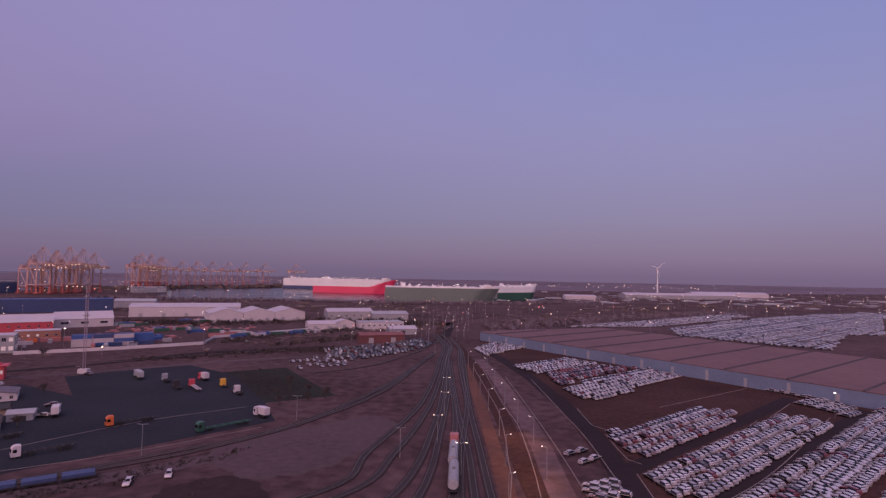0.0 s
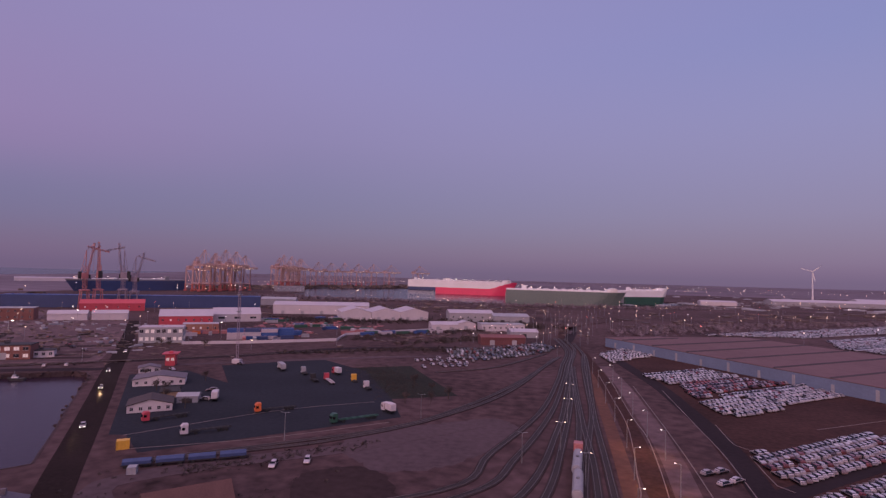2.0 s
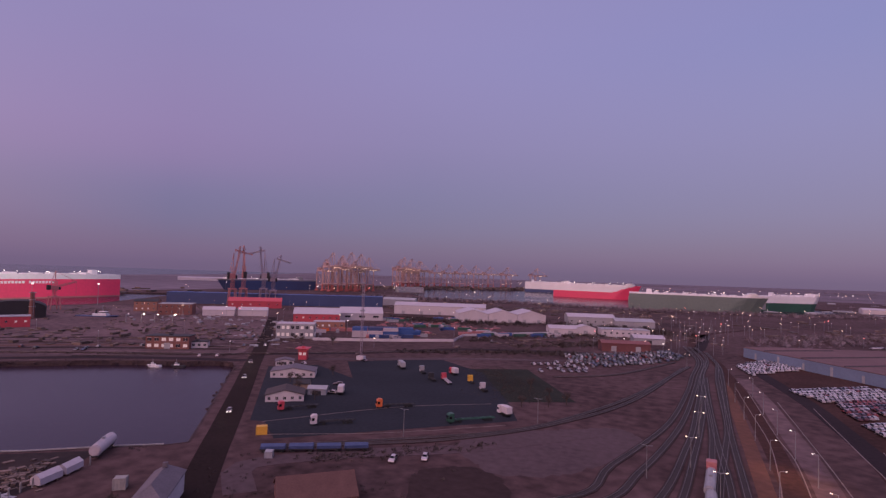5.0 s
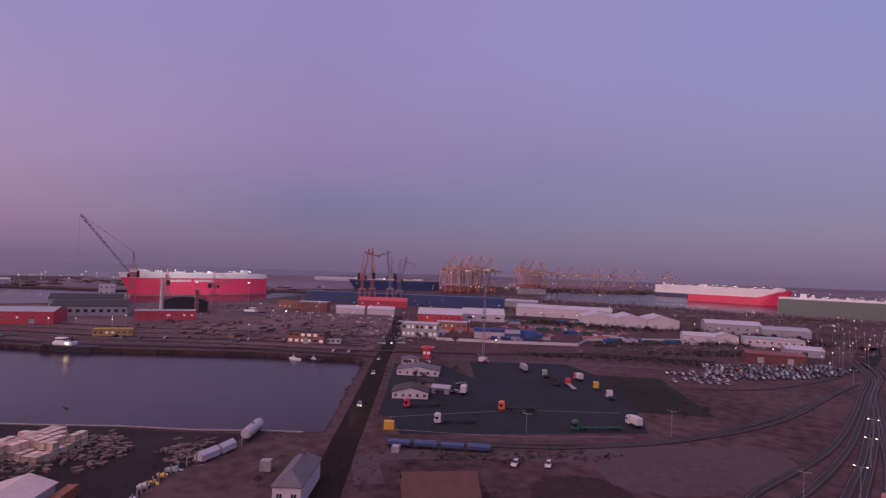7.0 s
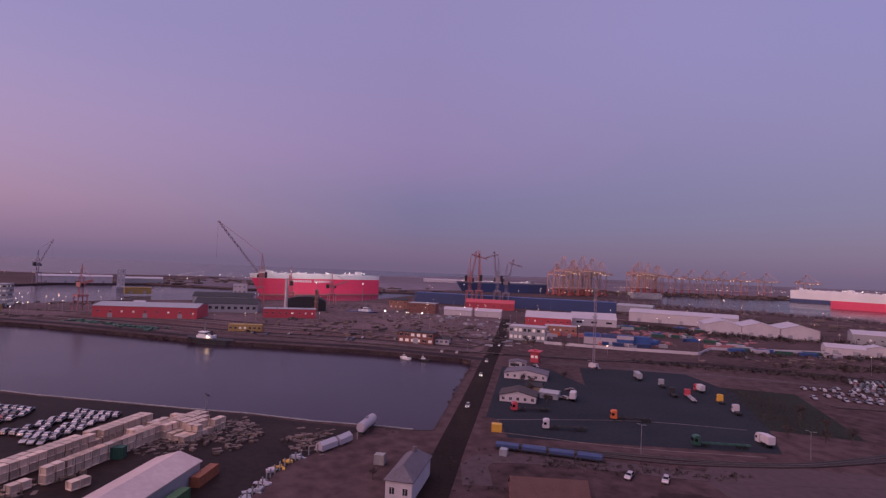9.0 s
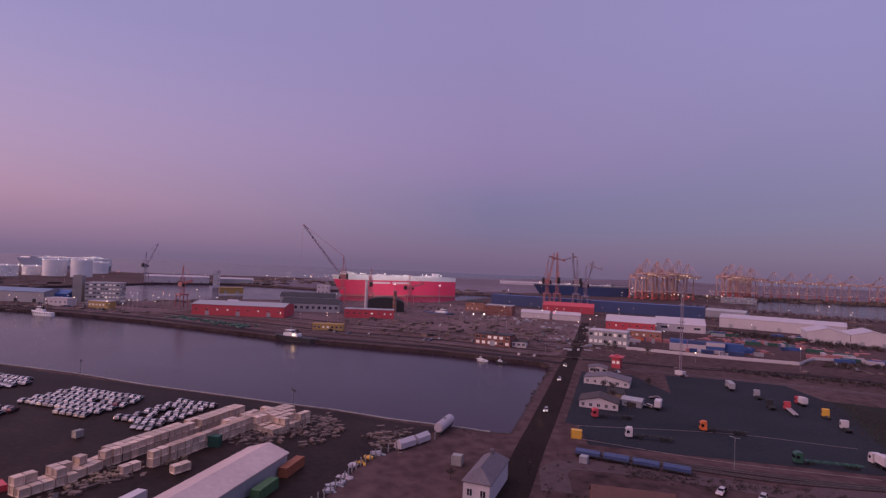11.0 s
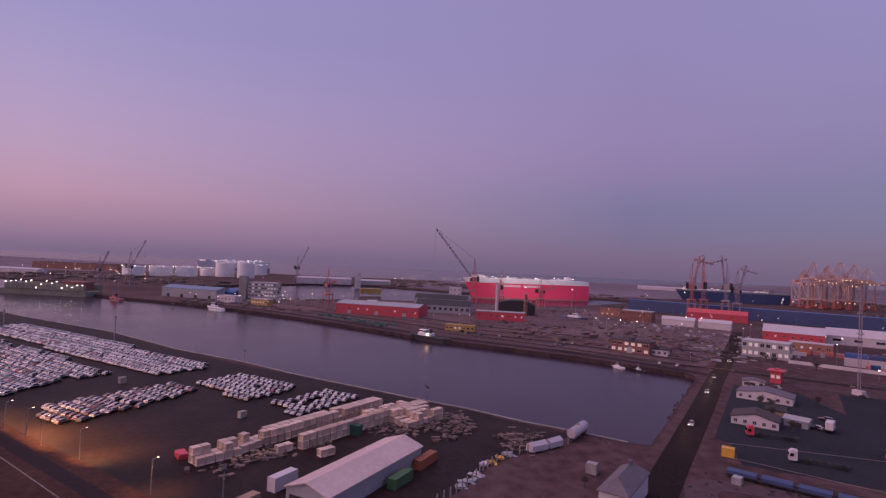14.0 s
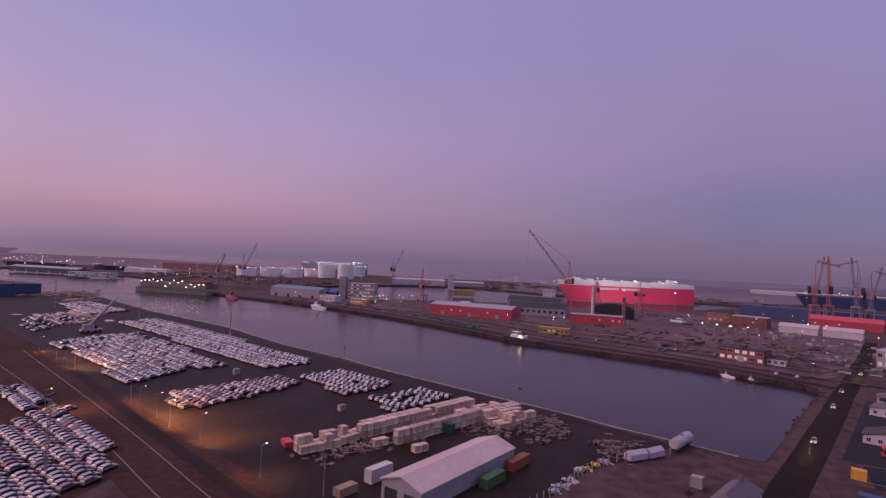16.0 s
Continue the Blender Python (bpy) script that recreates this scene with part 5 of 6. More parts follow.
def mobile_crane(x, y, turn):
    c = thing("mobile_crane", pose(x, y, 0.05, 0, 0, turn), "dusty pale mobile crane with its boom raised on the quay yard", "crane")
    bm = bmesh.new()
    box(bm, -6, 6, -2, 2, 0.8, 2.4, bevel=0.2)
    part("carrier", bm, CRANE_PALE, c)
    for u in (-4.6, -2, 2, 4.6):
        for v in (-1.9, 1.9):
            bm = bmesh.new()
            drum(bm, 0, 0, -0.3, 0.3, 0.85, n=12)
            bm.transform(Matrix.Translation((u, v, 0.85)) @ Matrix.Rotation(radians(90), 4, "X"))
            part("wheel", bm, RUBBER, c)
    bm = bmesh.new()
    box(bm, -4.5, 1.5, -1.8, 1.8, 2.4, 5.2, bevel=0.2)
    h = part("upper_house", bm, CRANE_PALE, c)
    bm = bmesh.new()
    box(bm, 1.5, 3.2, -1.6, -0.2, 2.6, 4.8)
    part("cab", bm, GLASS_AND_SHADE, h)
    bm = bmesh.new()
    beam(bm, (-1, 0, 4.6), (8, 0, 15), 1.3)
    beam(bm, (8, 0, 15), (14, 0, 22), 0.9)
    part("boom", bm, CRANE_PALE, c, "thick telescopic boom")


mobile_crane(-374, -158, 130)


def container_crane():
    """Ship-to-shore gantry crane, boom out over the water at local -y."""
    c = thing("container_crane", pose(0, 0, -400), "tall buff container crane lit by its own lamps", "crane", "container cranes")
    for u in (-12, 12):
        for v in (-15, 15):
            bm = bmesh.new()
            beam(bm, (u, v, 15), (u, v, 48), 2.3)
            leg = part("leg", bm, CRANE_BUFF_HAZED, c)
            bm = bmesh.new()
            beam(bm, (u, v, 0), (u, v, 15), 2.6)
            beam(bm, (u - 4, v, 1.5), (u + 4, v, 1.5), 2.4)
            part("bogie", bm, CRANE_LEG, leg, "bright red lower leg and bogie")
    bars = [((u, -15, z), (u, 15, z), 2.1) for z in (14, 46) for u in (-12, 12)] + [((-12, v, z), (12, v, z), 2.1) for z in (14, 46) for v in (-15, 15)]
    bars += [((u, -15, 14), (u, 15, 46), 1.2) for u in (-12, 12)]
    for a, b, w in bars:
        bm = bmesh.new()
        beam(bm, a, b, w)
        part("portal_beam", bm, CRANE_BUFF_HAZED, c)
    for u in (-3, 3):
        bm = bmesh.new()
        lattice(bm, (u, -62, 47), (u, 34, 47), 2.4, 16, 0.7)
        part("girder", bm, CRANE_BUFF_HAZED, c)
    for u in (-4, 4):
        for a, b, w in (((u, -15, 48), (u * 0.4, -10, 74), 1.1), ((u, 15, 48), (u * 0.4, -10, 74), 0.8), ((u * 0.4, -10, 74), (u * 0.7, -58, 48), 0.5), ((u * 0.4, -10, 74), (u * 0.7, 30, 48), 0.5)):
            bm = bmesh.new()
            beam(bm, a, b, w)
            part("stay" if w < 0.6 else "pylon_leg", bm, CRANE_BUFF_HAZED, c)
    bm = bmesh.new()
    box(bm, -5, 5, 18, 30, 48, 54)
    part("machine_house", bm, CRANE_BUFF_HAZED, c)
    for k in range(7):
        bm = bmesh.new()
        v = -52 + 13 * k
        box(bm, -3.6, -2.4, v, v + 1.1, 45.0, 46.0)
        part("flood_light", bm, FAR_WARM, c, "warm floodlight")
    return c


gantry = container_crane()
CRANE_ROW = [(-793, 1068), (-787, 1097), (-780, 1126), (-772, 1156), (-771, 1192), (-829, 1484), (-823, 1521), (-811, 1562), (-805, 1666), (-779, 1711), (-746, 1747), (-713, 1793), (-682, 1859),
             (-659, 1994), (-567, 2074), (-822, 1082), (-815, 1140), (-803, 1178), (-852, 1500), (-843, 1546), (-838, 1602)]
for k, (x, y) in enumerate(CRANE_ROW):
    copy_thing(gantry, pose(x, y, 0, 0, 0, 62 if k % 3 else 64)).scale = (1, 1, (1.26, 1.16, 1.3)[k % 3] if k < 8 else 1.08 if k < 15 else (1.2, 1.05)[k % 2])
for o in (*gantry.children_recursive, gantry):
    bpy.data.objects.remove(o)
for x, y in ((-830, 1050), (-825, 1140), (-860, 1500), (-840, 1600), (-770, 1760)):
    d = bpy.data.lights.new("terminal_floodlight", "POINT")
    d.energy, d.color, d.shadow_soft_size = 7500, (1.0, 0.45, 0.32), 0.4
    new("terminal_floodlight", d).matrix_basis = pose(x + 60, y - 30, 36)


def chimney(x, y, h, r, paint, label):
    c = thing("chimney", pose(x, y, 0), label, "chimney")
    bm = bmesh.new()
    drum(bm, 0, 0, 0, h, r, r * 0.75, 16)
    part("shaft", bm, paint, c)
    bm = bmesh.new()
    for z in (0.45, 0.7, 0.97):
        drum(bm, 0, 0, h * z, h * z + 0.5, r * 1.15, n=16)
    part("band", bm, STEEL, c)
    bm = bmesh.new()
    beam(bm, (r * 1.05, 0, 0), (r * 0.85, 0, h), 0.3)
    part("ladder", bm, STEEL, c)


chimney(-540, 254, 38, 1.9, WHITE_WALL, "slim white chimney over the boiler house")
chimney(-560, 300, 25, 2.4, BRICK, "dark brick chimney in the works")


def storage_tank(x, y, r, h):
    t = thing("storage_tank", pose(x, y, 0), "large white storage tank with a domed roof", "tank", "storage tanks")
    bm = bmesh.new()
    drum(bm, 0, 0, 0, h, r, n=40)
    part("shell", bm, SHIP_WHITE, t)
    bm = bmesh.new()
    drum(bm, 0, 0, h, h + r * 0.12, r * 1.01, r * 0.25, n=40)
    part("roof", bm, WHITE_SHEET, t)
    bm = bmesh.new()
    for k in range(24):
        a, b = radians(15 * k * 0.6 + 60), radians(15 * (k + 1) * 0.6 + 60)
        beam(bm, ((r + 0.6) * math.cos(a), (r + 0.6) * math.sin(a), h * k / 24), ((r + 0.6) * math.cos(b), (r + 0.6) * math.sin(b), h * (k + 1) / 24), 0.7)
    part("stair", bm, STEEL, t)
    bm = bmesh.new()
    for k in range(4):
        a = 1.57 * k + 0.3
        box(bm, r * math.cos(a) - 0.6, r * math.cos(a) + 0.6, r * math.sin(a) - 0.6, r * math.sin(a) + 0.6, h + 0.6, h + 2.0)
    part("rim_light", bm, LAMP_WHITE, t, "small light on the rim")


for x, y, r, h in ((-1420, -62, 22, 34), (-1392, -14, 20, 36), (-1360, -192, 24, 20), (-1372, -142, 23, 21), (-1345, -245, 22, 19), (-1450, -100, 20, 19), (-1640, 15, 26, 28)):
    storage_tank(x, y, r, h)


def wind_turbine(x, y, h):
    t = thing("wind_turbine", pose(x, y, 0, 0, 0, 150), "far white wind turbine with three blades at rest", "wind turbine")
    bm = bmesh.new()
    drum(bm, 0, 0, 0, h, 2.6, 1.4, 14)
    part("tower", bm, SHIP_WHITE, t)
    bm = bmesh.new()
    box(bm, -1.6, 1.6, -3, 6, h - 1, h + 2.4, bevel=0.5)
    hub = part("nacelle", bm, SHIP_WHITE, t)
    for k in range(3):
        a = radians(120 * k + 18)
        bm = bmesh.new()
        d = Vector((math.cos(a), 0, math.sin(a)))
        s = Vector((-d.z, 0, d.x))
        v = [Vector((0, -3.6, h + 0.7)) + d * l + s * w + Vector((0, e, 0)) for l, w, e in ((1, 1, 0), (8, 1.8, 0), (34, 0.3, 0), (34, -0.3, 0), (8, -1.0, 0), (1, -1, 0))]
        f = [bm.verts.new(q) for q in v] + [bm.verts.new(q + Vector((0, 0.7, 0))) for q in v]
        bm.faces.new(f[:6])
        bm.faces.new(f[6:][::-1])
        for i in range(6):
            bm.faces.new((f[i], f[(i + 1) % 6], f[6 + (i + 1) % 6], f[6 + i]))
        bmesh.ops.recalc_face_normals(bm, faces=bm.faces[:])
        part("blade", bm, SHIP_WHITE, hub)


wind_turbine(800, 2020, 92)


# ---- lorries, wagons, containers, stores ----
def lorry(x, y, turn, cab, label, bed=None, length=13.0, load=None, green=False):
    """Tractor with a semi-trailer chassis; nose at local -x."""
    t = thing("lorry", pose(x, y, 0.06, 0, 0, turn), label, "lorry")
    bm = bmesh.new()
    extrude_y(bm, [(-1.1, 0.6), (1.2, 0.6), (1.2, 3.6), (-0.2, 3.7), (-0.95, 3.1), (-1.15, 1.6)], -1.22, 1.22)
    c = part("cab", bm, cab, t, "painted cab")
    bm = bmesh.new()
    box(bm, -1.17, -0.98, -1.08, 1.08, 1.75, 2.75)
    part("windscreen", bm, GLASS_AND_SHADE, c)
    for v in (-1.24, 1.2):
        bm = bmesh.new()
        box(bm, -0.75, 0.25, v, v + 0.04, 1.75, 2.7)
        part("side_window", bm, GLASS_AND_SHADE, c)
    bm = bmesh.new()
    box(bm, -1, 4.8, -0.5, 0.5, 0.6, 0.95)
    part("frame", bm, DARK_ROOF, t)
    if length:
        bm = bmesh.new()
        for v in (-0.6, 0.6):
            box(bm, 2.0, 2.0 + length, v - 0.15, v + 0.15, 1.0, 1.35)
        for k in range(6):
            box(bm, 2.2 + k * length / 5.6, 2.5 + k * length / 5.6, -1.2, 1.2, 1.05, 1.3)
        part("trailer_frame", bm, bed or DARK_ROOF, t, "bare trailer frame")
    if load:
        bm = bmesh.new()
        box(bm, 2.0, 2.0 + length, -1.25, 1.25, 1.38, 4.0, bevel=0.06)
        part("load_box", bm, load, t, "box body")
    axles = [0.0, 3.6] + ([length - 2.2, length - 0.9, length + 0.4] if length else [])
    for u in axles:
        for v in (-1.1, 0.8):
            bm = bmesh.new()
            drum(bm, 0, 0, 0, 0.32, 0.5, n=10)
            bm.transform(Matrix.Translation((u, v, 0.5)) @ Matrix.Rotation(radians(-90), 4, "X"))
            part("wheel", bm, RUBBER, t)
    return t


lorry(-116, 193, 41, ORANGE, "orange lorry with an empty black trailer frame")
lorry(-123, 160, 44, WHITE_WALL, "white lorry with an empty trailer frame")
lorry(-146, 169, 52, RED, "red lorry with an empty trailer frame")
lorry(-82, 188, 45, GREEN_DARK, "dark green lorry with a long green flat trailer", bed=GREEN_DARK, length=16)
lorry(-70, 211, -40, WHITE_WALL, "white lorry with a white box body", load=WHITE_WALL, length=4.5)
lorry(-92, 248, -52, WHITE_WALL, "white tractor unit parked on the asphalt", length=4.0, bed=DARK_ROOF)
lorry(-104, 262, -55, YELLOW, "yellow tractor unit parked on the asphalt", length=0)
lorry(-118, 260, -52, RED, "red lorry with a pale flat trailer", bed=WHITE_SHEET, length=12)
lorry(-121, 277, -40, RED, "red tractor unit with a white box", load=WHITE_WALL, length=4)
lorry(-156, 281, -50, GREY_SHEET, "grey lorry with a tank trailer", load=GREY_SHEET, length=9)
lorry(-137, 272, -50, GREY_SHEET, "grey tractor unit with a short frame", length=5)
lorry(-124, 257, -48, DARK_ROOF, "dark tractor unit with a short frame", length=5)
lorry(-145, 208, -60, WHITE_WALL, "white camper van behind the bungalow", length=5, load=WHITE_WALL)


def container(x, y, turn, paint, label, z=0.0, length=6.1, height=2.6, group="containers"):
    c = thing("container", pose(x, y, z, 0, 0, turn), label, "container", group)
    bm = bmesh.new()
    n = int(length / 0.6)
    for v, s in ((-1.2, -1), (1.2, 1)):
        prof = []
        for k in range(n):
            u = -length / 2 + length * k / n
            prof += [(u, v), (u + length / n * 0.4, v), (u + length / n * 0.5, v - s * 0.05), (u + length / n * 0.9, v - s * 0.05)]
        prof.append((length / 2, v))
        lo = [bm.verts.new((a, b, 0.1)) for a, b in prof]
        hi = [bm.verts.new((a, b, height - 0.1)) for a, b in prof]
        for i in range(len(prof) - 1):
            bm.faces.new((lo[i], lo[i + 1], hi[i + 1], hi[i]))
    box(bm, -length / 2, length / 2, -1.2, 1.2, height - 0.1, height)
    box(bm, -length / 2, length / 2, -1.2, 1.2, 0.0, 0.1)
    part("shell", bm, paint, c)
    for u in (-length / 2, length / 2 - 0.06):
        bm = bmesh.new()
        box(bm, u, u + 0.06, -1.18, 1.18, 0.1, height - 0.1)
        part("door", bm, paint, c)
    for u in (-length / 2, length / 2):
        for v in (-1.2, 1.2):
            bm = bmesh.new()
            box(bm, u - 0.08, u + 0.08, v - 0.08, v + 0.08, 0, height)
            part("corner_post", bm, paint, c)
    return c


rnd = random.Random(3)
for row in range(4):
    for col in range(4):
        for tier in range(rnd.choice((1, 2, 3, 3))):
            paint = rnd.choice((BLUE, BLUE, BLUE, NAVY, WHITE_SHEET))
            a = radians(32)
            u, v = 12.7 * col, 3.4 * row
            container(-250 + u * math.cos(a) - v * math.sin(a), 380 + u * math.sin(a) + v * math.cos(a), 32, paint, "blue or white shipping container in a block of stacks", 2.61 * tier, 12.2)
for k in range(10):
    container(-298 + 9 * (k % 5), 398 + 6 * (k % 5) + 6 * (k // 5), 34, CRANE_RED_HAZED if k % 3 else ORANGE, "rusty red shipping container", 0.0, 12.2 if k % 2 else 6.1)
for k in range(9):
    container(-168 + 13 * (k % 5), 452 + 11 * (k % 5) + 9 * (k // 5), 40, (BLUE, WHITE_SHEET, GREEN_DARK)[k % 3], "shipping container near the white warehouses", 0.0, 12.2)
yard_rnd = random.Random(77)
for ax, ay, n in ((-236, 395, 9), (-228, 420, 9), (-245, 500, 10), (-215, 492, 8), (-255, 575, 10), (-295, 395, 8), (-300, 525, 8), (-185, 470, 7)):
    for k in range(n):
        u, v = yard_rnd.uniform(-16, 16), yard_rnd.randrange(-3, 4) * 4.5
        a = radians(33)
        container(ax + u * math.cos(a) - v * math.sin(a), ay + u * math.sin(a) + v * math.cos(a), 33 + yard_rnd.choice((0, 0, 90)), yard_rnd.choice((BLUE, NAVY, BLUE, WHITE_SHEET, CRANE_RED_HAZED, GREEN_DARK, GREY_SHEET)),
                  "weathered shipping container in the storage yard", 0.0, yard_rnd.choice((6.1, 12.2)))
container(-133, 39, 134, mat("worn_green_paint", (0.06, 0.13, 0.055), 0.7, vary=0.3), "worn green open-topped skip container", length=8.5, group="skips")
container(-144, 49, 134, mat("worn_orange_paint", (0.28, 0.09, 0.045), 0.7, vary=0.35), "rusty orange skip container", length=9.5, group="skips")
container(-137.5, 11, 133, WHITE_WALL, "white box trailer beside the shed", length=7.5, height=3.4, group="")
container(-129.5, 3.0, 133, TIMBER, "brown open box of scrap", length=5.5, height=2.0, group="skips")
container(-131, 143, 40, YELLOW, "yellow skip at the edge of the lorry yard", length=3.4, height=2.7, group="")
container(-113, 127, 30, GREY_SHEET, "small grey cabinet by the road", length=2.2, height=2.0, group="")
container(-128.5, 92, 40, CONCRETE, "pale garden hut beside the house", length=2.8, height=2.8, group="")
container(-257, -47, 40, CONCRETE, "pale concrete block on the asphalt", length=1.8, height=2.6, group="")
container(-198.4, 0.7, 40, CONCRETE, "pale concrete block on the asphalt", length=1.6, height=2.2, group="")
container(-163, -14, 20, RED, "red skip on the asphalt", length=4.5, height=1.5, group="")


def tank_wagon(x, y, turn, label, r=1.45, length=13.0, paint=None):
    t = thing("tank_wagon", pose(x, y, 0.3, 0, 0, turn), label, "wagon")
    bm = bmesh.new()
    drum(bm, 0, 0, -length / 2, length / 2, r, n=16)
    bmesh.ops.bevel(bm, geom=[e for e in bm.edges if abs(abs(e.verts[0].co.z) - length / 2) < 0.01 and abs(abs(e.verts[1].co.z) - length / 2) < 0.01], offset=0.4, segments=2, affect="EDGES")
    bm.transform(Matrix.Translation((0, 0, 2.5)) @ Matrix.Rotation(radians(90), 4, "Y"))
    part("tank", bm, paint or WHITE_SHEET, t, "pale rounded tank")
    bm = bmesh.new()
    box(bm, -length / 2, length / 2, -1.1, 1.1, 0.8, 1.05)
    part("frame", bm, DARK_ROOF, t)
    for u in (-length * 0.38, -length * 0.26, length * 0.26, length * 0.38):
        for v in (-0.85, 0.65):
            bm = bmesh.new()
            drum(bm, 0, 0, 0, 0.2, 0.45, n=10)
            bm.transform(Matrix.Translation((u, v, 0.5)) @ Matrix.Rotation(radians(-90), 4, "X"))
            part("wheel", bm, RUBBER, t)
    bm = bmesh.new()
    drum(bm, 0, 0, 2.5 + r - 0.05, 2.9 + r, 0.5, n=10)
    part("hatch", bm, STEEL, t)


tank_wagon(4.3, 164.5, 87, "dusty grey tank wagon on the railway track", length=16, paint=GREY_SHEET)
tank_wagon(4.0, 147, 88, "dusty grey tank wagon on the railway track", length=16, paint=GREY_SHEET)
tank_wagon(-156, 105.5, 128, "white tank trailer parked on the quay", r=1.7, length=13)


def shunter(x, y, turn):
    s = thing("shunting_engine", pose(x, y, 0.3, 0, 0, turn), "red shunting engine at the head of the wagons", "locomotive")
    bm = bmesh.new()
    box(bm, -4.6, 4.6, -1.4, 1.4, 0.7, 1.3)
    part("frame", bm, DARK_ROOF, s)
    bm = bmesh.new()
    box(bm, -4.4, 0.2, -1.0, 1.0, 1.3, 2.7, bevel=0.1)
    part("bonnet", bm, CRANE_RED_HAZED, s)
    bm = bmesh.new()
    box(bm, 0.2, 3.4, -1.4, 1.4, 1.3, 4.0, bevel=0.12)
    cab = part("cab", bm, CRANE_RED_HAZED, s)
    bm = bmesh.new()
    box(bm, 0.5, 3.1, -1.45, 1.45, 2.6, 3.5)
    part("window", bm, GLASS_AND_SHADE, cab)
    for u in (-3.2, -1.2, 1.2, 3.2):
        bm = bmesh.new()
        for v in (-0.85, 0.65):
            drum(bm, u, 0.5, v, v + 0.2, 0.45, n=10)
        bm.transform(Matrix.Rotation(radians(90), 4, "X"))
        part("wheel", bm, RUBBER, s)


shunter(4.8, 176.5, 87)
# row of flat wagons with blue covers
for k in range(4):
    f = Vector((-115.5, 131.5)).lerp(Vector((-94.5, 145.0)), k / 3)
    w = thing("flat_wagon", pose(f.x, f.y, 0.1, 0, 0, 33), "flat wagon with a blue cover beside the yard", "wagon", "flat wagons")
    bm = bmesh.new()
    extrude_x(bm, [(-1.25, 1.0), (1.25, 1.0), (1.2, 1.9 + 0.2 * (k % 2)), (0, 2.4), (-1.2, 1.8)], -3.6, 3.6)
    part("cover", bm, NAVY, w, "sagging blue cover")
    bm = bmesh.new()
    box(bm, -3.9, 3.9, -1.3, 1.3, 0.7, 1.0)
    part("bed", bm, DARK_ROOF, w)
    for u in (-2.6, 2.6):
        bm = bmesh.new()
        box(bm, u - 0.6, u + 0.6, -1.1, 1.1, 0.0, 0.7)
        part("bogie", bm, RUBBER, w)

# wrapped crates stacked in long rows
bm = bmesh.new()
fs = box(bm, -1.15, 1.15, -1.15, 1.15, 0.14, 2.1)
bmesh.ops.inset_individual(bm, faces=fs[1:2], thickness=0.14, depth=-1.1)
bmesh.ops.inset_individual(bm, faces=fs[2:], thickness=0.22, depth=-0.3)
CRATE = mesh_of("wrapped_crate", bm, WRAP)
bm = bmesh.new()
for v in (-1.0, 0, 1.0):
    box(bm, -1.15, 1.15, v - 0.08, v + 0.08, 0.0, 0.14)
PALLET = mesh_of("pallet", bm, TIMBER)


def crate(x, y, z, turn, tall=1.0):
    c = new("wrapped_crate", CRATE)
    c.matrix_basis = pose(x, y, z, 0, 0, turn) @ Matrix.Diagonal((1, 1, tall, 1))
    tagged(c, "cream plastic-wrapped crate on a wooden pallet", "crate", "stacked crates")
    share("pallet", PALLET, c, Matrix.Identity(4))


rnd = random.Random(8)


def crate_row(a, b, deep, tiers, ragged=0.06):
    a, b = Vector(a), Vector(b)
    d = (b - a).normalized()
    s = Vector((-d.y, d.x))
    n = int((b - a).length / 2.55)
    ang = math.degrees(math.atan2(d.y, d.x))
    for i in range(n):
        for j in range(deep):
            p = a + d * (2.55 * i + rnd.uniform(-0.08, 0.08)) + s * (2.5 * j + rnd.uniform(-0.1, 0.1))
            for k in range(tiers if rnd.random() > ragged else tiers - 1):
                crate(p.x, p.y, 0.06 + 2.11 * k, ang + rnd.uniform(-4, 4))


crate_row((-170, 9.5), (-202.5, 52), 2, 2)
crate_row((-163.5, 18), (-192, 57), 1, 2)
crate_row((-166.5, 22.5), (-193.5, 58.5), 1, 2, 0.02)
crate_row((-163.5, 1.5), (-170.5, 9.0), 2, 2, 0.4)
crate_row((-160, 9), (-164, 16), 1, 1, 0.3)
crate_row((-181, 40), (-195, 60), 2, 2, 0.45)
crate_row((-176, 53), (-186, 70), 2, 2, 0.7)
crate_row((-156, -9), (-163, 3), 2, 2, 0.35)
crate_row((-161, -6), (-167, 4), 1, 1, 0.1)
crate_row((-156, 22.5), (-159.4, 29), 1, 1)
crate_row((-182, 51), (-189, 65), 2, 2, 0.3)
crate_row((-187, 55), (-194, 66), 2, 2, 0.3)


def heap(name, pts, n, size, label, seed, material=None, tall=1.0, spread=3.0):
    """A loose heap of boards, pallets and boxes."""
    r = random.Random(seed)
    bm = bmesh.new()
    for k in range(n):
        i = r.randrange(len(pts) - 1)
        c = Vector(pts[i]).lerp(Vector(pts[i + 1]), r.random()) + Vector((r.gauss(0, spread), r.gauss(0, spread)))
        w, d, h = size * r.uniform(0.4, 1.5), size * r.uniform(0.2, 0.8), size * r.uniform(0.1, 0.8)
        q = len(bm.verts)
        fs = box(bm, -w, w, -d, d, 0, h * tall)
        m = pose(c.x, c.y, 0.05, 0, 0, r.uniform(0, 180))
        bmesh.ops.transform(bm, matrix=m, verts=list({v for f in fs for v in f.verts}))
    ob = new(name, mesh_of(name, bm, material or SCRAP))
    return tagged(ob, label, name.replace("_", " "), kind="stuff")


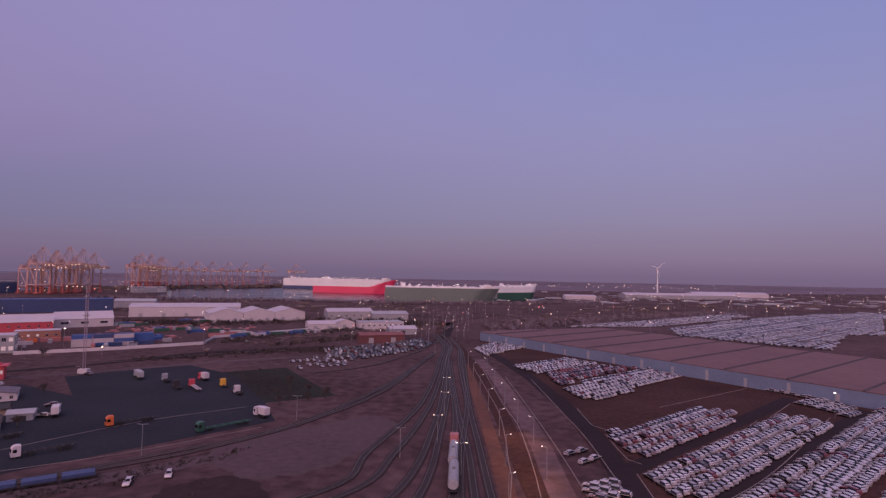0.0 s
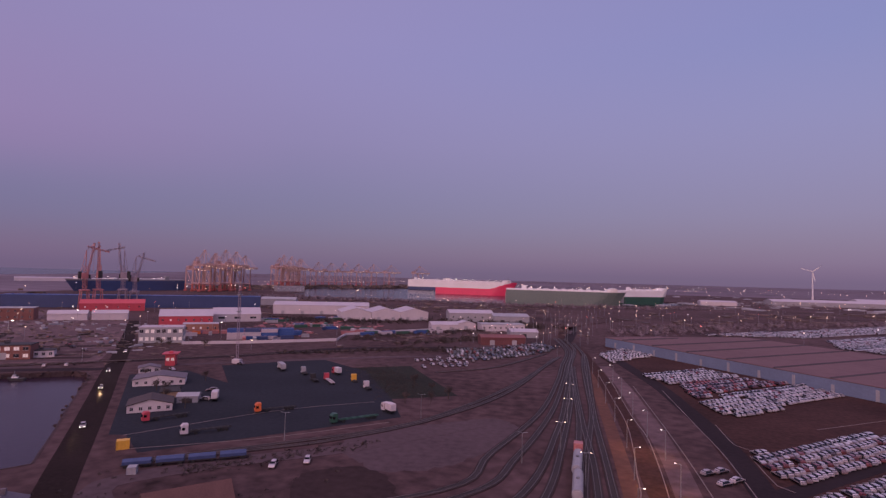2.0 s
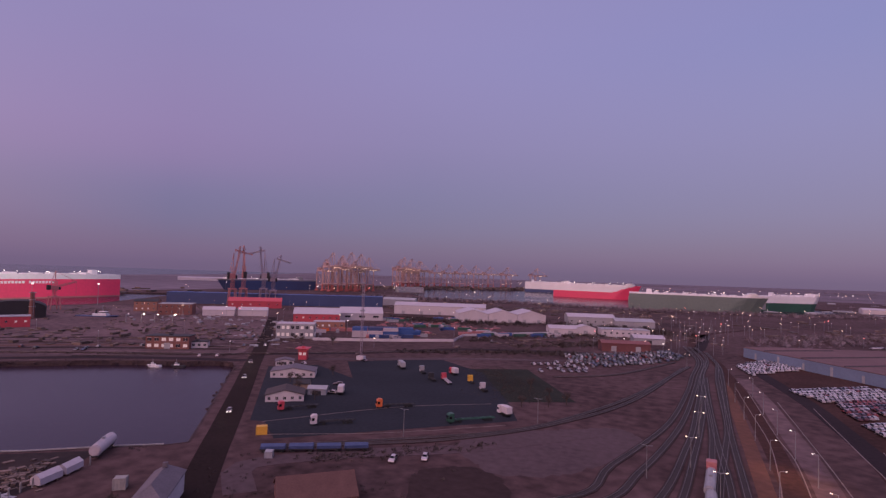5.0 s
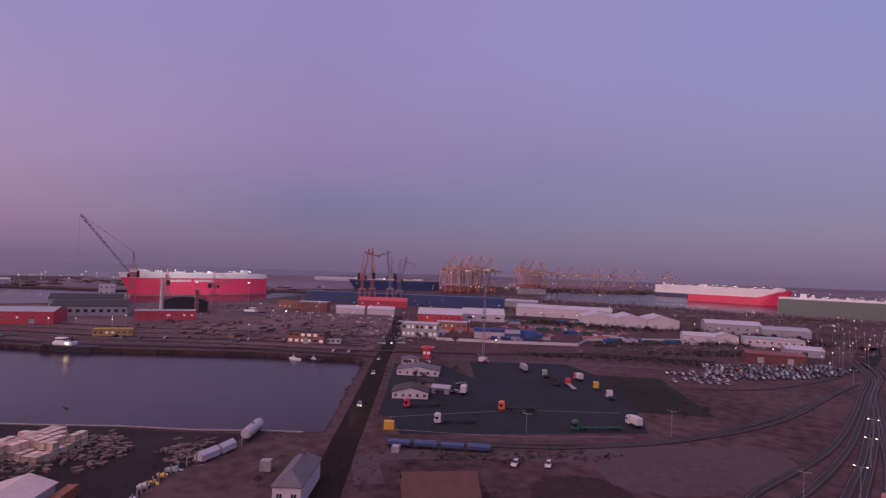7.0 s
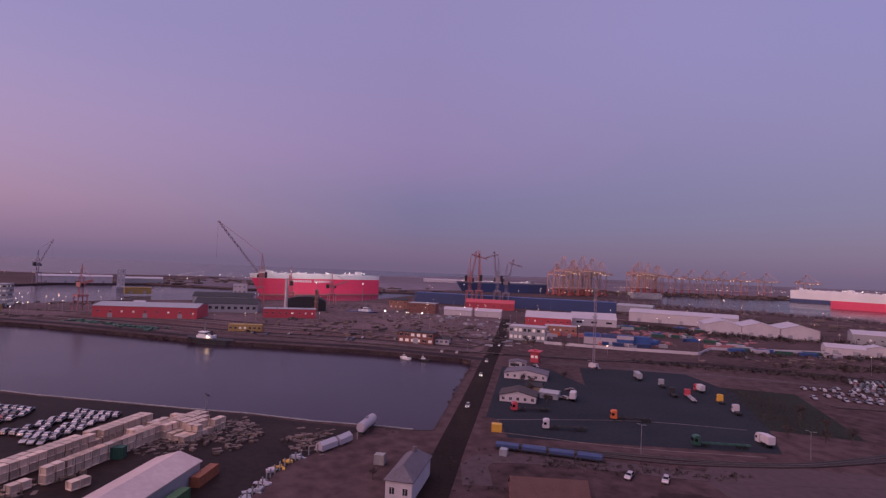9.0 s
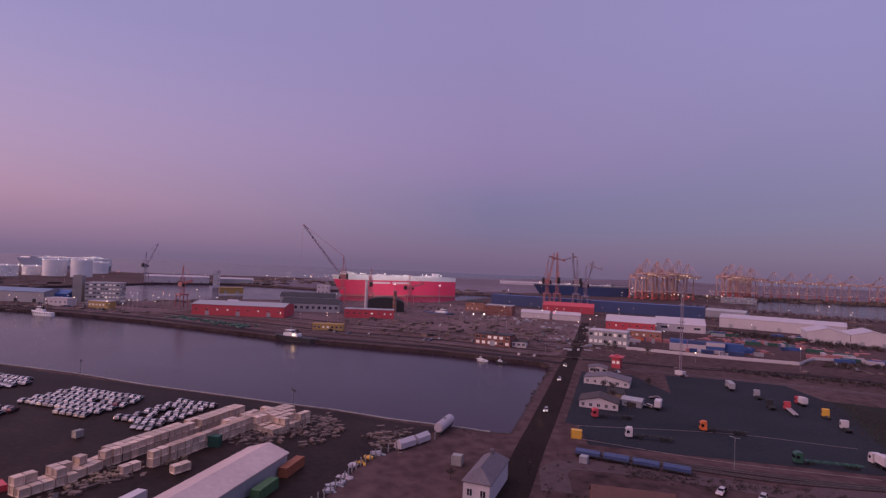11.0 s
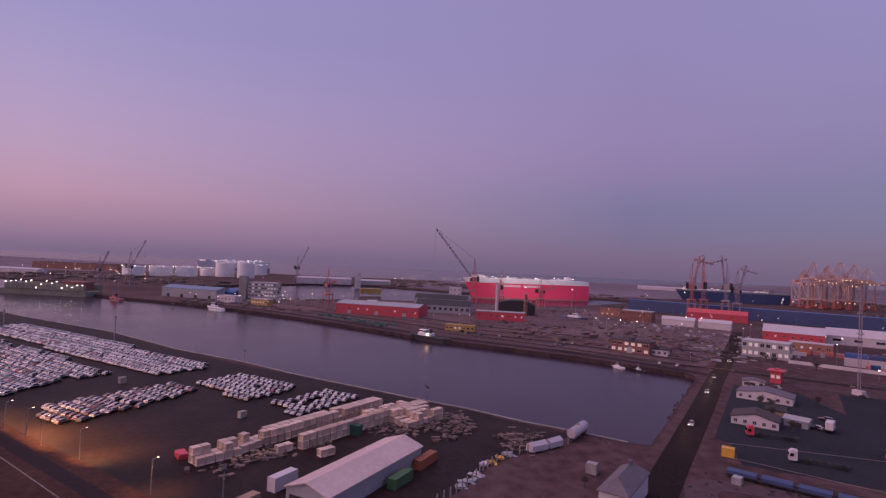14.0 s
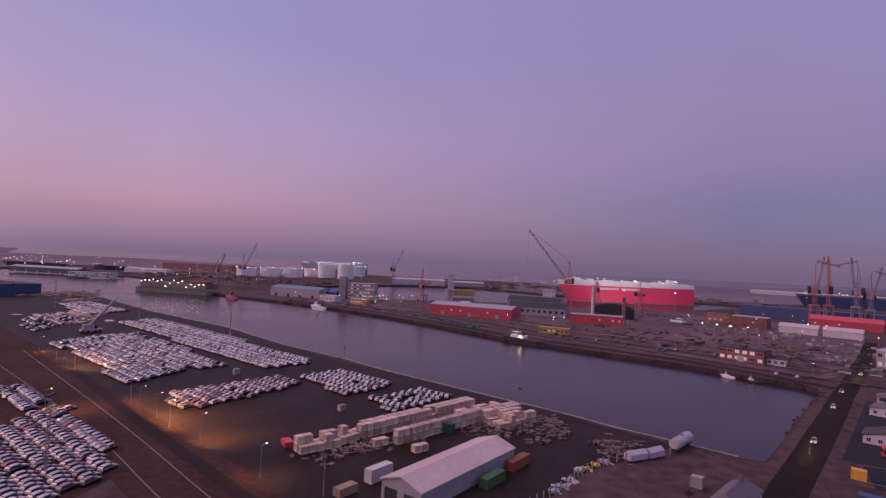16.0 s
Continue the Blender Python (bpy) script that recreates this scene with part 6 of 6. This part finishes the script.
heap("scrap_heap", [(-176, 42), (-184, 56), (-190, 72), (-180, 74)], 190, 0.9, "loose boards, pallets and scrap on the wet yard", 1, None, 0.5)
container(-173.5, 34.5, 55, GREEN_DARK, "dark green box between the crate rows", length=4.5, height=3.2, group="")
heap("scrap_heap", [(-172, 48), (-178, 62), (-173, 74), (-166, 60)], 150, 0.9, "brown pallets and rusty parts on the yard", 6, None, 1.3)
heap("scrap_heap", [(-158, 2), (-163, 12), (-166, 26)], 60, 0.9, "pallets and wrapped parts beside the crates", 7, TIMBER, 1.2, 1.6)
heap("scrap_heap", [(-150, 82), (-158, 84), (-164, 92)], 90, 0.9, "loose scrap and small boats by the quay", 2)
heap("scrap_heap", [(-150, -6), (-158, 6), (-166, 12)], 60, 0.9, "broken pallets round the crates", 4)
heap("covered_machines", [(-450, -228), (-480, -210), (-420, -190)], 60, 3.2, "pale covered machines on the quay", 5, WRAP, 0.6, 8)
heap("timber_stacks", [(-610, -322), (-700, -306), (-540, -246)], 90, 4.5, "long stacks of pale timber on the quay", 6, TIMBER, 0.5, 10)
heap("yard_clutter", [(-455, 112), (-500, 92), (-545, 66)], 90, 2.2, "green covered heaps along the far quay", 7, GREEN_DARK, 0.7, 4)
heap("yard_clutter", [(-250, 300), (-330, 350), (-420, 330), (-480, 380), (-430, 440)], 260, 1.6, "vehicles, boxes and small stores in the works yards", 9, None, 0.6, 26)
heap("yard_clutter", [(-300, 300), (-360, 270), (-420, 230), (-480, 250), (-400, 330), (-340, 370)], 150, 2.4, "dark sheds, lorries and stores about the works yards", 19, SCRAP, 1.0, 20)
heap("yard_clutter", [(-280, 310), (-350, 400), (-430, 410), (-520, 380)], 70, 2.0, "pale vans and cabins about the works yards", 20, GREY_SHEET, 1.0, 18)
heap("yard_clutter", [(-220, 420), (-280, 460), (-250, 540), (-180, 500)], 110, 2.2, "rusty goods among the container stacks", 21, CRANE_RED_HAZED, 0.8, 14)
heap("yard_clutter", [(-560, 330), (-640, 400), (-500, 460), (-600, 520)], 200, 2.0, "boxes and small stores beside the dock", 10, None, 0.6, 24)
heap("yard_clutter", [(-590, 40), (-650, -30), (-690, -60), (-740, 60), (-690, 110)], 170, 2.6, "vehicles and boxes between the quay houses", 11, None, 0.6, 14)
heap("yard_clutter", [(-150, 420), (-60, 500), (-20, 560), (-100, 590)], 190, 2.2, "vehicles and boxes among the sheds", 12, None, 0.6, 22)
heap("yard_clutter", [(-1000, -60), (-1200, -200), (-1150, -380), (-1350, -420)], 160, 8, "low sheds and stores on the far quays", 13, None, 0.6, 60)
heap("yard_clutter", [(-1250, 250), (-1350, 480), (-1450, 620), (-1150, 560), (-1000, 760)], 180, 8, "low sheds and stores beyond the red ship", 14, None, 0.6, 70)
heap("container_stacks", [(-920, 1250), (-840, 1480), (-700, 1720), (-560, 1980), (-380, 2200)], 420, 9, "far stacks of containers at the terminal", 15, None, 0.9, 55)
heap("yard_clutter", [(-420, 760), (-300, 820), (-150, 800), (-40, 900), (-500, 900)], 200, 6, "low sheds before the river", 16, None, 0.5, 50)
heap("far_sheds", [(250, 1150), (520, 1500), (900, 1600), (600, 1150), (1300, 1500), (400, 1900)], 150, 14, "far low warehouses and stores", 17, GREY_SHEET, 0.25, 90)
heap("far_sheds", [(100, 700), (260, 900), (520, 1080), (800, 1150), (1100, 1100)], 150, 7, "low sheds and lorries beyond the car yards", 18, None, 0.4, 60)

stones = random.Random(31)
bm = bmesh.new()
for a, b in zip(BASIN[23:36], BASIN[24:37]):
    a, b = Vector(a), Vector(b)
    for k in range(int((b - a).length / 0.75)):
        q = a.lerp(b, stones.random()) + Vector((stones.gauss(0, 0.9), stones.gauss(0, 0.9)))
        r = stones.uniform(0.2, 0.6)
        fs = box(bm, -r, r, -r * 0.7, r * 0.7, -r, r * 0.6)
        bmesh.ops.transform(bm, matrix=pose(q.x, q.y, stones.uniform(-2.4, 0.1), stones.uniform(0, 40), stones.uniform(0, 40), stones.uniform(0, 180)), verts=list({v for f in fs for v in f.verts}))
tagged(new("riprap", mesh_of("riprap", bm, QUAY_WALL)), "rough brown stones along the water's edge", "stones", kind="stuff")

# fence of posts round the gravel yard, with tarpaulined boats
fence = thing("post_fence", pose(0, 0, 0), "line of pale concrete posts round the yard", "fence")
bm = bmesh.new()
box(bm, -0.14, 0.14, -0.14, 0.14, 0, 2.4)
POST = mesh_of("post", bm, CONCRETE)
for p in smooth_line([(-118, 42), (-128, 55), (-138, 65), (-145, 76), (-148, 88), (-150, 98)], 2.6):
    share("post", POST, fence, pose(p.x, p.y, 0))
for x, y, r, l in ((-147.2, 85.5, 106, 6.6), (-149.4, 92.4, 112, 6.2)):
    t = thing("covered_boat", pose(x, y, 0, 0, 0, r), "boat under a white tarpaulin beside the fence", "boat", "covered boats")
    bm = bmesh.new()
    extrude_x(bm, [(-1.5, 0.6), (1.5, 0.6), (1.4, 2.2), (0, 3.2), (-1.4, 2.2)], -l / 2, l / 2)
    part("tarpaulin", bm, WHITE_SHEET, t)
    bm = bmesh.new()
    for u in (-l * 0.3, l * 0.3):
        box(bm, u - 0.1, u + 0.1, -1.3, 1.3, 0, 0.62)
    part("trestle", bm, TIMBER, t)
for x, y, c in ((-145, 70.5, YELLOW), (-142.5, 67, YELLOW), (-141, 64.5, WHITE_SHEET), (-135, 59, WHITE_SHEET), (-131.5, 55.5, GREY_SHEET), (-147, 74, GREY_SHEET), (-128, 52, GREY_SHEET)):
    heap("stored_goods", [(x, y), (x + 1.5, y + 1.5)], 6, 1.0, "small stored boxes along the fence", int(abs(x)), c, 0.9, 0.7)


# ---- walls, masts and lamps ----
def long_wall(points, h, name):
    bm = bmesh.new()
    band(bm, smooth_line(points, 8), 0, 0.5, -0.1, h)
    structure(name, bm, WHITE_WALL, "long low white wall", "wall")


long_wall([(-267, 341), (-221, 369), (-176, 404)], 2.2, "wall_yard")
long_wall([(-176, 404.6), (-184, 443)], 2.0, "wall_yard_side")
long_wall([(-184, 443.6), (-140, 498), (-92, 554)], 2.0, "wall_yard_back")


def lit_lamp(x, y, h, label, arms=1, turn=0.0, material=None, group="street lamps", real=0.0):
    l = thing("street_lamp", pose(x, y, 0, 0, 0, turn), label, "street lamp", group)
    bm = bmesh.new()
    drum(bm, 0, 0, 0, h, 0.13, 0.07, 8)
    part("pole", bm, STEEL, l)
    for s in ((1,) if arms == 1 else (-1, 1)):
        bm = bmesh.new()
        beam(bm, (0, 0, h - 0.05), (s * 1.3, 0, h + 0.2), 0.1)
        a = part("arm", bm, STEEL, l)
        bm = bmesh.new()
        box(bm, s * 1.35 - 0.24, s * 1.35 + 0.24, -0.1, 0.1, h + 0.1, h + 0.2)
        part("lamp_head", bm, material or LAMP_WARM, a, "glowing lamp head")
    if real:
        d = bpy.data.lights.new("lamp_light", "SPOT")
        d.energy, d.color, d.spot_size, d.spot_blend, d.shadow_soft_size = real, (1.0, 0.48, 0.16), radians(140), 0.9, 0.4
        o = new("lamp_light", d)
        o.matrix_basis = pose(x + 1.35 * math.cos(radians(turn)), y + 1.35 * math.sin(radians(turn)), h - 0.1, 0, 0, turn) @ pose(0, 0, 0, 0, -34 if real > 4000 else 0, 0)
    return l


for k, (x, y) in enumerate(((16.6, 330), (17.3, 289), (18.6, 255.6), (19.9, 225), (20.9, 192), (19.7, 162), (16.7, 131))):
    lit_lamp(x, y, 9, "slim steel street lamp lit along the road", turn=0, real=5200 if k == 6 else 1500 if k > 3 else 500, material=LAMP_WHITE)
for x, y in ((26, 307), (26.8, 270), (28, 237), (29.4, 207), (31.3, 182.6), (29.6, 151)):
    lit_lamp(x, y, 9, "slim steel street lamp lit beside the lane", turn=180, material=LAMP_WHITE, real=2600 if y < 185 else 0)
for x, y in ((2.7, 247), (1.8, 217), (-0.6, 182), (-11.8, 166.5), (6.2, 153), (-4.2, 376), (-53.5, 205.5), (-89, 165)):
    lit_lamp(x, y, 9, "twin-headed lamp post in the railway yard", arms=2, material=STEEL if y > 160 and x < -10 else FAR_WARM, group="yard lamps")
for k, (x, y) in enumerate(((-139.5, -17.7), (-198, -66), (-193.4, -92.5), (-179.5, -51), (-166, -38.5), (-209, -73), (-284, -133.5), (-302, -150), (-266.6, -121), (-263, -116), (-189, -57.7))):
    lit_lamp(x, y, 8, "street lamp with a warm glow on the apron", turn=130, real=21000 if k in (3, 4, 10) else 11000 if k else 4000)
for x, y, h in ((-205.5, 68.8, 6.5), (-295.5, 0, 6.5), (-513, -247, 22), (-544, -239, 22), (-361, -72, 16), (-128, -2, 9), (-430, -150, 12), (-142.3, -66.5, 19)):
    m = thing("light_mast", pose(x, y, 0), "dark steel light mast with a cross head", "light mast", "light masts")
    bm = bmesh.new()
    drum(bm, 0, 0, 0, h, 0.16, 0.09, 8) if h < 12 else lattice(bm, (0, 0, 0), (0, 0, h), 0.5, int(h), 0.1)
    part("mast", bm, STEEL, m)
    bm = bmesh.new()
    box(bm, -1.8, 1.8, -0.4, 0.4, h, h + 0.35)
    part("head", bm, DARK_ROOF, m)
m = thing("radio_mast", pose(-187, 287, 0), "very tall slender lattice mast behind the lorry yard", "mast")
bm = bmesh.new()
lattice(bm, (0, 0, 0), (0, 0, 48), 1.1, 30, 0.16)
part("mast", bm, CRANE_GREY_HAZED, m)
for z in (30, 40, 47):
    bm = bmesh.new()
    box(bm, -1.1, 1.1, -1.1, 1.1, z, z + 0.5)
    part("platform", bm, STEEL, m)
bm = bmesh.new()
box(bm, -2.5, 2.5, -1.5, 1.5, 0, 2.4)
part("base_hut", bm, WHITE_WALL, m)
FLOOD = lamp_mat("flood_lamp", (1.0, 0.85, 0.6), 60.0)
for x, y in ((-477, 335), (-467, 343), (-458, 350), (-445, 359)):
    lit_lamp(x, y, 5, "dazzling floodlight on the works yard", material=FLOOD, group="floodlights").scale = (2.6, 2.6, 1.5)


# two masts with spots, added only to brighten the side of the red ship
for x, y, tx, ty in ((-692, 446, -878, 520), (-712, 380, -878, 430)):
    m = thing("light_mast", pose(x, y, 0), "added steel floodlight mast that brightens the red ship", "light mast", "quay floodlights")
    bm = bmesh.new()
    drum(bm, 0, 0, 0, 26, 0.4, 0.2, 8)
    part("mast", bm, STEEL, m)
    bm = bmesh.new()
    box(bm, -1.6, 1.6, -0.3, 0.3, 26, 26.8)
    part("head", bm, FAR_WHITE, m, "shining head of the added floodlight")
    d = bpy.data.lights.new("quay_floodlight", "SPOT")
    d.energy, d.color, d.spot_size, d.spot_blend, d.shadow_soft_size = 320000, (1.0, 0.78, 0.74), radians(75), 0.6, 0.8
    o = new("quay_floodlight", d)
    o.matrix_basis = look(Vector((x - 2, y, 26)), Vector((tx, ty, 16)))


def far_lamps():
    """Small lamps on thin poles all over the far harbour."""
    r = random.Random(21)
    bulbs, poles = bmesh.new(), bmesh.new()
    areas = [((-260, 300), (-640, 560), 30, 80, 0.9), ((-700, 1180), (-500, 2300), 330, 210, 1.9), ((-300, 700), (300, 1000), 120, 160, 1.0), ((150, 700), (1300, 1500), 200, 190, 1.3),
             ((-620, 0), (-760, 40), 60, 50, 0.9), ((-1000, -300), (-1500, -100), 110, 120, 1.5), ((-1250, 300), (-1500, 700), 70, 90, 1.5), ((-40, 420), (30, 700), 60, 30, 0.8), ((-1050, -560), (-2200, -1000), 80, 110, 1.8),
             ((-200, 1900), (1200, 2700), 150, 260, 2.2), ((-1300, -900), (-1400, -480), 26, 30, 2.4), ((-640, 80), (-480, 200), 16, 40, 0.9), ((-560, 430), (-300, 480), 12, 40, 1.0)]
    for a, b, n, spread, size in areas:
        for k in range(n):
            p = Vector(a).lerp(Vector(b), r.random()) + Vector((r.gauss(0, spread), r.gauss(0, spread)))
            if inside(tuple(p), BASIN) or inside(tuple(p), DOCK) or inside(tuple(p), RIVER) or inside(tuple(p), [(20, 470), (200, 225), (330, 60), (460, 150), (160, 560)]):
                continue
            h, s = r.uniform(5, 14) * (1 + 0.4 * (size > 1.2)), size * r.uniform(0.16, 0.4)
            beam(poles, (p.x, p.y, 0), (p.x, p.y, h), 0.15)
            box(bulbs, p.x - s, p.x + s, p.y - s, p.y + s, h, h + s, slot=0 if r.random() < 0.72 else 1 if r.random() < 0.85 else 2)
    tagged(new("far_lamp_posts", mesh_of("far_lamp_posts", poles, STEEL)), "thin far lamp posts all over the harbour", "lamp posts", kind="stuff")
    tagged(new("far_lamps", mesh_of("far_lamps", bulbs, [FAR_WARM, FAR_WHITE, LAMP_RED])), "countless small far harbour lamps at dusk", "lamps", kind="stuff")


far_lamps()

# cars on the harbour road with their headlights on
for x, y, r in ((-160.5, 157.2, 130), (-203.1, 207.5, 130), (-231.8, 241.1, 130), (-273.6, 297, 128)):
    c = car(pose(x, y, 0.09, 0, 0, r + 90), "dark car on the road with its headlights on", "cars on the road")
    for u in (-0.62, 0.62):
        bm = bmesh.new()
        box(bm, u - 0.17, u + 0.17, 2.12, 2.24, 0.56, 0.74)
        part("headlight", bm, LAMP_WHITE, c, "shining headlight")
        d = bpy.data.lights.new("headlight_beam", "SPOT")
        d.energy, d.color, d.spot_size, d.spot_blend, d.shadow_soft_size = 560000, (1.0, 0.55, 0.3), radians(10), 0.9, 0.1
        o = new("headlight_beam", d)
        m = pose(x, y, 0.09, 0, 0, r + 90) @ Matrix.Translation((u, 2.4, 0.7))
        fwd = (m.to_3x3() @ Vector((0, 1, -0.11))).normalized()
        o.matrix_basis = look(m.translation, m.translation + fwd)


# ---- plants ----
def scrub(pts, n, spread, height, label, seed, name="scrub", twigs=26):
    """Bare bushes: many thin twigs and small leaf clumps in uneven crowns."""
    r = random.Random(seed)
    v, f = [], []
    for k in range(n):
        i = r.randrange(len(pts) - 1)
        c = Vector(pts[i]).lerp(Vector(pts[i + 1]), r.random()) + Vector((r.gauss(0, spread), r.gauss(0, spread)))
        if inside(tuple(c), RIVER) or inside(tuple(c), BASIN):
            continue
        h = height * r.uniform(0.4, 1.2)
        for q in range(twigs):
            a, e, l = r.uniform(0, 6.283), r.uniform(0.3, 1.45), h * r.uniform(0.45, 1.0)
            d = Vector((math.cos(a) * math.cos(e), math.sin(a) * math.cos(e), math.sin(e)))
            s = Vector((-d.y, d.x, 0)) * h * r.uniform(0.03, 0.1)
            p = Vector((c.x, c.y, 0)) + d * l * 0.3
            t = Vector((c.x, c.y, 0)) + d * l
            b = len(v)
            v += [tuple(p), tuple(t + s), tuple(t - s + Vector((0, 0, -0.15 * h)))]
            f.append((b, b + 1, b + 2))
    me = bpy.data.meshes.new(name)
    me.from_pydata(v, [], f)
    # far woods get the twig colour with haze painted in
    me.materials.append(HAZE_TWIGS if name == "far_woods" else TWIGS)
    return tagged(new(name, me), label, name.replace("_", " "), kind="stuff")


scrub([(-112, 306), (-90, 276), (-68, 238)], 1500, 8.5, 0.7, "low dark scrub on the meadow", 1, twigs=20)
scrub([(-180, 330), (-120, 372), (-70, 395)], 200, 5, 3.0, "bare bushes along the cross road", 2)
scrub([(-115, 560), (-60, 590), (-20, 600), (-130, 620)], 240, 16, 6.0, "bare trees round the workshops", 3, "thicket")
scrub([(-168, 415), (-135, 470), (-84, 530)], 150, 6, 3.6, "bare dark bushes behind the white wall", 12, "thicket")
scrub([(-60, 470), (-95, 440), (-120, 410)], 130, 7, 3.4, "bare dark bushes between the sheds", 13, "thicket")
scrub([(-330, 560), (-240, 545), (-150, 600)], 240, 12, 5.0, "bare dark trees between the yards", 14, "thicket")
scrub([(-250, 262), (-300, 232), (-360, 190), (-430, 135), (-510, 80)], 260, 2.5, 1.2, "dry weeds along the far quay", 15)
scrub([(60, 560), (100, 620), (180, 690), (330, 800), (500, 900)], 420, 18, 6.0, "belt of bare trees behind the hall, paled as by haze", 4, "far_woods")
scrub([(-600, 960), (-420, 960), (-250, 990), (-60, 985), (120, 1040), (300, 1150)], 520, 14, 8.0, "belt of trees along the river, paled as by haze", 5, "far_woods")
scrub([(300, 1300), (900, 1750), (1800, 2000), (2600, 2000)], 700, 70, 9.0, "far woods on the plain, paled as by haze", 6, "far_woods", 18)
scrub([(900, 1150), (1500, 1300), (2300, 1500)], 500, 60, 9.0, "far woods on the plain, paled as by haze", 7, "far_woods", 18)
scrub([(-105, 130), (-85, 147), (-60, 172)], 160, 2.5, 1.2, "low dry scrub on the embankment", 8)
scrub([(-120, 115), (-90, 100), (-60, 130)], 120, 8, 0.9, "low dry scrub on waste ground", 9)
scrub([(-150, 112), (-170, 140), (-232, 232)], 120, 1.5, 1.3, "dry scrub along the quay edge", 10)
scrub([(-2000, 3000), (-600, 3600), (1200, 3800), (3200, 3000)], 900, 160, 9.0, "far horizon of trees, paled as by haze", 11, "far_woods", 16)


def tree(x, y, h, seed):
    r = random.Random(seed)
    t = thing("tree", pose(x, y, 0), "bare winter tree with a twiggy crown", "tree", "bare trees")
    bm = bmesh.new()
    drum(bm, 0, 0, 0, h * 0.45, h * 0.035, h * 0.022, 8)
    tips = []
    for k in range(9):
        a, e = 0.7 * k + r.uniform(-0.3, 0.3), r.uniform(0.6, 1.3)
        s = Vector((0, 0, h * r.uniform(0.25, 0.45)))
        d = Vector((math.cos(a) * math.cos(e), math.sin(a) * math.cos(e), math.sin(e)))
        q = s + d * h * r.uniform(0.3, 0.5)
        beam(bm, s, q, h * 0.016)
        tips.append((s, q))
    part("trunk", bm, BARK, t, "trunk with limbs")
    v, f = [], []
    for k in range(420):
        s, q = tips[r.randrange(len(tips))]
        p = s.lerp(q, r.uniform(0.4, 1.05)) + Vector((r.gauss(0, 1), r.gauss(0, 1), r.gauss(0, 1))) * h * 0.06
        d = Vector((r.gauss(0, 1), r.gauss(0, 1), r.gauss(0.7, 0.8))).normalized() * h * r.uniform(0.06, 0.14)
        w = d.orthogonal().normalized() * h * 0.01
        b = len(v)
        v += [tuple(p - w), tuple(p + w), tuple(p + d)]
        f.append((b, b + 1, b + 2))
    me = bpy.data.meshes.new("crown")
    me.from_pydata(v, [], f)
    me.materials.append(TWIGS)
    share("crown", me, t, Matrix.Identity(4))


for k, (x, y, h) in enumerate(((-160, 196, 6.5), (-170, 208, 7), (-178, 212, 6), (-146, 190, 5), (-196, 234, 6), (-172, 238, 6), (-205, 236, 5), (-275, 330, 7), (-262, 322, 7), (-240, 330, 8), (-60, 250, 6),
                                 (-50, 240, 7), (-66, 226, 6), (-56, 232, 5.5), (-72, 262, 7), (-120, 84, 4))):
    tree(x, y, h, k)
